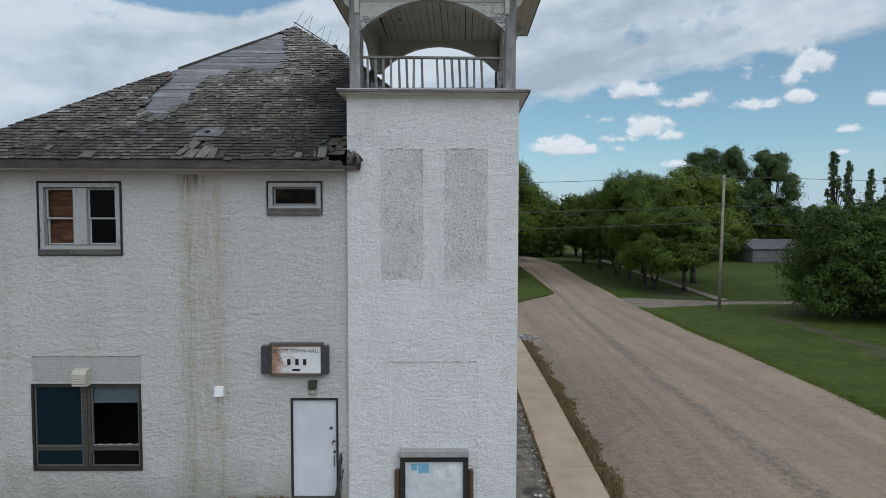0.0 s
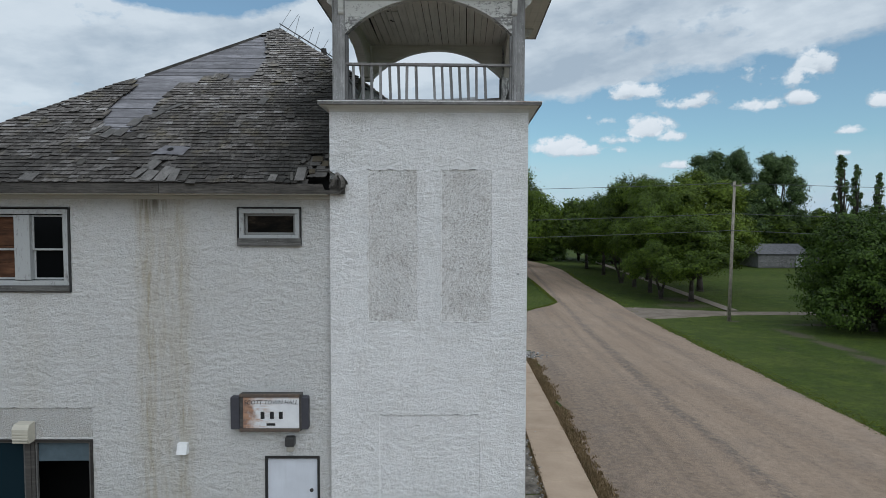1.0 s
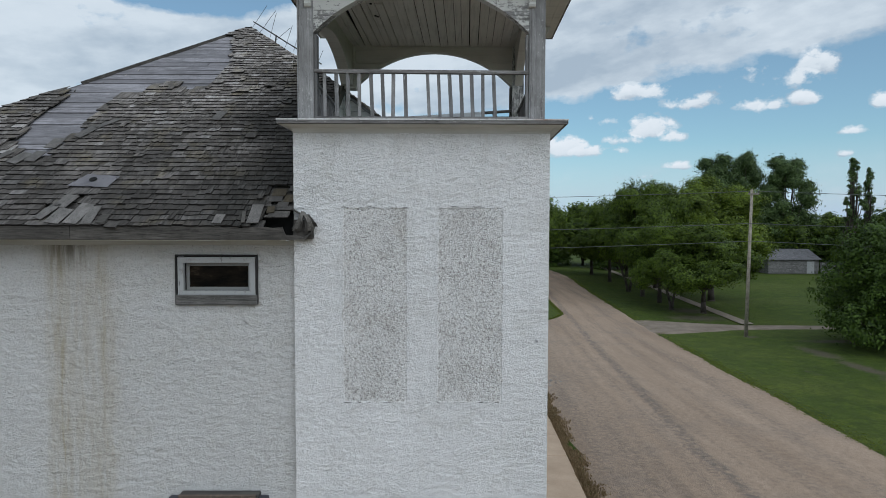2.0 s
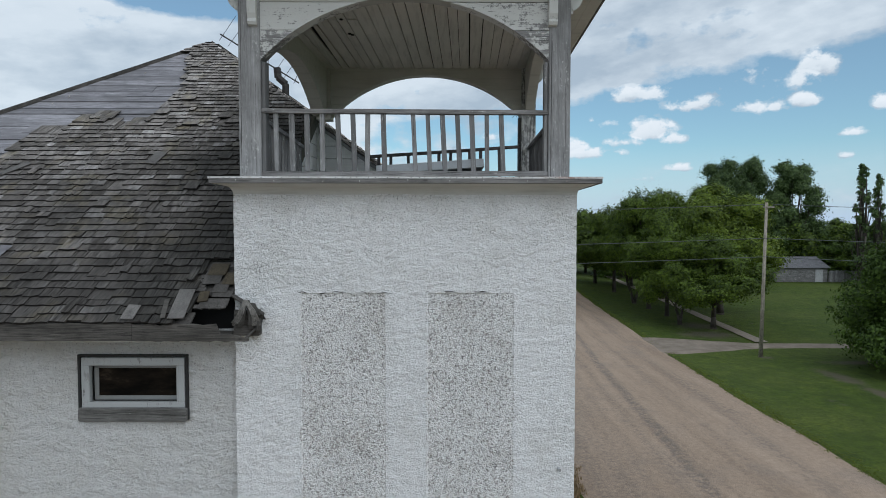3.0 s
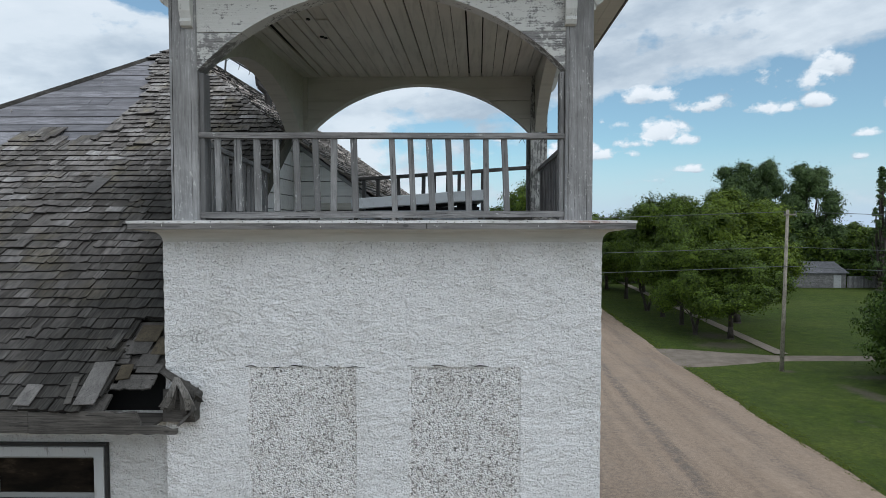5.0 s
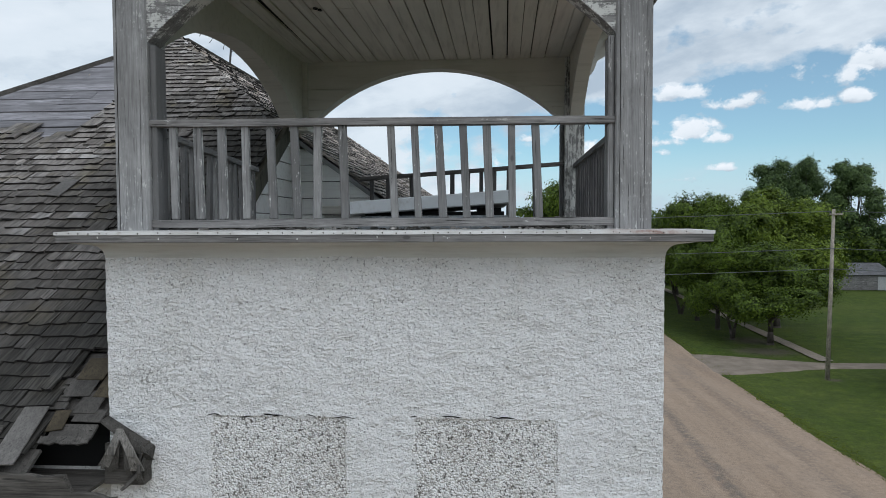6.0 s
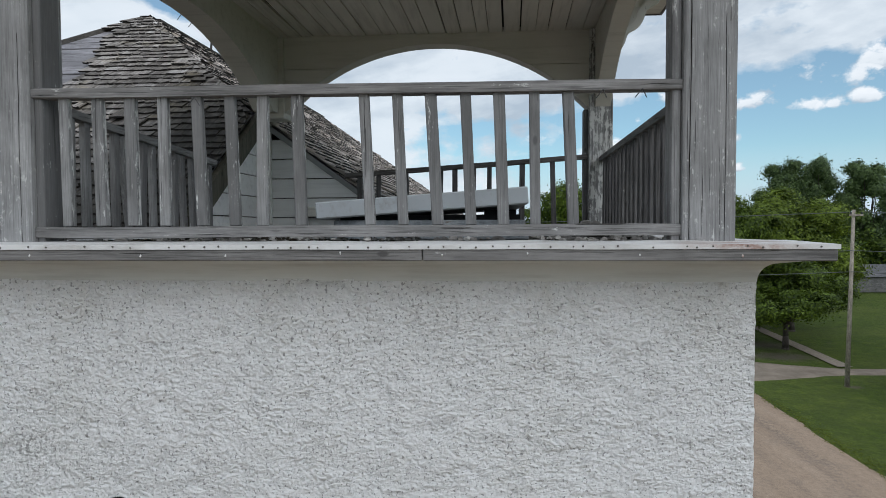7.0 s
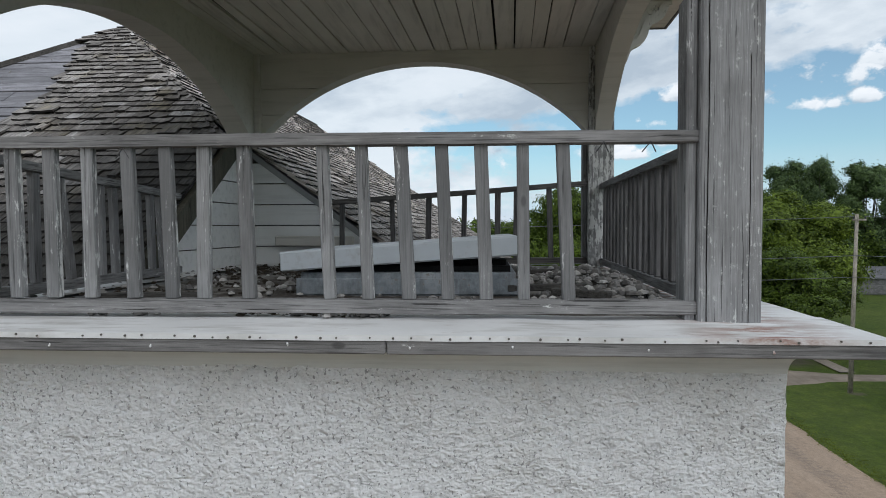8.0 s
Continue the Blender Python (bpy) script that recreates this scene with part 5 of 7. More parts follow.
def corbel(x0, x1, yface):
    """A moulded console on the front of a post, swelling towards the eave."""
    prof = [(0.0, 10.28), (0.035, 10.29), (0.05, 10.32), (0.04, 10.35), (0.06, 10.40), (0.065, 10.52), (0.05, 10.56), (0.075, 10.60), (0.085, 10.66), (0.06, 10.70), (0.11, 10.78), (0.20, 10.88), (0.30, 10.97), (0.33, SOFF - 0.003), (0.0, SOFF - 0.003)]
    bm = bmesh.new()
    l = [bm.verts.new((x0, yface - d, z)) for d, z in prof]
    r = [bm.verts.new((x1, yface - d, z)) for d, z in prof]
    for i in range(len(prof) - 1):
        bm.faces.new((l[i], l[i + 1], r[i + 1], r[i]))
    bm.faces.new(l)
    bm.faces.new(r[::-1])
    return bm


for x0, x1 in ((BX0 + 0.115, BX0 + 0.205), (BX1 - 0.235, BX1 - 0.145)):
    part("corbel", corbel(x0, x1, BY0), CARVED, belfry, "turned corbel with worn paint")


def scroll(sign, y, t=0.05):
    """A fretted scroll bracket from the side of a post out to the eave, in the plane of the front."""
    bm = bmesh.new()

    def band(path, w0, w1, k0=0):
        prev = None
        ya, yb = y + 0.003 * k0, y + t - 0.003 * k0
        for k, (u, z) in enumerate(path):
            a, b = path[max(k - 1, 0)], path[min(k + 1, len(path) - 1)]
            du, dz = b[0] - a[0], b[1] - a[1]
            ln = math.hypot(du, dz) or 1.0
            w = w0 + (w1 - w0) * k / (len(path) - 1)
            cur = []
            for yy in (ya, yb):
                for sd in (-1, 1):
                    cur.append(bm.verts.new((sign * max(u - dz / ln * w * sd, 0.002), yy, min(z + du / ln * w * sd, SOFF - 0.003))))
            if prev:
                for p, q in ((0, 1), (1, 3), (3, 2), (2, 0)):
                    bm.faces.new((prev[p], cur[p], cur[q], prev[q]))
            else:
                bm.faces.new((cur[0], cur[1], cur[3], cur[2]))
            prev = cur
        bm.faces.new((prev[0], prev[2], prev[3], prev[1]))

    def spiral(cu, cz, r0, r1, a0, turns):
        return [(cu + (r0 + (r1 - r0) * q / 24) * math.cos(a0 + turns * math.tau * q / 24), cz + (r0 + (r1 - r0) * q / 24) * math.sin(a0 + turns * math.tau * q / 24)) for q in range(25)]

    edge = [(0.02 + 0.43 * q / 24 + 0.012 * math.sin(q / 24 * 5 * math.pi), 10.50 + 0.55 * q / 24 - 0.016 * math.sin(q / 24 * 5 * math.pi)) for q in range(25)]
    band(edge, 0.030, 0.040)
    # the board behind the carving, scalloped along its lower edge
    rim = [(max(u, 0.004), min(z, SOFF - 0.004)) for u, z in edge[::2]]
    rim += [(0.47, SOFF - 0.004), (0.004, SOFF - 0.004)]
    f = [bm.verts.new((sign * u, y + 0.018, z)) for u, z in rim]
    g = [bm.verts.new((sign * u, y + t - 0.018, z)) for u, z in rim]
    bm.faces.new(f)
    bm.faces.new(g[::-1])
    for k in range(len(rim)):
        bm.faces.new((f[k], g[k], g[(k + 1) % len(rim)], f[(k + 1) % len(rim)]))
    band(spiral(0.085, 10.82, 0.065, 0.018, -1.2, 1.3), 0.022, 0.014, 1)
    band(spiral(0.205, 10.97, 0.065, 0.018, 2.4, 1.2), 0.022, 0.014, 2)
    band(spiral(0.335, 11.02, 0.036, 0.014, 0.4, -1.2), 0.018, 0.012, 3)
    band([(0.016, 10.44), (0.016, 10.7), (0.016, 11.07)], 0.016, 0.016, 4)
    band([(0.0, 11.075), (0.25, 11.075), (0.52, 11.075)], 0.020, 0.020, 5)
    return bm


for sign, x in ((-1, BX0), (1, BX1)):
    for y in (BY0 + 0.07, BY1 - 0.12):
        bm = scroll(sign, y)
        bmesh.ops.translate(bm, verts=bm.verts, vec=(x, 0, 0))
        part("scroll_bracket", skew(bm), CARVED, belfry, "fretted scroll bracket under the eave")


# ---- railings ----
def railing(label, a, b, zt0, zt1, zb, spots, along_x, tilt=1.2, seed=0, top=0.045, deep=0.07, wood=None, sticks=None):
    """A rail between a and b (points of the plan); spots: shares of the length at which a baluster stands."""
    rr = random.Random(seed)
    (ax, ay), (bx_, by) = a, b
    r = thing("railing", ((ax + bx_) / 2, (ay + by) / 2, zb), label, "railing", "belfry railings")
    ux, uy = bx_ - ax, by - ay
    ln = math.hypot(ux, uy)
    ux, uy = ux / ln, uy / ln
    base = Vector(r.location)

    def bar(z0, z1, h, d, pieces=10, wave=0.004):
        bm = bmesh.new()
        prev = None
        for i in range(pieces + 1):
            q = i / pieces
            x, y = ax + ux * ln * q, ay + uy * ln * q
            z = z0 + (z1 - z0) * q + wave * noise.noise((q * 4, seed, zb))
            cur = [bm.verts.new(Vector((x - uy * o, y + ux * o, z + dz))) for o, dz in ((-d / 2, -h / 2), (d / 2, -h / 2), (d / 2, h / 2), (-d / 2, h / 2))]
            if prev:
                for k in range(4):
                    bm.faces.new((prev[k], cur[k], cur[(k + 1) % 4], prev[(k + 1) % 4]))
            else:
                bm.faces.new(cur)
            prev = cur
        bm.faces.new(prev[::-1])
        bmesh.ops.bevel(bm, geom=[e for e in bm.edges if abs((e.verts[0].co - e.verts[1].co).normalized().dot(Vector((ux, uy, 0)))) > 0.9], offset=0.006, segments=1, affect="EDGES")
        return bm

    wood = wood or (WOOD_X if along_x else WOOD_Y)
    part("top_rail", bar(zt0, zt1, top, deep), wood, r)
    part("bottom_rail", bar(zb + 0.055, zb + 0.062, 0.052, 0.06, wave=0.006), wood, r)
    for q in spots:
        q, head = q if hasattr(q, "__len__") else (q, None)
        x, y = ax + ux * ln * q, ay + uy * ln * q
        lo, hi = zb + 0.085, zt0 + (zt1 - zt0) * q - top / 2 + 0.004
        bm = bmesh.new()
        w, d = 0.050 + rr.uniform(-0.005, 0.004), 0.036
        if not along_x:
            w, d = d, w
        box(bm, -w / 2, w / 2, -d / 2, d / 2, 0, hi - lo, bevel=0.004)
        lean = radians(rr.gauss(0, tilt)) if head is None else math.atan2((head - q) * ln, hi - lo)
        bmesh.ops.transform(bm, verts=bm.verts, matrix=Matrix.Translation((x, y, lo)) @ Matrix.Rotation(lean, 4, "Y" if along_x else "X"))
        for f in bm.faces:          # old paint has held on the sheltered side
            f.material_index = 1 if along_x and f.normal.x > 0.9 else 0
        part("baluster", bm, [sticks or WOOD_Z, WOOD_ZP], r)
    return r


FX0, FX1 = -2.13, 0.875
# foot and head of each front baluster along the rail
front_xs = [(-1.971, -1.981), (-1.803, -1.817), (-1.649, -1.656), (-1.492, -1.497), (-1.314, -1.334), (-1.156, -1.176), (-1.027, -1.019), (-0.843, -0.859), (-0.520, -0.547), (-0.369, -0.394), (-0.210, -0.242), (-0.059, -0.084), (0.088, 0.066), (0.230, 0.224), (0.399, 0.373)]
railing("weathered grey front railing with several balusters missing", (FX0, 13.285), (FX1, 13.285), 9.425, 9.410, 8.715, [((lo - FX0) / (FX1 - FX0), (hi - FX0) / (FX1 - FX0)) for lo, hi in front_xs], True, 1.3, 1)


def sk(x, y):
    return (x + SK * (y - Y0), y)


ry0, ry1 = BY0 + PW + 0.005, BY1 - PW - 0.005
railing("weathered grey side railing with close balusters", sk(0.99, ry0), sk(0.99, ry1), 9.42, 9.44, 8.715, [0.05 + 0.9 * i / 17 for i in range(18)], False, 0.6, 2, sticks=WOOD_Z_SHADED)
railing("broken side railing standing short of the back post", sk(-2.26, ry0), sk(-2.26, 15.22), 9.42, 9.31, 8.715, [0.04 + 0.92 * i / 13 for i in range(14)], False, 2.5, 3)
railing("sagging back railing with gaps between its balusters", sk(-1.52, 16.44), sk(BX1 - PW - 0.005, 16.44), 9.31, 9.47, 8.715, [(x - sk(-1.52, 16.44)[0]) / (BX1 - PW - 0.005 + 1.52) for x in (-1.242, -1.05, -0.755, -0.44, -0.289, -0.113, 0.047, 0.197, 0.366, 0.681)], True, 1.0, 4, wood=WOOD_X_SHADED, sticks=WOOD_Z_SHADED)

# ---- the notch of the roof behind the tower: siding walls ----
PKX, PKY = -5.03, 18.82
PKZ = EAVE_Z + TAN * (PKY - EAVE_Y)
RE = 1.2                                  # right eave
RT = (PKZ - EAVE_Z) / (RE - PKX)          # slope of the right side
LE = -10.9
BE, BKY = 32.45, 26.5


def roof_f(y):
    return EAVE_Z + TAN * (y - EAVE_Y)


def roof_r(x):
    return EAVE_Z + RT * (RE - x)


WBX = -2.42
for k in range(7):
    z0, z1 = 8.70 + 0.205 * k, 8.70 + 0.205 * (k + 1) - 0.010
    xr0, xr1 = RE - (z0 + 0.07 - EAVE_Z) / RT, RE - (z1 + 0.07 - EAVE_Z) / RT
    if xr1 > WBX + 0.02:
        bm = bmesh.new()
        f = [bm.verts.new(p) for p in ((WBX, BACK_Y, z0), (xr0, BACK_Y, z0), (xr1, BACK_Y + 0.006, z1), (WBX, BACK_Y + 0.006, z1))]
        g = [bm.verts.new((v.co.x, v.co.y + 0.03, v.co.z)) for v in f]
        bm.faces.new(f)
        bm.faces.new(g[::-1])
        for i in range(4):
            bm.faces.new((f[i], f[(i + 1) % 4], g[(i + 1) % 4], g[i]))
        part("siding_board", skew(bm), SIDING, hall)
    y0, y1 = EAVE_Y + (z0 + 0.16 - EAVE_Z) / TAN, EAVE_Y + (z1 + 0.16 - EAVE_Z) / TAN
    if y1 < BACK_Y - 0.02:
        bm = bmesh.new()
        f = [bm.verts.new(p) for p in ((WBX, y0, z0), (WBX, BACK_Y, z0), (WBX - 0.006, BACK_Y, z1), (WBX - 0.006, y1, z1))]
        g = [bm.verts.new((v.co.x - 0.03, v.co.y, v.co.z)) for v in f]
        bm.faces.new(f)
        bm.faces.new(g[::-1])
        for i in range(4):
            bm.faces.new((f[i], f[(i + 1) % 4], g[(i + 1) % 4], g[i]))
        part("siding_board", skew(bm), SIDING, hall)


def beam(a, b, w, h):
    """A straight timber between two points: w sideways, h upright."""
    a, b = Vector(a), Vector(b)
    d = (b - a).normalized()
    side = d.cross(Vector((0, 0, 1))).normalized()
    up = side.cross(d)
    bm = bmesh.new()
    e = [[bm.verts.new(p + side * sx * w / 2 + up * sz * h / 2) for sx, sz in ((-1, -1), (1, -1), (1, 1), (-1, 1))] for p in (a, b)]
    for i in range(4):
        bm.faces.new((e[0][i], e[0][(i + 1) % 4], e[1][(i + 1) % 4], e[1][i]))
    bm.faces.new(e[0][::-1])
    bm.faces.new(e[1])
    return bm


part("barge_board", skew(beam((WBX - 0.03, BACK_Y - 0.03, roof_r(WBX - 0.03) - 0.06), (0.3, BACK_Y - 0.03, roof_r(0.3) - 0.06), 0.05, 0.05)), SILLP, hall)
part("barge_board", skew(beam((WBX + 0.03, 14.6, roof_f(14.6) - 0.13), (WBX + 0.03, BACK_Y, roof_f(BACK_Y) - 0.13), 0.06, 0.17)), MOSSB, hall)
part("corner_board", skew(boxes((WBX, WBX + 0.03, BACK_Y - 0.03, BACK_Y, 8.7, 9.95), bevel=0.004)), SIDING, hall)

stray = boxes((-1.94, -1.17, 16.60, 16.655, 8.90, 9.0), bevel=0.01, rough=0.012)
part("stray_board", stray, CREAM, hall, "grey board end standing against the siding")

# ---- roof ----
roof = part("roof", boxes((-10.2, 0.4, 18.0, 31.6, 7.15, 7.2)), BARE, hall, "steep hipped roof of curled grey cedar shingles, bare in places")


def solid_plane(pts, drop, name):
    bm = bmesh.new()
    top = [bm.verts.new((x, y, z - drop)) for x, y, z in pts]
    low = [bm.verts.new((x, y, z - drop - 0.03)) for x, y, z in pts]
    bm.faces.new(top)
    bm.faces.new(low[::-1])
    for i in range(len(pts)):
        bm.faces.new((top[i], low[i], low[(i + 1) % len(pts)], top[(i + 1) % len(pts)]))
    part(name, skew(bm), BARE, roof)


solid_plane([(RE, BACK_Y, EAVE_Z), (RE, BE, EAVE_Z), (PKX, BKY, PKZ), (PKX, PKY, PKZ), (RE - (BACK_Y - EAVE_Y) * (RE - PKX) / (PKY - EAVE_Y), BACK_Y, roof_f(BACK_Y))], 0.03, "sheathing")
solid_plane([(LE, EAVE_Y, EAVE_Z), (PKX, PKY, PKZ), (PKX, BKY, PKZ), (LE, BE, EAVE_Z)], 0.03, "sheathing")
solid_plane([(LE, BE, EAVE_Z), (PKX, BKY, PKZ), (RE, BE, EAVE_Z)], 0.03, "sheathing")

CS = 1 / math.hypot(1, TAN)
SN = TAN * CS
SMAX = (PKY - EAVE_Y) / CS


def front_lim(s):
    q = s / SMAX
    return LE + (PKX - LE) * q, RE + (PKX - RE) * q


def front_right(s):
    y = EAVE_Y + s * CS
    lim = front_lim(s)[1]
    return min(lim, TX0 - 0.02) if y < BACK_Y else lim


BAREPOLY = [(-5.2, 18.4), (-4.95, 17.5), (-4.75, 17.1), (-4.91, 16.15), (-5.23, 16.0), (-5.63, 16.36), (-5.95, 16.05), (-6.35, 15.9), (-6.49, 15.3), (-6.4, 14.9), (-6.56, 14.15), (-7.14, 14.02), (-7.42, 14.63), (-7.42, 15.3), (-7.36, 16.0), (-7.85, 16.3), (-7.6, 16.8), (-6.8, 17.6), (-5.7, 18.7)]
HOLES = [[(-2.88, 12.85), (-2.88, 13.5), (-2.8, 13.56), (-2.2, 13.56), (-2.2, 12.8)], [(-5.75, 13.72), (-5.2, 13.62), (-5.2, 13.46), (-5.72, 13.5)], [(-2.72, 12.7), (-2.6, 13.02), (-2.42, 13.12), (-2.2, 13.12), (-2.2, 12.7)], [(-5.85, 13.12), (-5.3, 13.42), (-5.45, 13.0), (-5.75, 12.95)]]


def inside(poly, x, y):
    hit = False
    for (x0, y0), (x1, y1) in zip(poly, poly[1:] + poly[:1]):
        if (y0 > y) != (y1 > y) and x < x0 + (y - y0) / (y1 - y0) * (x1 - x0):
            hit = not hit
    return hit


def fpoint(x, s, lift=0.0):
    y = EAVE_Y + s * CS - lift * SN
    return Vector((x + (SK * (y - Y0) if y > Y0 else 0), y, EAVE_Z + s * SN + lift * CS))


# sheathing of the front slope: single boards, their ends cut along the hips
s, k = 0.0, 0
while s < SMAX - 0.12:
    w = min(random.choice((0.17, 0.19, 0.21, 0.24)), SMAX - s - 0.02)
    (xa0, _), (xa1, _) = front_lim(s), front_lim(s + w)
    xb0, xb1 = front_right(s), front_right(s + w)
    if s < 0.3:
        xb0 = xb1 = -2.74 - 0.06 * (k % 2)
    joints = sorted(random.uniform(xa1 + 0.4, xb1 - 0.3) for _ in range(2)) if xb1 - xa1 > 3 else []
    lows = [xa0] + joints + [xb0]
    tops = [xa1] + joints + [xb1]
    for i in range(len(lows) - 1):
        bm = bmesh.new()
        lift = -0.03 + random.uniform(-0.008, 0.004)
        tip = random.uniform(-0.004, 0.006) if i else 0.0
        gap = random.choice((0.006, 0.010, 0.014, 0.022))
        top = [bm.verts.new(fpoint(xx, ss, lift + dl)) for xx, ss, dl in ((lows[i] + 0.003, s + gap, tip), (lows[i + 1] - 0.003, s + gap, 0), (tops[i + 1] - 0.003, s + w - 0.004, 0), (tops[i] + 0.003, s + w - 0.004, tip))]
        low = [bm.verts.new(v.co - Vector((0, -SN, CS)) * 0.022) for v in top]
        bm.faces.new(top)
        bm.faces.new(low[::-1])
        for j in range(4):
            bm.faces.new((top[j], low[j], low[(j + 1) % 4], top[(j + 1) % 4]))
        part("board", bm, BARE if s > 1.1 else GREYED, roof)
    s += w
    k += 1

# fascia, soffit and the broken end by the tower
for x0, x1 in ((LE, -8.1), (-8.095, -5.3), (-5.295, -3.3)):
    part("fascia", boxes((x0, x1, 12.845, 12.875, 7.09, 7.265), bevel=0.006, rough=0.004), FASCIA, hall, "split grey fascia board")
bm = bmesh.new()
prev = None
for i in range(26):          # last length with its ragged end
    x = -3.295 + i * 0.0455
    q = max(0.0, (x + 2.62) / 0.47)
    zt = (7.262 if x < -2.45 else 7.172 - 0.03 * min(q, 1)) - 0.03 * abs(noise.noise((x * 17, 0, 0))) - 0.012 * abs(noise.noise((x * 61, 2, 0)))
    zb = 7.09 + (0.012 * noise.noise((x * 12, 3, 0)))
    cur = [bm.verts.new(p) for p in ((x, 12.845, zb), (x, 12.845, zt), (x, 12.878, zt), (x, 12.878, zb))]
    if prev:
        for k in range(4):
            bm.faces.new((prev[k], cur[k], cur[(k + 1) % 4], prev[(k + 1) % 4]))
    else:
        bm.faces.new(cur)
    prev = cur
bm.faces.new(prev[::-1])
part("fascia", bm, FASCIA, hall, "rotted end of the fascia board")
part("soffit", boxes((LE, -2.43, 12.878, MAIN_Y - 0.002, 7.075, 7.092)), CREAM, hall)
part("frieze_strip", boxes((-10.45, TX0 - 0.005, MAIN_Y - 0.03, MAIN_Y - 0.004, 7.0, 7.073), bevel=0.008), FRIEZE_SHADED, hall)
rr = random.Random(8)


def strip(path, wa, wb, th, side):
    """A bent splinter of wood along a path."""
    bm = bmesh.new()
    rings_ = []
    for q, p in enumerate(path):
        w = wa + (wb - wa) * q / (len(path) - 1)
        rings_.append([bm.verts.new(Vector(p) + side * w * sx + Vector((0, th * sy, 0))) for sx, sy in ((-1, -1), (1, -1), (1, 1), (-1, 1))])
    for e0, e1 in zip(rings_, rings_[1:]):
        for q in range(4):
            bm.faces.new((e0[q], e0[(q + 1) % 4], e1[(q + 1) % 4], e1[q]))
    bm.faces.new(rings_[0][::-1])
    bm.faces.new(rings_[-1])
    return bm


for x0, z0, x1, z1, dy, bow, w0, w1, m in ((-2.25, 7.475, -2.36, 7.235, -0.02, 0.03, 0.018, 0.040, SPLINT), (-2.255, 7.46, -2.31, 7.20, 0.02, 0.02, 0.02, 0.030, ROT), (-2.245, 7.475, -2.135, 7.215, -0.03, 0.04, 0.022, 0.042, SPLINT),
                                          (-2.235, 7.46, -2.20, 7.17, 0.03, 0.02, 0.016, 0.022, ROT), (-2.19, 7.44, -2.09, 7.27, 0.05, 0.01, 0.03, 0.04, ROT), (-2.30, 7.40, -2.385, 7.21, 0.03, 0.015, 0.010, 0.014, SPLINT), (-2.12, 7.32, -2.12, 7.13, 0.0, 0.01, 0.010, 0.016, ROT)):
    path = [(x0 + (x1 - x0) * q + bow * math.sin(q * math.pi), 13.07 + 0.6 * dy - 0.05 * math.sin(q * math.pi), z0 + (z1 - z0) * q) for q in (0, 0.2, 0.4, 0.6, 0.8, 1.0)]
    bm = strip(path, w0, w1, 0.006, Vector((1, 0, rr.uniform(-0.1, 0.35))))
    for v in bm.verts:
        v.co += Vector((0.006, 0.010, 0.012)) * noise.noise(v.co * 23)
    part("splinter", bm, m, hall, "curled splinter of the rotten eave end" if m is SPLINT else "")
for (xa, za), (xb, zb), w in (((-2.405, 7.51), (-2.10, 7.32), 0.014), ((-2.10, 7.32), (-2.13, 7.20), 0.016), ((-2.13, 7.20), (-2.24, 7.09), 0.02)):
    bm = bmesh.new()
    d = Vector((xb - xa, 0, zb - za)).normalized()
    up = Vector((-d.z, 0, d.x)) * w / 2
    f = [bm.verts.new(Vector(p) + o) for p, o in (((xa, 13.10, za), -up), ((xb, 13.04, zb), -up), ((xb, 13.04, zb), up), ((xa, 13.10, za), up))]
    g = [bm.verts.new((v.co.x, TOWER_Y + 0.012, v.co.z)) for v in f]
    bm.faces.new(f)
    bm.faces.new(g[::-1])
    for q in range(4):
        bm.faces.new((f[q], g[q], g[(q + 1) % 4], f[(q + 1) % 4]))
    part("eave_return", bm, ROT, hall)
# added dark backing, plank and black sheet stand in for shade in the void
part("torn_backing", boxes((-2.395, -2.12, 13.12, TOWER_Y + 0.008, 7.11, 7.36), rough=0.02), FASCIA, hall)
part("lookout", boxes((-3.4, -2.41, 12.885, 13.275, 7.096, 7.12), rough=0.004), FASCIA, hall)
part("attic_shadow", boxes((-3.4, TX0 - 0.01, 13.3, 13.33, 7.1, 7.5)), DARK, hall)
for a in ((LE, LE + 0.03, EAVE_Y, BE, 7.09, 7.26), (RE - 0.03, RE, BACK_Y, BE, 7.09, 7.26), (LE, RE, BE - 0.03, BE, 7.09, 7.26)):
    part("fascia", skew(boxes(a)), FASCIA, hall)
for a in ((LE + 0.03, -10.45, 13.28, BE, 7.075, 7.09), (0.8, RE - 0.03, BACK_Y, BE, 7.075, 7.09), (LE, RE, 32.0, BE, 7.06, 7.074)):
    part("soffit", skew(boxes(a)), CREAM, hall)


# ---- shingles ----
def shingle_mat_for(axis):
    n = Nodes("weathered cedar shingle " + "xy"[axis], 0.9)
    rnd = n.math("FRACT", n.math("ADD", n.island(), n.random()))
    # the paler tone of the side slopes paints in light grazing them
    lift = 1.12 if axis == 0 else 2.2
    st = [1.6, 1.6, 1.6]
    st[axis] = 24.0
    grain = n.noise(3.0, 6.0, 0.65, stretch=st)
    col = n.ramp(rnd, (0.0, [v * lift for v in (0.058, 0.051, 0.045)]), (0.45, [v * lift for v in (0.108, 0.097, 0.088)]), (0.90, [v * lift for v in (0.162, 0.148, 0.137)]), (0.955, [v * lift for v in (0.172, 0.160, 0.150)]), (1.0, [v * min(lift, 1.2) for v in (0.27, 0.255, 0.245)]))
    # pale weathered streaks down the shingle
    wide_st = [1.1, 1.1, 1.1]
    wide_st[axis] = 9.0
    streak = n.noise(3.0, 6.0, 0.65, stretch=wide_st)
    col = n.mix(n.ramp(streak, (0.55, 0.0), (0.68, 0.55)), col, [v * lift for v in (0.25, 0.237, 0.226)])
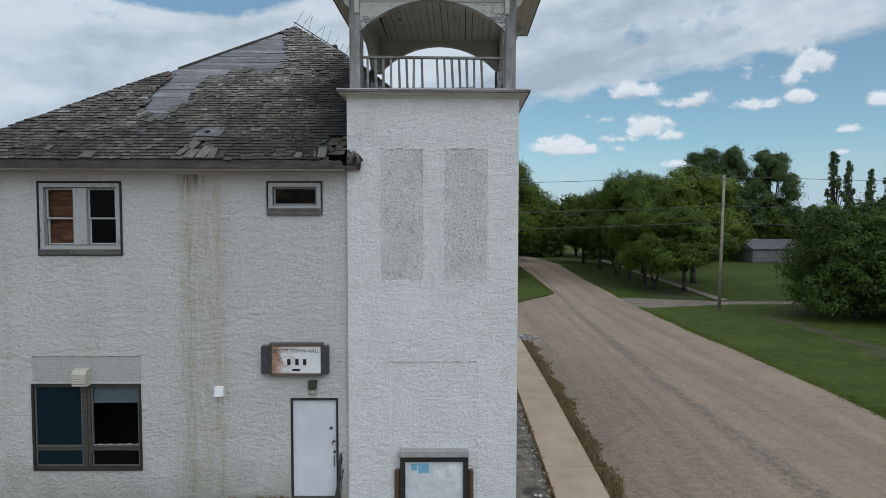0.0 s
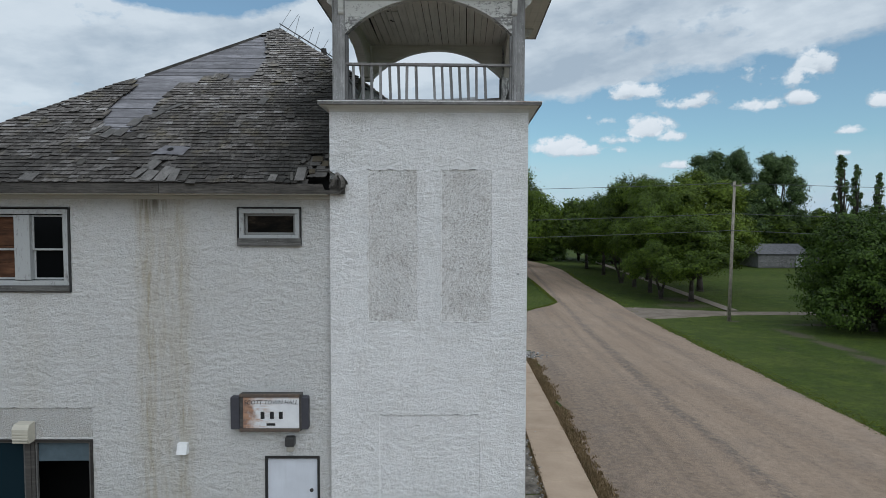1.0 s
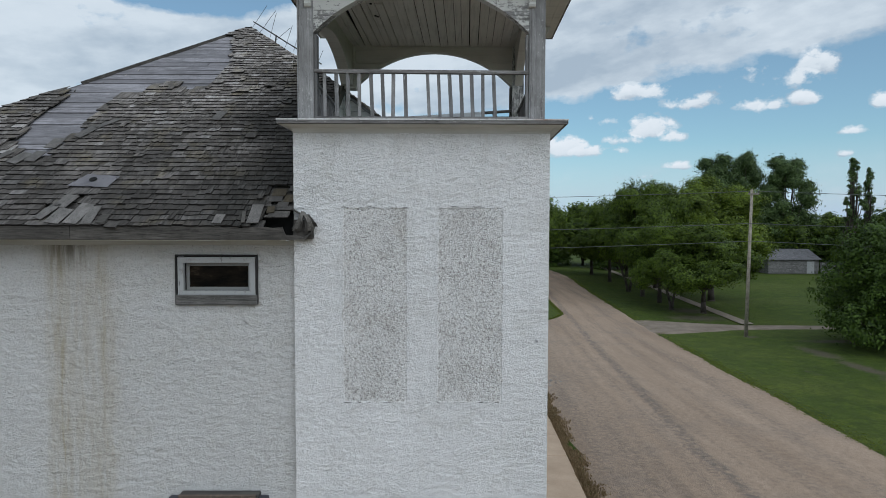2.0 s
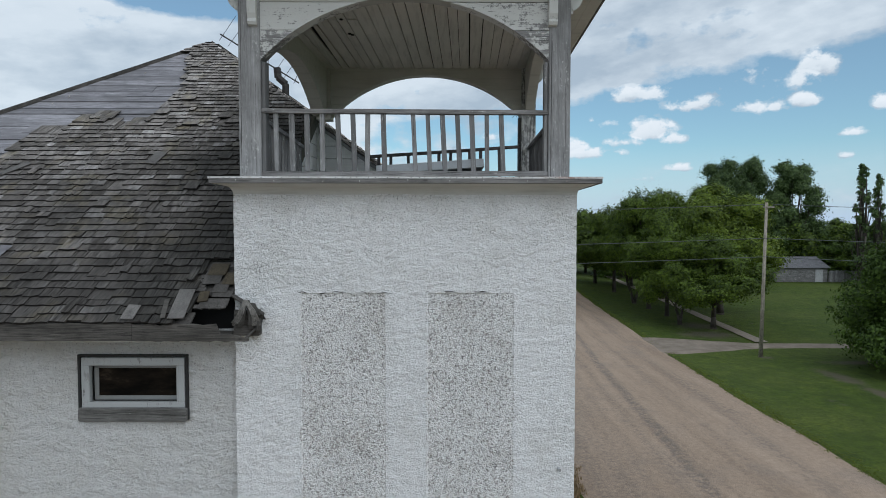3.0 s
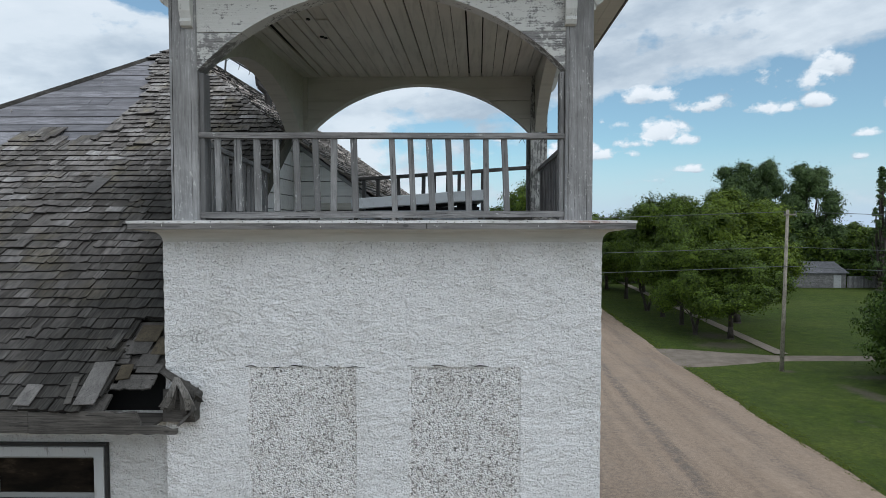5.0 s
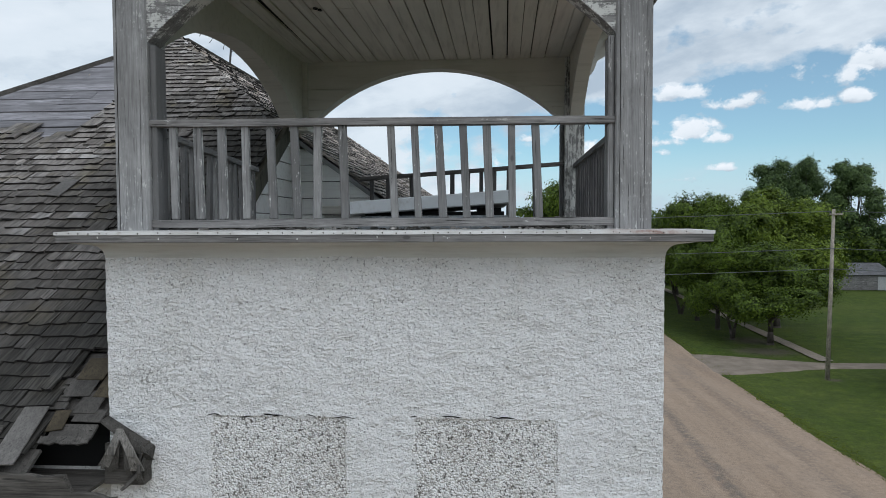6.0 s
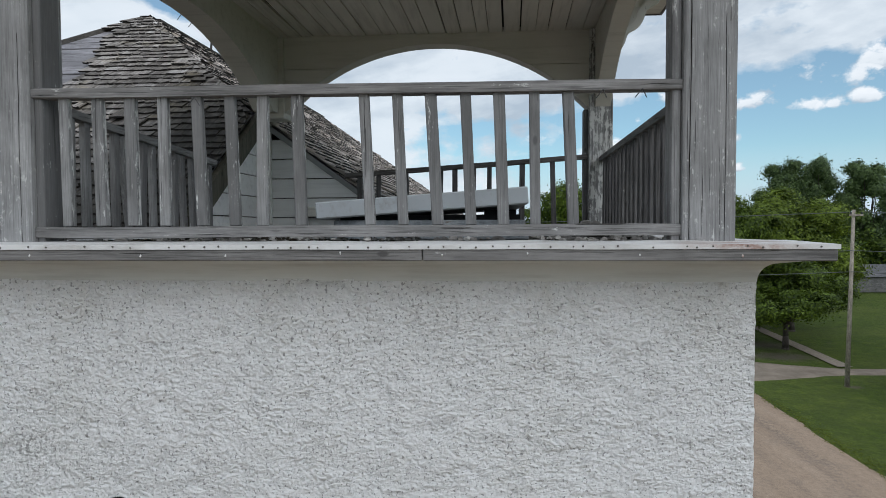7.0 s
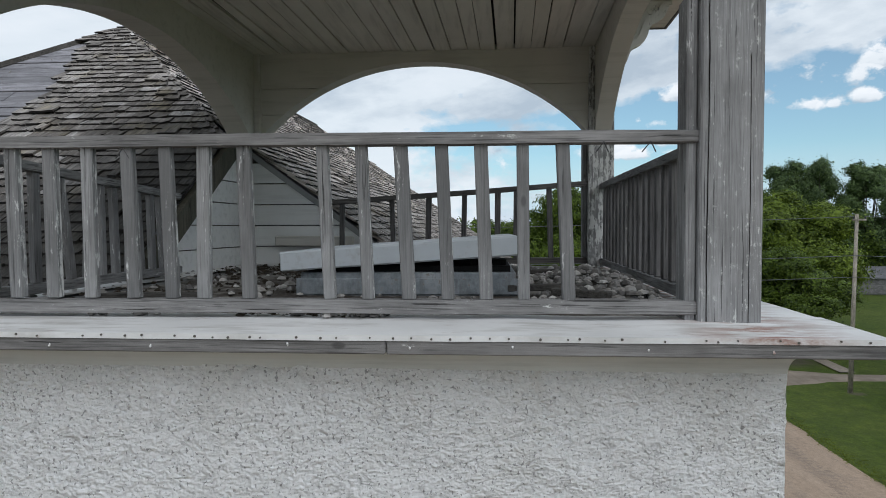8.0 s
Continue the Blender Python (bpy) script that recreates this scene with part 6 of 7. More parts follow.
    big = n.noise(0.75, 5.0, 0.6)
    col = n.mix(n.math("MULTIPLY", n.ramp(big, (0.42, 0.0), (0.62, 1.0)), 0.62), col, (0.040, 0.037, 0.033))
    moss = n.noise(2.3, 5.0, 0.6)
    col = n.mix(n.math("MULTIPLY", n.ramp(moss, (0.54, 0.0), (0.72, 1.0)), 0.5), col, (0.15, 0.125, 0.070))
    # the upper courses are lighter, the lower ones darker, broken up by noise
    course_tone = n.ramp(n.math("ADD", n.math("MULTIPLY", n.math("SUBTRACT", n.axis(2), 7.2), 0.19), n.math("MULTIPLY", n.math("SUBTRACT", n.noise(0.9, 5.0, 0.6), 0.5), 0.5)), (0.1, 0.72), (0.72, 2.2))
    col = n.mix(1.0, col, course_tone, "MULTIPLY")
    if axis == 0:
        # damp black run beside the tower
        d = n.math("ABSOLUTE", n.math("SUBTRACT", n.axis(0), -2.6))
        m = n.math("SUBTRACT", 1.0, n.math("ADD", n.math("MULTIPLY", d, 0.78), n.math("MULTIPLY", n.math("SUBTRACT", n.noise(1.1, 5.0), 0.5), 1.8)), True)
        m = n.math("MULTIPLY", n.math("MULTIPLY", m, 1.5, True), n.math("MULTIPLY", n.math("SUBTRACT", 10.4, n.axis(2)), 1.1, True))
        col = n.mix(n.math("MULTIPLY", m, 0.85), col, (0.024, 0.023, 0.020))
    col = n.mix(0.9, col, n.ramp(grain, (0.36, 0.34), (0.5, 1.0), (0.64, 1.65)), "MULTIPLY")
    n.color(col).bump(grain, 1.0, 0.010)
    return n.mat


SH_X, SH_Y_LIT = shingle_mat_for(0), shingle_mat_for(1)
# butts coloured dark to paint a shadow line under each course
BUTT_SHADE = plain("shingle butt with painted shade", (0.022, 0.020, 0.019), 0.95, 0.3)
EXPO = 0.122
WIDTHS = [0.08, 0.11, 0.14, 0.17, 0.20, 0.235]


def shingle_shape(w, seed):
    """One tapered shingle: x across, y up the slope from the butt, z away from the roof."""
    rr = random.Random(seed)
    L = 0.34
    cup = rr.uniform(-0.003, 0.010)
    butt = [rr.uniform(-0.008, 0.008), rr.uniform(-0.008, 0.008), rr.uniform(-0.008, 0.008)]
    v = []
    for i, x in enumerate((-w / 2, 0.0, w / 2)):
        up = cup if i != 1 else 0.0
        v += [(x, butt[i], 0.014 + up), (x, butt[i], 0.035 + up), (x, L, -0.016), (x, L, -0.010)]
    f = []
    for i in (0, 4):
        f += [(i + 1, i + 5, i + 7, i + 3), (i, i + 4, i + 5, i + 1), (i, i + 2, i + 6, i + 4)]
    f += [(0, 1, 3, 2), (8, 10, 11, 9)]
    return v, f


PROTO = {w: [shingle_shape(w, i * 7 + k) for k in range(3)] for i, w in enumerate(WIDTHS)}
PROTO_MESH = {}


def proto_mesh(w, k):
    if (w, k) not in PROTO_MESH:
        me = bpy.data.meshes.new("shingle")
        v, f = PROTO[w][k]
        me.from_pydata(v, [], f)
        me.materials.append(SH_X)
        me.materials.append(BUTT_SHADE)
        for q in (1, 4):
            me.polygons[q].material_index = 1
        PROTO_MESH[w, k] = me
    return PROTO_MESH[w, k]


def lay_shingles(origin, e, u, smax, lim, skip, near, mat, name, seed):
    """Rows of shingles on a slope; near(x, s) picks those that become pieces of their own."""
    rr = random.Random(seed)
    e, u = Vector(e), Vector(u)
    nrm = e.cross(u)
    verts, faces = [], []
    pieces = 0
    s, row = -0.03, 0
    while s < smax - 0.05:
        x, xb = lim(max(s, 0))
        x += rr.uniform(0, 0.06) - 0.03
        wav = rr.uniform(-0.006, 0.006)
        while x < xb - 0.02:
            w = rr.choice(WIDTHS)
            k = rr.randrange(3)
            if x + w > xb + 0.03:
                w = min(WIDTHS, key=lambda c: abs(c - (xb - x)))
            cx = x + w / 2
            x += w + rr.uniform(0.005, 0.012)
            if skip(cx, s + 0.03) or rr.random() < 0.006:
                continue
            rot = radians(rr.gauss(0, 1.0))
            lift = rr.uniform(0, 0.006) + (rr.uniform(0.008, 0.022) if rr.random() < 0.06 else 0)
            ds = rr.gauss(0, 0.005) + wav + 0.02 * noise.noise((cx * 0.6, s, seed)) - (rr.uniform(0.02, 0.06) if rr.random() < 0.02 else 0)
            o = origin(cx, s + ds) + nrm * lift
            m = Matrix((e, u, nrm)).transposed().to_4x4() @ Matrix.Rotation(rot, 4, "Z")
            if rr.random() < 0.05:
                m = m @ Matrix.Rotation(radians(-rr.uniform(1, 4)), 4, "X")
            if near(cx, s) and pieces < 300:
                ob = new("shingle", proto_mesh(w, k))
                ob.parent = roof
                ob.matrix_basis = Matrix.Translation(o - Vector(hall.location)) @ m
                pieces += 1
            else:
                v, f = PROTO[w][k]
                b = len(verts)
                mm = Matrix.Translation(o - Vector(hall.location)) @ m
                for px, py, pz in v:
                    top = min(py, smax - s - ds)
                    lo, hi = lim(min(max(s + ds + top, 0.0), smax))
                    verts.append(tuple(mm @ Vector((min(max(cx + px, lo - 0.015), hi + 0.015) - cx, top, pz))))
                faces += [tuple(i + b for i in q) for q in f]
        s += EXPO
        row += 1
    me = bpy.data.meshes.new(name)
    me.from_pydata(verts, [], faces)
    me.materials.append(mat)
    me.materials.append(BUTT_SHADE)
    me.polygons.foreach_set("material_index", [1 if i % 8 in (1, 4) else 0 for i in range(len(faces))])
    ob = new(name, me)
    ob.parent = roof
    tagged(ob, kind="stuff")


def front_skip(x, s):
    y = EAVE_Y + s * CS
    if inside(BAREPOLY, x + 0.16 * noise.noise((x * 5, y * 5, 0)), y + 0.22 * noise.noise((x * 3, y * 3, 4))):
        return True
    return any(inside(h, x, y) for h in HOLES)


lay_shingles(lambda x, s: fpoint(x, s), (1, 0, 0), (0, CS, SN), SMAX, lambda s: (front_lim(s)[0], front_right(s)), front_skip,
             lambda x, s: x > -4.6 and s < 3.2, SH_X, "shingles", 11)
# right slope, from the tower back
RCS = 1 / math.hypot(1, RT)
RSN = RT * RCS
RMAX = (RE - PKX) / RCS


def rpoint(y, s):
    x = RE - s * RCS
    return Vector((x + SK * (y - Y0), y, EAVE_Z + s * RSN))


def right_lim(s):
    q = s / RMAX
    yf = EAVE_Y + (PKY - EAVE_Y) * q
    return max(yf, BACK_Y - 0.02), BE + (BKY - BE) * q


ee = Vector((SK, 1, 0)).normalized()
lay_shingles(rpoint, ee, (-RCS, 0, RSN), RMAX, right_lim, lambda y, s: False, lambda y, s: False, SH_Y_LIT, "shingles", 12)


def lpoint(y, s):
    x = LE + s * RCS
    return Vector((x + SK * (y - Y0), y, EAVE_Z + s * RSN - 0.095))


lay_shingles(lpoint, -ee, (RCS, 0, RSN), RMAX * 0.985, lambda s: (EAVE_Y + 0.30 + (PKY - EAVE_Y) * s / RMAX, right_lim(s)[1]), lambda y, s: False, lambda y, s: False, SH_Y_LIT, "shingles", 13)


# caps on the hips
def hip_caps(a, b, q0, q1, n, wide):
    rr = random.Random(n)
    a, b = Vector(a), Vector(b)
    d = (b - a).normalized()
    for side in (Vector((-1, 0, 0)), Vector((0, 1, 0))):
        flat = (side - d * side.dot(d)).normalized()
        down = -TAN * side.y * 0 - (0.30 if side.x else 0.30)
        across = (flat + Vector((0, 0, down))).normalized()
        for i in range(n):
            p = a + (b - a) * (q0 + (q1 - q0) * i / n)
            L = (b - a).length * (q1 - q0) / n * 1.5
            w = wide * rr.uniform(0.8, 1.1)
            up = Vector((0, 0, 0.016 + rr.uniform(0, 0.012)))
            pts = [p + up, p + across * w + up * 0.9, p + across * w + d * L - up * 0.4, p + d * L - up * 0.4]
            bm = bmesh.new()
            f = [bm.verts.new(x) for x in pts]
            g = [bm.verts.new(x - Vector((0, 0, 0.012))) for x in pts]
            bm.faces.new(f)
            bm.faces.new(g[::-1])
            for k in range(4):
                bm.faces.new((f[k], g[k], g[(k + 1) % 4], f[(k + 1) % 4]))
            part("hip_cap", skew(bm), SH_X, roof)


hip_caps((RE, EAVE_Y, EAVE_Z + 0.02), (PKX, PKY, PKZ + 0.03), 0.62, 0.955, 24, 0.11)
def on_left_hip(q, lift):
    return (LE + (PKX - LE) * q, EAVE_Y + (PKY - EAVE_Y) * q, EAVE_Z + (PKZ - EAVE_Z) * q + lift)


part("hip_board", skew(beam(on_left_hip(0.60, -0.02), on_left_hip(0.99, -0.02), 0.07, 0.06)), FASCIA, roof, "loose dark hip board")
part("ridge_board", skew(beam((PKX, PKY + 0.12, PKZ - 0.01), (PKX, BKY, PKZ - 0.01), 0.22, 0.03)), FASCIA, roof)
# loose patches: tin sheet and pale boards lower down, pale boards by the broken eave
bm = bmesh.new()
f = [bm.verts.new(fpoint(x, (y - EAVE_Y) / CS, 0.045)) for x, y in ((-5.78, 13.58), (-5.18, 13.55), (-5.12, 13.78), (-5.62, 13.82))]
bm.faces.new(f)
bmesh.ops.solidify(bm, geom=bm.faces[:], thickness=0.012)
part("tin_patch", bm, plain("grey tin", (0.30, 0.29, 0.31), 0.5), roof, "loose grey tin patch")
for x, s0, ln, w, rz in ((-2.87, 0.01, 0.42, 0.165, -2), (-3.0, 0.015, 0.27, 0.05, -9), (-5.55, 0.0, 0.33, 0.22, 12), (-5.3, -0.01, 0.46, 0.20, 8), (-5.08, -0.02, 0.40, 0.15, -3), (-5.78, 0.10, 0.36, 0.14, 20), (-5.62, 0.36, 0.30, 0.2, 14), (-4.9, 0.0, 0.2, 0.12, 4), (-3.35, 0.0, 0.2, 0.13, 3), (-7.6, 0.0, 0.22, 0.26, 6), (-8.5, 0.28, 0.2, 0.14, 5), (-6.9, 0.5, 0.18, 0.12, 4), (-4.3, 2.9, 0.3, 0.16, 10), (-6.95, 1.5, 0.32, 0.2, 22), (-6.7, 1.55, 0.3, 0.18, 10), (-7.25, 1.62, 0.26, 0.12, 30), (-6.35, 2.3, 0.4, 0.16, 25), (-6.2, 2.6, 0.42, 0.1, 40), (-6.6, 1.95, 0.3, 0.2, 5)):
    bm = bmesh.new()
    box(bm, -w / 2, w / 2, 0, ln, 0.012, 0.024, bevel=0.003)
    m = Matrix((Vector((1, 0, 0)), Vector((0, CS, SN)), Vector((0, -SN, CS)))).transposed().to_4x4()
    bmesh.ops.transform(bm, verts=bm.verts, matrix=Matrix.Translation(fpoint(x, s0, 0.030)) @ m @ Matrix.Rotation(radians(-rz), 4, "Z"))
    part("loose_shingle", bm, PALEB if s0 > 1 or w > 0.12 else FASCIA, roof)

# black disc on the sheet stands in for the shade of a hole
bm = bmesh.new()
hole_at = fpoint(-5.47, (13.70 - EAVE_Y) / CS, 0.052)
rod(bm, hole_at, hole_at + Vector((0, -SN, CS)) * 0.006, 0.055, n=12)
part("tin_hole", bm, DARK, roof)
# the patched column beside the tower: mossy odd shingles over bare lath
up_slope = Matrix((Vector((1, 0, 0)), Vector((0, CS, SN)), Vector((0, -SN, CS)))).transposed().to_4x4()
for x, s0, ln, w, rz, lift, m in ((-2.675, 0.672, 0.20, 0.19, 0, 0.018, MOSSY), (-2.69, 0.530, 0.20, 0.19, -1, 0.022, GREYED), (-2.51, 0.530, 0.20, 0.13, 0, 0.016, MOSSY), (-2.56, 0.397, 0.19, 0.15, 0, 0.022, GREYED),
                                  (-2.69, 0.268, 0.16, 0.105, -8, 0.022, MOSSY), (-2.52, 0.335, 0.10, 0.20, 3, 0.020, GREYED), (-2.50, 0.80, 0.22, 0.12, 0, 0.018, GREYED)):
    bm = bmesh.new()
    box(bm, -w / 2, w / 2, 0, ln, 0.0, 0.010, bevel=0.002, rough=0.003)
    bmesh.ops.transform(bm, verts=bm.verts, matrix=Matrix.Translation(fpoint(x, s0, lift)) @ up_slope @ Matrix.Rotation(radians(-4), 4, "X") @ Matrix.Rotation(radians(-rz), 4, "Z"))
    part("loose_shingle", bm, m, roof)
for k, (s0, x0, x1) in enumerate(((0.185, -2.76, -2.44), (0.225, -2.72, -2.43), (0.275, -2.75, -2.43), (0.44, -2.87, -2.72), (0.50, -2.86, -2.74), (0.57, -2.85, -2.74), (0.64, -2.84, -2.75))):
    bm = bmesh.new()          # splintered ends of the sheathing
    prev = None
    for i in range(13):
        x = x0 + (x1 - x0) * i / 12
        jag = 0.022 * noise.noise((x * 21, k * 3.0, 0)) if k < 3 else 0.0
        cur = [bm.verts.new(fpoint(x, ss, hh)) for ss, hh in ((s0 + jag, 0.0), (s0 + jag, 0.014), (s0 + 0.05, 0.016), (s0 + 0.05, 0.0))]
        if prev:
            for q in range(4):
                bm.faces.new((prev[q], cur[q], cur[(q + 1) % 4], prev[(q + 1) % 4]))
        else:
            bm.faces.new(cur)
        prev = cur
    bm.faces.new(prev[::-1])
    part("lath", bm, GREYED, roof)

# vent pipe and fallen aerial on the ridge
pipe = bmesh.new()
rod(pipe, (-3.62, 20.0, 10.6), (-3.62, 20.0, 11.28), 0.075)
rod(pipe, (-3.62, 20.0, 11.28), (-3.78, 20.0, 11.42), 0.075)
rod(pipe, (-3.78, 20.0, 11.42), (-3.80, 20.0, 11.62), 0.08)
solo("vent_pipe", pipe, BROWNF, "rusty black vent pipe with elbow on the roof", "pipe")
aerial = thing("aerial", (-4.67, 20.5, 11.75), "fallen television aerial lying over the roof ridge", "aerial")
A0, A1 = Vector((-5.2, 20.5, 12.5)), Vector((-3.45, 20.5, 11.42))
bm = bmesh.new()
rod(bm, A0, A1, 0.016)
part("boom", bm, STEEL, aerial)
bm = bmesh.new()
rod(bm, (-4.66, 20.5, 11.70), (-4.62, 20.5, 12.16), 0.02)
part("mast", bm, STEEL, aerial)
rr = random.Random(5)
for i in range(9):
    p = A0 + (A1 - A0) * (0.03 + 0.115 * i)
    d = Vector((0.30 + rr.uniform(-.1, .1), rr.uniform(-0.5, 0.5), 0.62 + rr.uniform(-.15, .1))) * (0.75 - 0.03 * i)
    bm = bmesh.new()
    rod(bm, p - d * 0.25, p + d, 0.006, n=5)
    part("element", bm, STEEL, aerial)

# ---- on the tower deck ----
hatch = thing("roof_hatch", (-0.4, 14.6, 8.72), "roof hatch with a tilted white sheet lid on a grey curb", "hatch")
part("curb", boxes((-0.93, 0.25, 14.20, 15.2, 8.70, 8.835), bevel=0.006), GALV, hatch, "galvanised grey metal curb")
bm = boxes((-0.70, 0.70, 0.0, 1.12, 0.0, 0.105), bevel=0.008)
bmesh.ops.transform(bm, verts=bm.verts, matrix=pose(-0.38, 14.15, 8.885, 0, -3.9, 0) @ Matrix.Diagonal((0.925, 1, 1, 1)))
part("lid", bm, LIDM, hatch, "white folded metal lid lying askew")
# black block fills the gap under the lid in place of its shade
part("lid_gap_black", boxes((-0.90, 0.22, 14.25, 15.15, 8.836, 8.868)), DARK, hatch)
part("packing", boxes((0.0, 0.2, 14.3, 14.42, 8.832, 8.90)), DARK, hatch)
part("packing", boxes((-0.3, -0.1, 15.0, 15.1, 8.832, 8.875)), DARK, hatch)
part("curb_flap", boxes((-0.95, 0.27, 14.185, 14.198, 8.715, 8.80), rough=0.006), GALV, hatch)


def pebble(rr, verts, faces, c, r):
    b = len(verts)
    sc = (r * rr.uniform(0.8, 1.4), r * rr.uniform(0.7, 1.2), r * rr.uniform(0.5, 0.85))
    rot = Matrix.Rotation(rr.uniform(0, math.tau), 3, "Z")
    for x, y, z in ((0, 0, 1), (0.72, 0, 0.62), (0.2, 0.72, 0.6), (-0.65, 0.42, 0.6), (-0.6, -0.5, 0.6), (0.25, -0.72, 0.62), (1, 0.2, -0.1), (0.2, 1, -0.1), (-0.9, 0.5, -0.1), (-0.8, -0.7, -0.1), (0.4, -0.95, -0.1), (0, 0, -0.6)):
        p = rot @ Vector((x * sc[0] * rr.uniform(0.85, 1.1), y * sc[1] * rr.uniform(0.85, 1.1), z * sc[2] * 1.15))
        verts.append((c[0] + p.x, c[1] + p.y, c[2] + p.z))
    for q in ((0, 1, 2), (0, 2, 3), (0, 3, 4), (0, 4, 5), (0, 5, 1), (1, 6, 2), (2, 6, 7), (2, 7, 3), (3, 7, 8), (3, 8, 4), (4, 8, 9), (4, 9, 5), (5, 9, 10), (5, 10, 1), (1, 10, 6), (6, 11, 7), (7, 11, 8), (8, 11, 9), (9, 11, 10), (10, 11, 6)):
        faces.append(tuple(b + i for i in q))


rr = random.Random(21)
verts, faces = [], []
for _ in range(420):
    x, y = rr.uniform(-2.3, 1.05), rr.uniform(13.5, 16.6)
    if -1.0 < x < 0.3 and 14.15 < y < 15.3:
        continue
    pebble(rr, verts, faces, (x, y, 8.715 + rr.uniform(0, 0.01)), rr.uniform(0.006, 0.020) + 0.022 * rr.random() ** 3)
for _ in range(620):     # a heap towards the back corner
    x, y = 0.78 + rr.gauss(0, 0.22), 14.75 + rr.gauss(0, 0.5)
    h = 0.10 * math.exp(-((x - 0.75) / 0.3) ** 2 - ((y - 14.8) / 0.6) ** 2)
    if x > 0.33 and x < 0.97 and y > 13.75:
        pebble(rr, verts, faces, (x, y, 8.715 + h * rr.uniform(0.5, 1.0)), rr.uniform(0.014, 0.024) + 0.02 * rr.random() ** 3)
for _ in range(26):      # stones caught under the front rail
    pebble(rr, verts, faces, (rr.choice((-1.25, -0.62, -0.5, -0.42, -0.36)) + rr.gauss(0, 0.12), 13.31 + rr.gauss(0, 0.015), 8.735), rr.uniform(0.012, 0.024))
me = bpy.data.meshes.new("roof_gravel")
me.from_pydata(verts, [], faces)
me.materials.append(STONE)
tagged(new("roof_gravel", me), "loose grey stones and rubble on the belfry floor", "gravel", "", "stuff")
for x, y, rz, ln in ((0.42, 14.25, 12, 0.45), (0.55, 13.95, -35, 0.3), (-1.5, 13.75, 5, 0.5), (0.4, 15.4, 8, 0.5)):
    bm = boxes((-ln / 2, ln / 2, -0.03, 0.03, 0, 0.035), bevel=0.004)
    bmesh.ops.transform(bm, verts=bm.verts, matrix=pose(x, y, 8.735, 0, 0, rz))
    solo("scrap_timber", bm, FASCIA, "short scrap of dark timber lying on the belfry floor", "timber", "scraps of timber")
# dirt and rotted crumbs: under the front rail, along the siding and in drifts on the left
verts, faces = [], []
# under the rail the black crumbs also stand in for the gap's shade
for _ in range(260):
    mid = rr.random() < 0.5
    x = rr.uniform(-0.92, -0.33) if mid else rr.uniform(-2.1, 0.9)
    pebble(rr, verts, faces, (x, 13.355 + rr.gauss(0, 0.02), 8.705 + rr.uniform(0, 0.024 if mid else 0.006)), rr.uniform(0.008, 0.02) if mid else rr.uniform(0.003, 0.009))
for _ in range(520):
    x, y = -1.5 + rr.gauss(0, 0.5), 16.15 + rr.gauss(0, 0.42)
    if x > -2.25 and y < 16.62:
        pebble(rr, verts, faces, (x, y, 8.712 + rr.uniform(0, 0.016)), rr.uniform(0.006, 0.019))
for _ in range(240):
    pebble(rr, verts, faces, (rr.uniform(-2.2, -0.95), rr.uniform(13.5, 15.8), 8.712), rr.uniform(0.006, 0.018))
me = bpy.data.meshes.new("roof_dirt")
me.from_pydata(verts, [], faces)
me.materials.append(SOIL)
tagged(new("roof_dirt", me), "black crumbled dirt drifted over the belfry floor", "dirt", "", "stuff")
# deck surface
part("deck_felt", skew(boxes((TX0 + 0.3, TX1 - 0.35, 13.36, BACK_Y - 0.01, 8.66, 8.708))), FELT, tower)


# ---- on the walls ----
def lettering(text, size, at, parent, material, label):
    cu = bpy.data.curves.new("text", "FONT")
    cu.body, cu.size, cu.extrude, cu.align_x, cu.align_y = text, size, 0.002, "CENTER", "CENTER"
    cu.shear = 0.2
    tmp = bpy.data.objects.new("text", cu)
    scene.collection.objects.link(tmp)
    bpy.context.view_layer.update()
    me = bpy.data.meshes.new_from_object(tmp)
    bpy.data.objects.remove(tmp)
    me.transform(pose(at[0] - parent.location.x, at[1] - parent.location.y, at[2] - parent.location.z, 90))
    me.materials.clear()
    me.materials.append(material)
    ob = new("lettering", me)
    ob.parent = parent
    return tagged(ob, label)


sign = thing("hall_sign", (-3.5, MAIN_Y, 3.14), "rust-stained lightbox sign reading Scott Town Hall over the door", "sign")
SY = MAIN_Y - 0.16
part("box", boxes((-4.05, -2.93, SY + 0.02, MAIN_Y + 0.01, 2.80, 3.48), bevel=0.008), GREYF, sign)
part("face", boxes((-3.98, -2.97, SY + 0.008, SY + 0.02, 2.855, 3.42), bevel=0.003), SIGNF, sign, "white sign face streaked with rust")
for x0, x1 in ((-4.22, -4.055), (-2.965, -2.81)):
    part("side_lamp", boxes((x0, x1, SY + 0.03, MAIN_Y + 0.01, 2.825, 3.42), bevel=0.012), SIDEM, sign, "dark side casing")
part("top_strip", boxes((-4.05, -2.96, SY - 0.005, SY + 0.03, 3.425, 3.485), bevel=0.006, rough=0.004), RUSTF, sign, "rusted top edge")
part("bottom_strip", boxes((-4.05, -2.96, SY - 0.005, SY + 0.03, 2.795, 2.85), bevel=0.006), RUSTF, sign)
lettering("SCOTT TOWN HALL", 0.104, (-3.48, SY + 0.004, 3.33), sign, INK, "black lettering")
for x in (-3.63, -3.46, -3.30):
    part("number_bar", boxes((x - 0.035, x + 0.035, SY + 0.004, SY + 0.008, 3.03, 3.16)), INK, sign)
part("small_bar", boxes((-3.56, -3.40, SY + 0.004, SY + 0.008, 2.905, 2.95)), INK, sign)

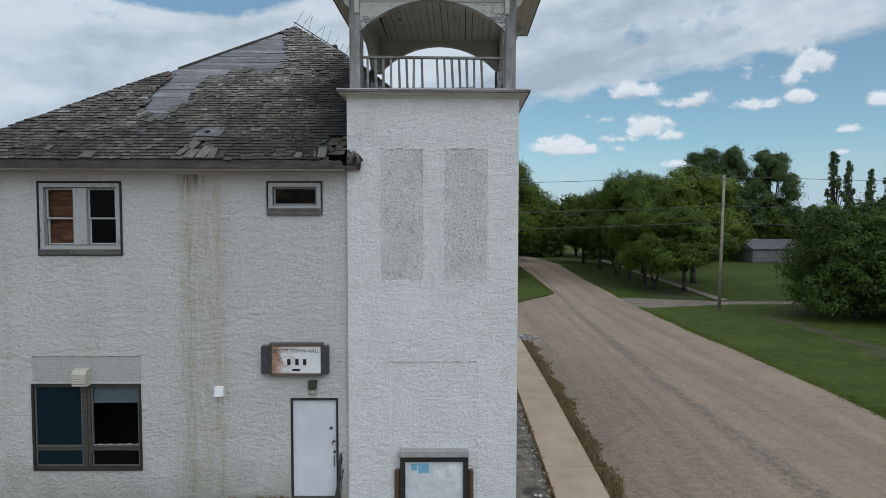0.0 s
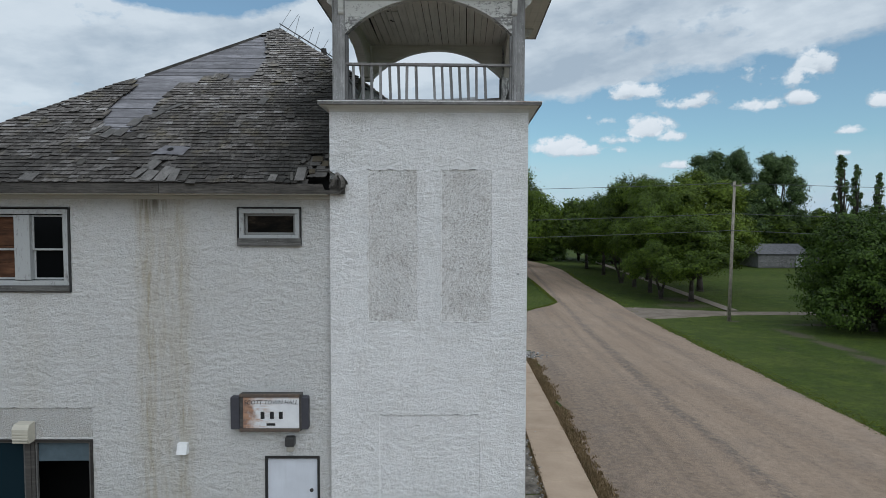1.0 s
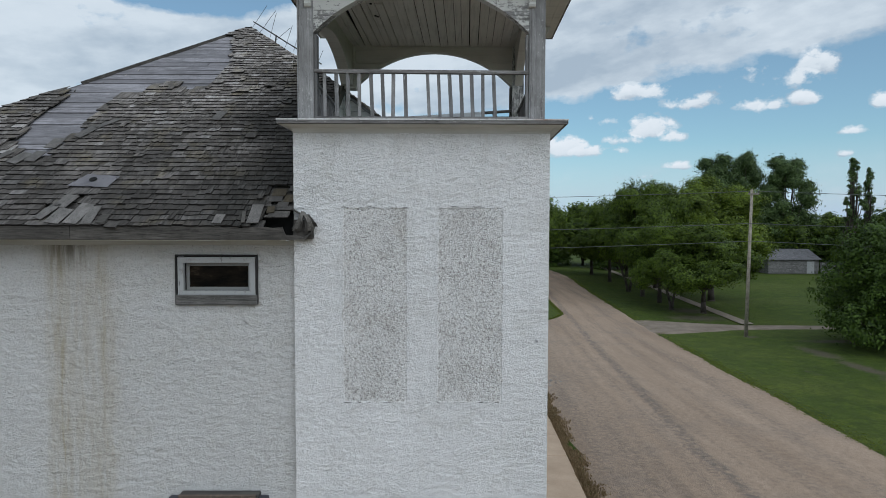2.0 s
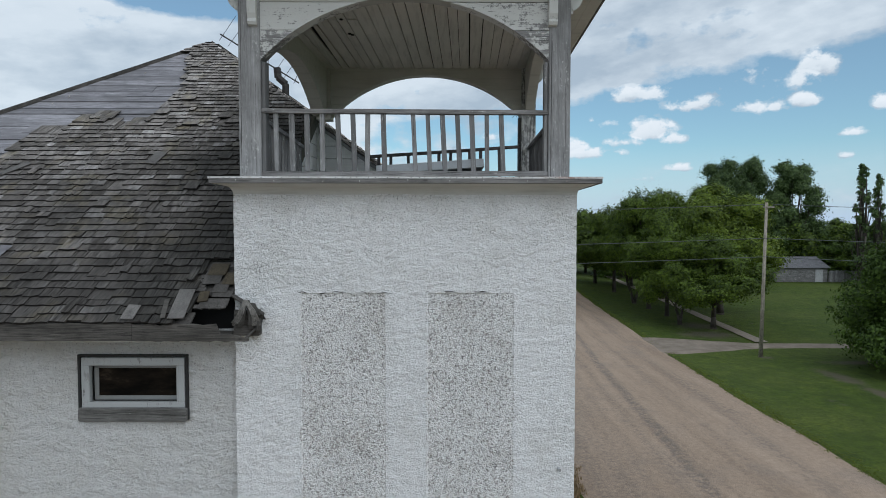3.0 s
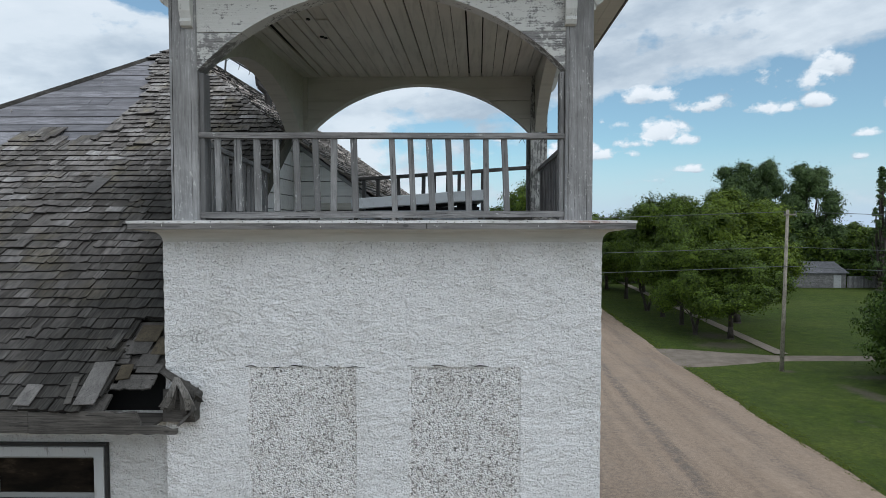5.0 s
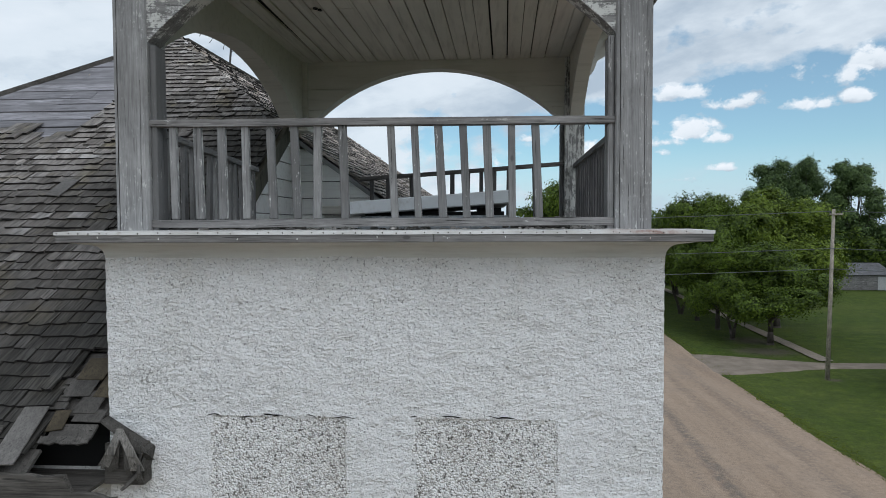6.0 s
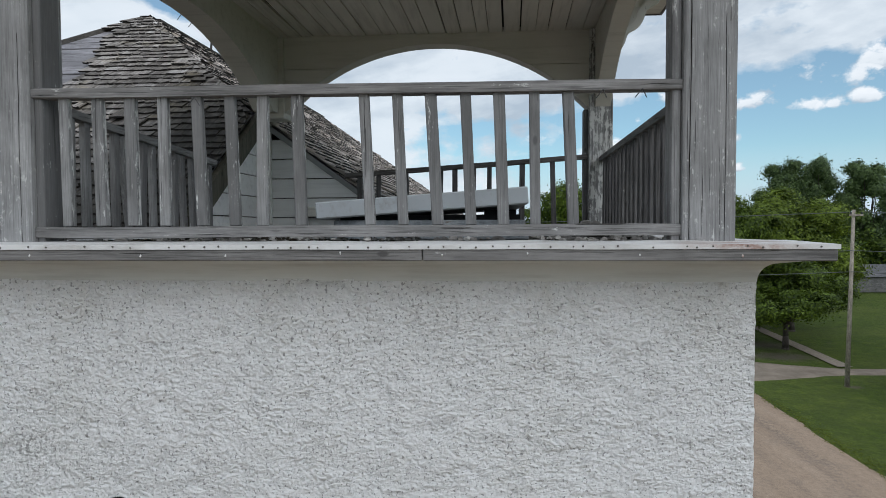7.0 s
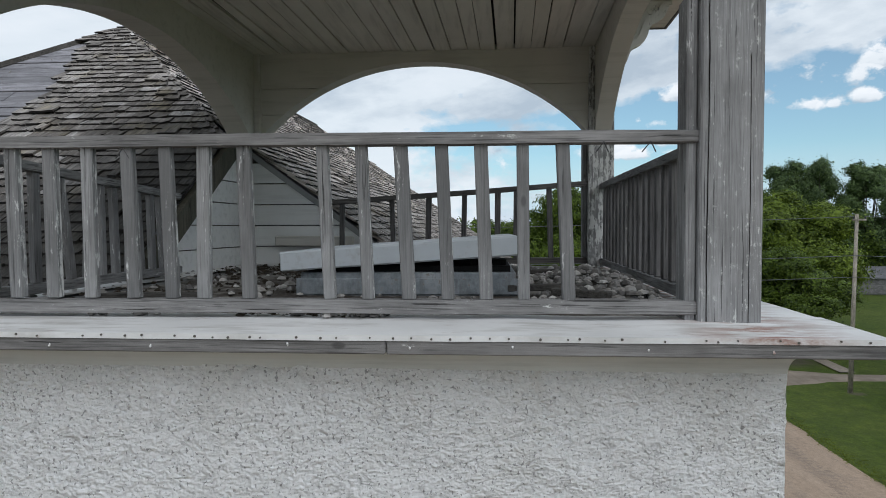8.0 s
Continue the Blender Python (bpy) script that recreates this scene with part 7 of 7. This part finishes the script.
lamp = thing("wall_lamp", (-3.14, MAIN_Y, 2.53), "small dark wall lamp above the door", "lamp")
part("housing", boxes((-3.24, -3.07, MAIN_Y - 0.13, MAIN_Y + 0.01, 2.50, 2.67), bevel=0.012), STEEL, lamp)
part("lens", boxes((-3.22, -3.09, MAIN_Y - 0.10, MAIN_Y + 0.005, 2.39, 2.498), bevel=0.015), plain("frosted lamp glass", (0.35, 0.34, 0.30), 0.3), lamp, "frosted glass lens")

hood = thing("vent_hood", (-7.96, MAIN_Y, 2.7), "old beige plastic vent hood over the window", "vent")
bm = bmesh.new()
prof = [(0.0, 2.94), (0.14, 2.92), (0.20, 2.84), (0.20, 2.66), (0.17, 2.58), (0.0, 2.58)]
l = [bm.verts.new((-8.13, MAIN_Y - d, z)) for d, z in prof]
r = [bm.verts.new((-7.84, MAIN_Y - d, z)) for d, z in prof]
for i in range(len(prof) - 1):
    bm.faces.new((l[i], l[i + 1], r[i + 1], r[i]))
bm.faces.new(l)
bm.faces.new(r[::-1])
part("shell", bm, PLASTIC, hood)
for k in range(4):
    part("louvre", boxes((-8.12, -7.85, MAIN_Y - 0.212, MAIN_Y - 0.196, 2.60 + k * 0.05, 2.625 + k * 0.05), bevel=0.003), PLASTIC, hood)
vent = bmesh.new()
prof = [(0.0, 2.55), (0.09, 2.54), (0.14, 2.36), (0.0, 2.34)]
l = [vent.verts.new((-5.21, MAIN_Y - d, z)) for d, z in prof]
r = [vent.verts.new((-5.03, MAIN_Y - d, z)) for d, z in prof]
for i in range(3):
    vent.faces.new((l[i], l[i + 1], r[i + 1], r[i]))
vent.faces.new(l)
vent.faces.new(r[::-1])
vent.faces.new((l[0], r[0], r[3], l[3]))
solo("wall_vent", vent, plain("white plastic", (0.74, 0.75, 0.75), 0.5, 0.06), "small white dryer vent hood on the stucco", "vent")

board = thing("notice_board", (-0.6, TOWER_Y, 0.2), "dark wooden notice board with pale papers on the tower wall", "notice board")
part("header", boxes((-1.31, 0.13, TOWER_Y - 0.15, TOWER_Y + 0.02, 1.09, 1.23), bevel=0.01), plain("grey header board", (0.34, 0.335, 0.33), 0.8), board, "grey header board")
part("frame", ring((-1.31, 0.13, -0.25, 1.085), 0.11, TOWER_Y - 0.10, TOWER_Y + 0.02, 0.008), BROWNF, board)
for x0, x1 in ((-1.43, -1.315), (0.135, 0.24)):
    part("wing", boxes((x0, x1, TOWER_Y - 0.07, TOWER_Y + 0.02, -0.3, 0.80), bevel=0.03), plain("brown stained wood", (0.10, 0.06, 0.04)), board, "rounded brown side board")
part("backing", boxes((-1.20, 0.02, TOWER_Y - 0.055, TOWER_Y - 0.02, -0.14, 0.975)), BACKB, board)
part("notice", boxes((-0.93, -0.70, TOWER_Y - 0.06, TOWER_Y - 0.057, 0.72, 0.93)), BLUEP, board, "blue printed notice")
part("notice", boxes((-1.08, -0.95, TOWER_Y - 0.06, TOWER_Y - 0.057, 0.78, 0.92)), BLUEP, board)
part("notice", boxes((-0.62, -0.35, TOWER_Y - 0.06, TOWER_Y - 0.057, 0.60, 0.86)), PAPER, board, "white sheet")
part("notice", boxes((-0.28, -0.05, TOWER_Y - 0.06, TOWER_Y - 0.057, 0.55, 0.88)), PAPER, board)
bm = bmesh.new()
rod(bm, (0.99, TOWER_Y - 0.05, 5.67), (0.99, TOWER_Y + 0.02, 5.67), 0.018, n=10)
solo("insulator", bm, TRIM, "white porcelain insulator on the tower wall", "insulator")
bundle = thing("iron_rods", (-2.58, MAIN_Y - 0.1, 0.08), "leaning bundle of black iron rods beside the door", "rods")
rr = random.Random(9)
for i in range(7):
    bm = bmesh.new()
    rod(bm, (-2.62 + rr.uniform(-0.1, 0.12), 13.05 + rr.uniform(-0.1, 0.05), 0.08), (-2.56 + rr.uniform(-0.05, 0.05), MAIN_Y - 0.02, 0.7 + rr.uniform(0, 0.45)), 0.011, n=6)
    part("rod", bm, STEEL, bundle)


# ---- trees ----
def tree_mesh(seed, height, radius, trunk_h, leaves, leaf, clumps, shape="round", stems=1, clump=0.55):
    """Trunk with limbs, and a crown of small leaf sprays over a few uneven lobes; both round the origin."""
    rr = random.Random(seed)
    crown_h = height - trunk_h
    lobes = []
    if shape == "round":
        lobes.append((Vector((0, 0, trunk_h + crown_h * 0.46)), radius * 0.68, crown_h * 0.42))
        for i in range(9):
            a = math.tau * (i + rr.uniform(-0.3, 0.3)) / 5.0
            high = rr.uniform(0.18, 0.42) if i < 5 else rr.uniform(0.5, 0.78)
            out = radius * (rr.uniform(0.5, 0.68) if i < 5 else rr.uniform(0.2, 0.45))
            lobes.append((Vector((math.cos(a) * out, math.sin(a) * out, trunk_h + crown_h * high)), radius * rr.uniform(0.36, 0.48), crown_h * rr.uniform(0.18, 0.26)))
    elif shape == "spire":                 # steep upright branches close to the stem
        for i in range(44):
            q = ((i + 0.5) / 44) ** 0.9
            a = i * 2.4 + rr.uniform(-0.7, 0.7)
            out = radius * (1.0 - q) ** 0.5 * rr.uniform(0.15, 1.15)
            r = radius * rr.uniform(0.13, 0.24) * (1.15 - 0.75 * q)
            lobes.append((Vector((math.cos(a) * out, math.sin(a) * out, trunk_h + crown_h * (0.03 + 0.90 * q) + rr.uniform(-0.3, 0.3))), r, r * rr.uniform(2.5, 5.5)))
    elif shape == "tall":
        for i in range(32):
            q = (i + 0.5) / 32
            a = i * 2.4 + rr.uniform(-0.4, 0.4)
            out = radius * (0.30 + 0.55 * math.sin(math.pi * min(q + 0.10, 1.0))) * rr.uniform(0.5, 1.2)
            r = radius * rr.uniform(0.18, 0.34) * (1.25 - 0.5 * q)
            lobes.append((Vector((math.cos(a) * out, math.sin(a) * out, trunk_h + crown_h * (0.08 + 0.84 * q))), r, r * rr.uniform(1.0, 1.5)))
    else:                                  # bushy to the ground
        for i in range(34):
            q = (i % 6) / 6 - 0.14 + rr.uniform(0, 0.12)
            a = i * 2.4 + rr.uniform(-0.5, 0.5)
            out = radius * (0.74 - 0.50 * max(q, 0.0)) * rr.uniform(0.75, 1.15)
            lobes.append((Vector((math.cos(a) * out, math.sin(a) * out, trunk_h + crown_h * (0.16 + 0.72 * q))), radius * rr.uniform(0.30, 0.45), crown_h * rr.uniform(0.13, 0.20)))
    tb = bmesh.new()
    r0 = 0.019 * height / math.sqrt(stems)
    forks = []
    for k in range(stems):
        a = math.tau * k / stems + 0.5
        lean = Vector((math.cos(a), math.sin(a), 0)) * (0.42 * trunk_h * (stems > 1)) + Vector((rr.uniform(-0.2, 0.2), rr.uniform(-0.2, 0.2), 0))
        knee = Vector((lean.x * 0.4, lean.y * 0.4, trunk_h * 0.5))
        fork = Vector((lean.x, lean.y, trunk_h))
        rod(tb, (lean.x * 0.1, lean.y * 0.1, -0.2), (lean.x * 0.1, lean.y * 0.1, 0.12), r0 * 1.7, r0 * 1.25, 9)
        rod(tb, (lean.x * 0.1, lean.y * 0.1, 0.10), knee, r0 * 1.25, r0 * 0.98, 9)
        rod(tb, knee, fork, r0, r0 * 0.85, 9)
        forks.append(fork)
    for i, (c, r, h) in enumerate(lobes):
        fork = forks[i % stems]
        mid = fork.lerp(c, 0.5) + Vector((rr.uniform(-0.2, 0.2), rr.uniform(-0.2, 0.2), 0.25))
        rod(tb, fork * 0.97, mid, r0 * 0.5, r0 * 0.30, 6)
        rod(tb, mid, c, r0 * 0.30, r0 * 0.10, 5)
        for _ in range(2):
            tip = c + Vector((rr.uniform(-0.6, 0.6) * r, rr.uniform(-0.6, 0.6) * r, rr.uniform(0.0, 0.7) * h))
            rod(tb, c, tip, r0 * 0.12, r0 * 0.04, 4)
    sprays = []
    while len(sprays) < clumps:
        c, r, h = lobes[rr.randrange(len(lobes))]
        d = Vector((rr.gauss(0, 1), rr.gauss(0, 1), rr.gauss(0.15, 1))).normalized()
        wave = 0.86 + 0.34 * noise.noise(d * 1.9 + Vector((seed, c.z, 0)))
        far = (0.35 + 0.65 * rr.random() ** 0.45) * wave
        p = c + Vector((d.x * r, d.y * r, d.z * h)) * far
        if p.z < trunk_h * 0.8 - 0.25 + 0.4 * noise.noise((p.x * 0.8, p.y * 0.8, seed)):
            continue
        if any(((p.x - o.x) / q) ** 2 + ((p.y - o.y) / q) ** 2 + ((p.z - o.z) / w) ** 2 < 0.30 for o, q, w in lobes if o is not c) and rr.random() < 0.6:
            continue
        sprays.append((p, d, clump * rr.uniform(0.6, 1.35)))
    verts, faces = [], []
    for i in range(leaves):
        c, d, r = sprays[i % clumps]
        g = Vector((rr.gauss(0, 0.5), rr.gauss(0, 0.5), rr.gauss(0, 0.30)))
        p = c + g * r
        p.z -= 0.22 * r * (g.x * g.x + g.y * g.y)            # the sprays droop at their rims
        s = leaf * rr.uniform(0.6, 1.3)
        out = d * 0.95 + g * 0.8 + Vector((rr.gauss(0, 0.38), rr.gauss(0, 0.38), rr.gauss(0.30, 0.38)))
        out.normalize()
        ux = out.orthogonal().normalized()
        vx = out.cross(ux)
        a = rr.uniform(0, math.tau)
        ux, vx = ux * math.cos(a) + vx * math.sin(a), vx * math.cos(a) - ux * math.sin(a)
        b = len(verts)
        verts += [tuple(p - ux * s), tuple(p - vx * s * 0.5 - ux * s * 0.1), tuple(p + ux * s), tuple(p + vx * s * 0.5 + ux * s * 0.1)]
        faces.append((b, b + 1, b + 2, b + 3))
    me = bpy.data.meshes.new("crown")
    me.from_pydata(verts, [], faces)
    return tb, me


def make_tree(name, label, mesh_args, leaf_material, at, scale=(1, 1, 1)):
    tb, me = tree_mesh(*mesh_args)
    t = thing(name, at, label, "tree", "street trees")
    t.scale = scale
    part("trunk", tb, BARK, t, local=True, smooth=True)
    me.materials.append(leaf_material)
    cr = new("crown", me)
    cr.parent = t
    return t


def plant(proto, x, y, s, sz, rz):
    m = Matrix.LocRotScale((x, y, gz(y) - 0.03), Euler((0, 0, radians(rz))), (s / proto.scale[0], s / proto.scale[1], sz / proto.scale[2]))
    return copy_thing(proto, m)


LBL = "broad green street tree with full leafy crown"
TA = make_tree("street_tree", LBL, (1, 10.0, 4.4, 2.3, 42000, 0.105, 520, "round", 1, 0.62), LEAF_A, (24.3, 59.9, gz(60)), (1.12, 1.12, 0.90))
TB = make_tree("street_tree", "smaller street tree forking near the ground", (2, 10.0, 4.4, 2.0, 40000, 0.105, 480, "round", 2, 0.60), LEAF_A, (22.2, 62.2, gz(63)), (0.96, 0.96, 0.92))
TC = make_tree("street_tree", LBL, (3, 10.0, 4.5, 2.6, 42000, 0.11, 520, "round", 1, 0.62), LEAF_A, (22.9, 67.2, gz(67)), (1.0, 1.0, 1.22))
TG = make_tree("street_tree", "tall broad street tree with a light green crown", (9, 13.5, 5.8, 2.6, 60000, 0.12, 800, "round", 1, 0.70), LEAF_D, (29.0, 68.5, gz(70)), (1.18, 1.18, 1.05))
for proto, x, y, s, sz, rz in ((TA, 22.9, 72.4, 1.1, 1.4, 70), (TB, 22.7, 76.9, 1.1, 1.32, 130), (TC, 23.7, 88.5, 1.2, 1.22, 210), (TG, 27.5, 81, 1.0, 1.05, 200), (TC, 35, 90, 1.2, 1.25, 80), (TG, 28.5, 96, 0.95, 0.9, 60),
                               (TA, 9.6, 77, 1.25, 1.58, 20), (TB, 5.5, 82, 1.3, 1.3, 160), (TC, 10.8, 90, 1.2, 1.3, 250)):
    plant(proto, x, y, s, sz, rz)
# farther trees of the same kind, with coarser sprays
FA = make_tree("street_tree", LBL, (11, 10.0, 4.4, 2.0, 9000, 0.25, 260, "round", 1, 0.8), LEAF_A, (24.5, 101.5, gz(101)), (1.3, 1.3, 1.2))
FB = make_tree("street_tree", LBL, (12, 10.0, 4.5, 1.6, 9000, 0.25, 260, "round", 2, 0.8), LEAF_A, (0.5, 92, gz(92)), (1.3, 1.3, 1.25))
for proto, x, y, s, sz, rz in ((FB, 12.4, 104, 1.2, 1.3, 45), (FA, -6, 100, 1.3, 1.2, 140), (FA, 14.0, 118, 1.4, 1.4, 200), (FB, 19.0, 124, 1.5, 1.35, 280), (FA, 23.5, 131, 1.5, 1.4, 75), (FB, 28, 122, 1.4, 1.3, 15), (FA, 34, 116, 1.4, 1.3, 100),
                               (FB, 42, 118, 1.4, 1.2, 190), (FA, 50, 122, 1.3, 1.2, 260), (FA, 69, 118, 1.3, 1.15, 350), (FB, 78, 122, 1.4, 1.15, 40), (FA, 88, 122, 1.5, 1.15, 90), (FB, 98, 126, 1.5, 1.2, 150), (FA, 60, 122, 1.3, 1.1, 310),
                               (FB, 74, 104, 1.1, 0.9, 20), (FA, 63.5, 113, 1.2, 1.0, 70), (FB, 70, 112, 1.2, 1.0, 140), (FA, 56, 117, 1.3, 1.15, 250), (FB, 81, 110, 1.3, 1.0, 10), (FA, 50.5, 108, 1.0, 0.85, 30), (FB, 68.5, 104, 0.9, 0.75, 200)):
    plant(proto, x, y, s, sz, rz)
TD = make_tree("tall_poplar", "tall dark cottonwood standing over the street trees", (5, 18.0, 4.2, 1.2, 56000, 0.18, 820, "tall", 1, 1.0), LEAF_B, (50.2, 114, gz(114)), (1.12, 1.12, 1.20))
for x, y, s, sz, rz in ((56.4, 115, 1.0, 1.24, 90), (63.3, 114, 1.15, 1.19, 200)):
    plant(TD, x, y, s, sz, rz)
TE = make_tree("spire_poplar", "slender dark spire-shaped poplar", (6, 19.0, 1.75, 1.2, 12000, 0.14, 420, "spire", 1, 0.30), LEAF_B, (65.9, 100, gz(100)), (1.15, 1.15, 1.06))
for x, y, s, sz, rz in ((69.2, 101, 0.8, 0.98, 60), (72.4, 100, 0.85, 0.90, 150), (77, 102, 1.0, 0.86, 220)):
    plant(TE, x, y, s, sz, rz)
TF = make_tree("dense_tree", "dense dark green tree with foliage to the ground", (7, 9.0, 4.8, 0.5, 62000, 0.10, 900, "bushy", 1, 0.58), LEAF_C, (30.4, 43.8, gz(43.8)), (1.08, 1.08, 1.13))
plant(TF, 38.0, 47, 1.15, 1.08, 120)
plant(TF, 36.5, 41, 1.1, 1.0, 220)
FF = make_tree("dense_tree", "dense dark green tree with foliage to the ground", (17, 9.0, 4.8, 0.5, 8000, 0.26, 260, "bushy", 1, 0.8), LEAF_C, (48.5, 113, gz(113)), (1.0, 1.0, 0.85))
for x, y, s, sz, rz in ((55, 114, 1.1, 0.95, 90), (61.5, 114, 1.1, 0.9, 160), (67.5, 110, 1.0, 0.85, 230), (73.5, 108, 1.1, 0.9, 300), (80, 107, 1.1, 0.8, 20), (88, 108, 1.2, 0.9, 70), (71, 96, 0.8, 0.65, 110), (40, 112, 1.0, 0.8, 150), (32, 112, 1.0, 0.75, 190), (16.5, 121, 0.8, 0.5, 30), (22, 122, 0.8, 0.5, 130)):
    plant(FF, x, y, s, sz, rz)

# far woods closing the horizon
rr = random.Random(77)
verts, faces = [], []
for i in range(26000):
    a = rr.uniform(-1.35, 1.5)
    d = rr.uniform(185, 260)
    x, y = math.sin(a) * d, math.cos(a) * d
    top = 8.0 + 4.0 * noise.noise((a * 14, 0, 0)) + 2.0 * noise.noise((a * 45, 3, 0))
    z = -1.4 + top * rr.random() ** 0.7
    s = rr.uniform(0.4, 1.0)
    t = rr.uniform(0, math.tau)
    b = len(verts)
    ux, uz = Vector((math.cos(t), math.sin(t), rr.uniform(-.4, .4))) * s, Vector((rr.uniform(-.5, .5), rr.uniform(-.5, .5), 0.8)) * s
    p = Vector((x, y, z))
    verts += [tuple(p - ux), tuple(p - uz), tuple(p + ux), tuple(p + uz)]
    faces.append((b, b + 1, b + 2, b + 3))
me = bpy.data.meshes.new("far_woods")
me.from_pydata(verts, [], faces)
me.materials.append(LEAF_B)
tagged(new("far_woods", me), "far line of dark green woods", "woods", "", "stuff")

# ---- pole and wires ----
PX, PY = 22.54, 48.55
pole = thing("utility_pole", (PX, PY, gz(PY)), "tall grey-brown wooden utility pole in the grass", "pole")
bm = bmesh.new()
rod(bm, (PX - 0.12, PY, gz(PY) - 0.2), (PX + 0.06, PY, 9.8), 0.14, 0.09, 12)
part("shaft", bm, POLEW, pole, smooth=True)
bm = boxes((PX - 0.25, PX + 0.55, PY - 0.16, PY - 0.06, 9.42, 9.52), bevel=0.01)
part("crossarm", bm, POLEW, pole)
for x in (PX - 0.18, PX + 0.48):
    bm = bmesh.new()
    rod(bm, (x, PY - 0.11, 9.52), (x, PY - 0.11, 9.66), 0.05, 0.03, 8)
    part("insulator", bm, SIDEM, pole)


def wire(a, b, sag, r=0.019):
    bm = bmesh.new()
    a, b = Vector(a), Vector(b)
    prev = a
    for i in range(1, 25):
        q = i / 24
        p = a.lerp(b, q) - Vector((0, 0, 4 * sag * q * (1 - q)))
        rod(bm, prev, p, r, n=4)
        prev = p
    solo("power_line", bm, WIRE, "thin overhead power line between poles", "wire", "power lines")


wire((-40, PY + 4, 9.3), (PX - 0.18, PY - 0.11, 9.66), 0.5)
wire((PX + 0.48, PY - 0.11, 9.66), (80, PY - 6, 9.6), 0.6)
wire((-40, PY + 4, 6.6), (PX, PY - 0.14, 7.3), 0.5)
wire((-40, PY + 4, 5.0), (PX, PY - 0.14, 6.0), 0.5)
wire((PX, PY - 0.14, 7.3), (80, PY - 6, 7.4), 0.6)
wire((PX, PY - 0.14, 6.0), (80, PY - 6, 5.6), 0.6)

# ---- shed and fence beyond the lawn ----
sz_ = gz(104)
shed = thing("shed", (57, 104, sz_), "low weathered grey-white shed with a patched roof", "shed")
for nm, a in (("wall", (52.5, 61, 103, 103.2, sz_, sz_ + 2.5)), ("wall", (52.5, 61, 109.8, 110, sz_, sz_ + 2.5)), ("wall", (52.5, 52.7, 103.2, 109.8, sz_, sz_ + 2.5)), ("wall", (60.8, 61, 103.2, 109.8, sz_, sz_ + 2.5))):
    part(nm, boxes(a), SHEDW, shed)
bm = bmesh.new()
q = [bm.verts.new(p) for p in ((52.2, 102.6, sz_ + 2.35), (61.3, 102.6, sz_ + 2.35), (61.3, 106.5, sz_ + 4.0), (52.2, 106.5, sz_ + 4.0), (52.2, 110.4, sz_ + 2.35), (61.3, 110.4, sz_ + 2.35))]
bm.faces.new(q[:4])
bm.faces.new((q[3], q[2], q[5], q[4]))
bm.faces.new((q[0], q[3], q[4]))
bm.faces.new((q[1], q[5], q[2]))
part("roof", bm, SHEDR, shed, "sagging grey roof")
part("door", boxes((59.0, 60.2, 102.94, 103.0, sz_ + 0.02, sz_ + 2.05)), TRIM, shed)
for k in range(9):
    part("plank", boxes((52.6, 58.9, 102.96, 103.0, sz_ + 0.05 + k * 0.25, sz_ + 0.285 + k * 0.25)), SHEDW, shed)
fence = thing("fence", (64, 103, sz_), "tall grey board fence beside the shed", "fence")
for i in range(22):
    part("board", boxes((61.2 + i * 0.28, 61.45 + i * 0.28, 103.0, 103.04, sz_, sz_ + 1.9 + random.uniform(-0.05, 0.05))), WOOD_Z, fence)
part("rail", boxes((61.2, 67.3, 103.045, 103.1, sz_ + 0.4, sz_ + 0.5), (61.2, 67.3, 103.045, 103.1, sz_ + 1.5, sz_ + 1.6)), WOOD_X, fence)

shed.location.x += 1.8
fence.location.x += 1.8

# bits of wire left hanging from the front rail
rr = random.Random(31)
for x in (0.69, -1.33, 0.52):
    bm = bmesh.new()
    for side in (-0.024, 0.024):
        rod(bm, (x, 13.248, 9.392), (x + side + rr.uniform(-0.01, 0.01), 13.243, 9.352), 0.0022, n=4)
    solo("wire_tie", bm, STEEL, "short twist of rusty wire hanging from the rail", "wire", "wire ties")

# rubble where the pavement stops
rr = random.Random(41)
verts, faces = [], []
for _ in range(420):
    x, y = 3.6 + rr.gauss(0, 0.8), 35.3 + rr.gauss(0, 0.7)
    h = 0.3 * math.exp(-((x - 3.4) / 0.8) ** 2 - ((y - 35.3) / 0.7) ** 2)
    pebble(rr, verts, faces, (x, y, gz(y) + 0.02 + h * rr.random()), rr.uniform(0.04, 0.13))
for _ in range(380):
    y = rr.uniform(14, 33)
    pebble(rr, verts, faces, (2.05 + 0.035 * (y - 14.7) + rr.gauss(0, 0.22), y, gz(y) + 0.05), rr.uniform(0.012, 0.05))
me = bpy.data.meshes.new("rubble")
me.from_pydata(verts, [], faces)
me.materials.append(STONE)
tagged(new("rubble", me), "broken grey rubble beside and beyond the pavement", "rubble", "", "stuff")
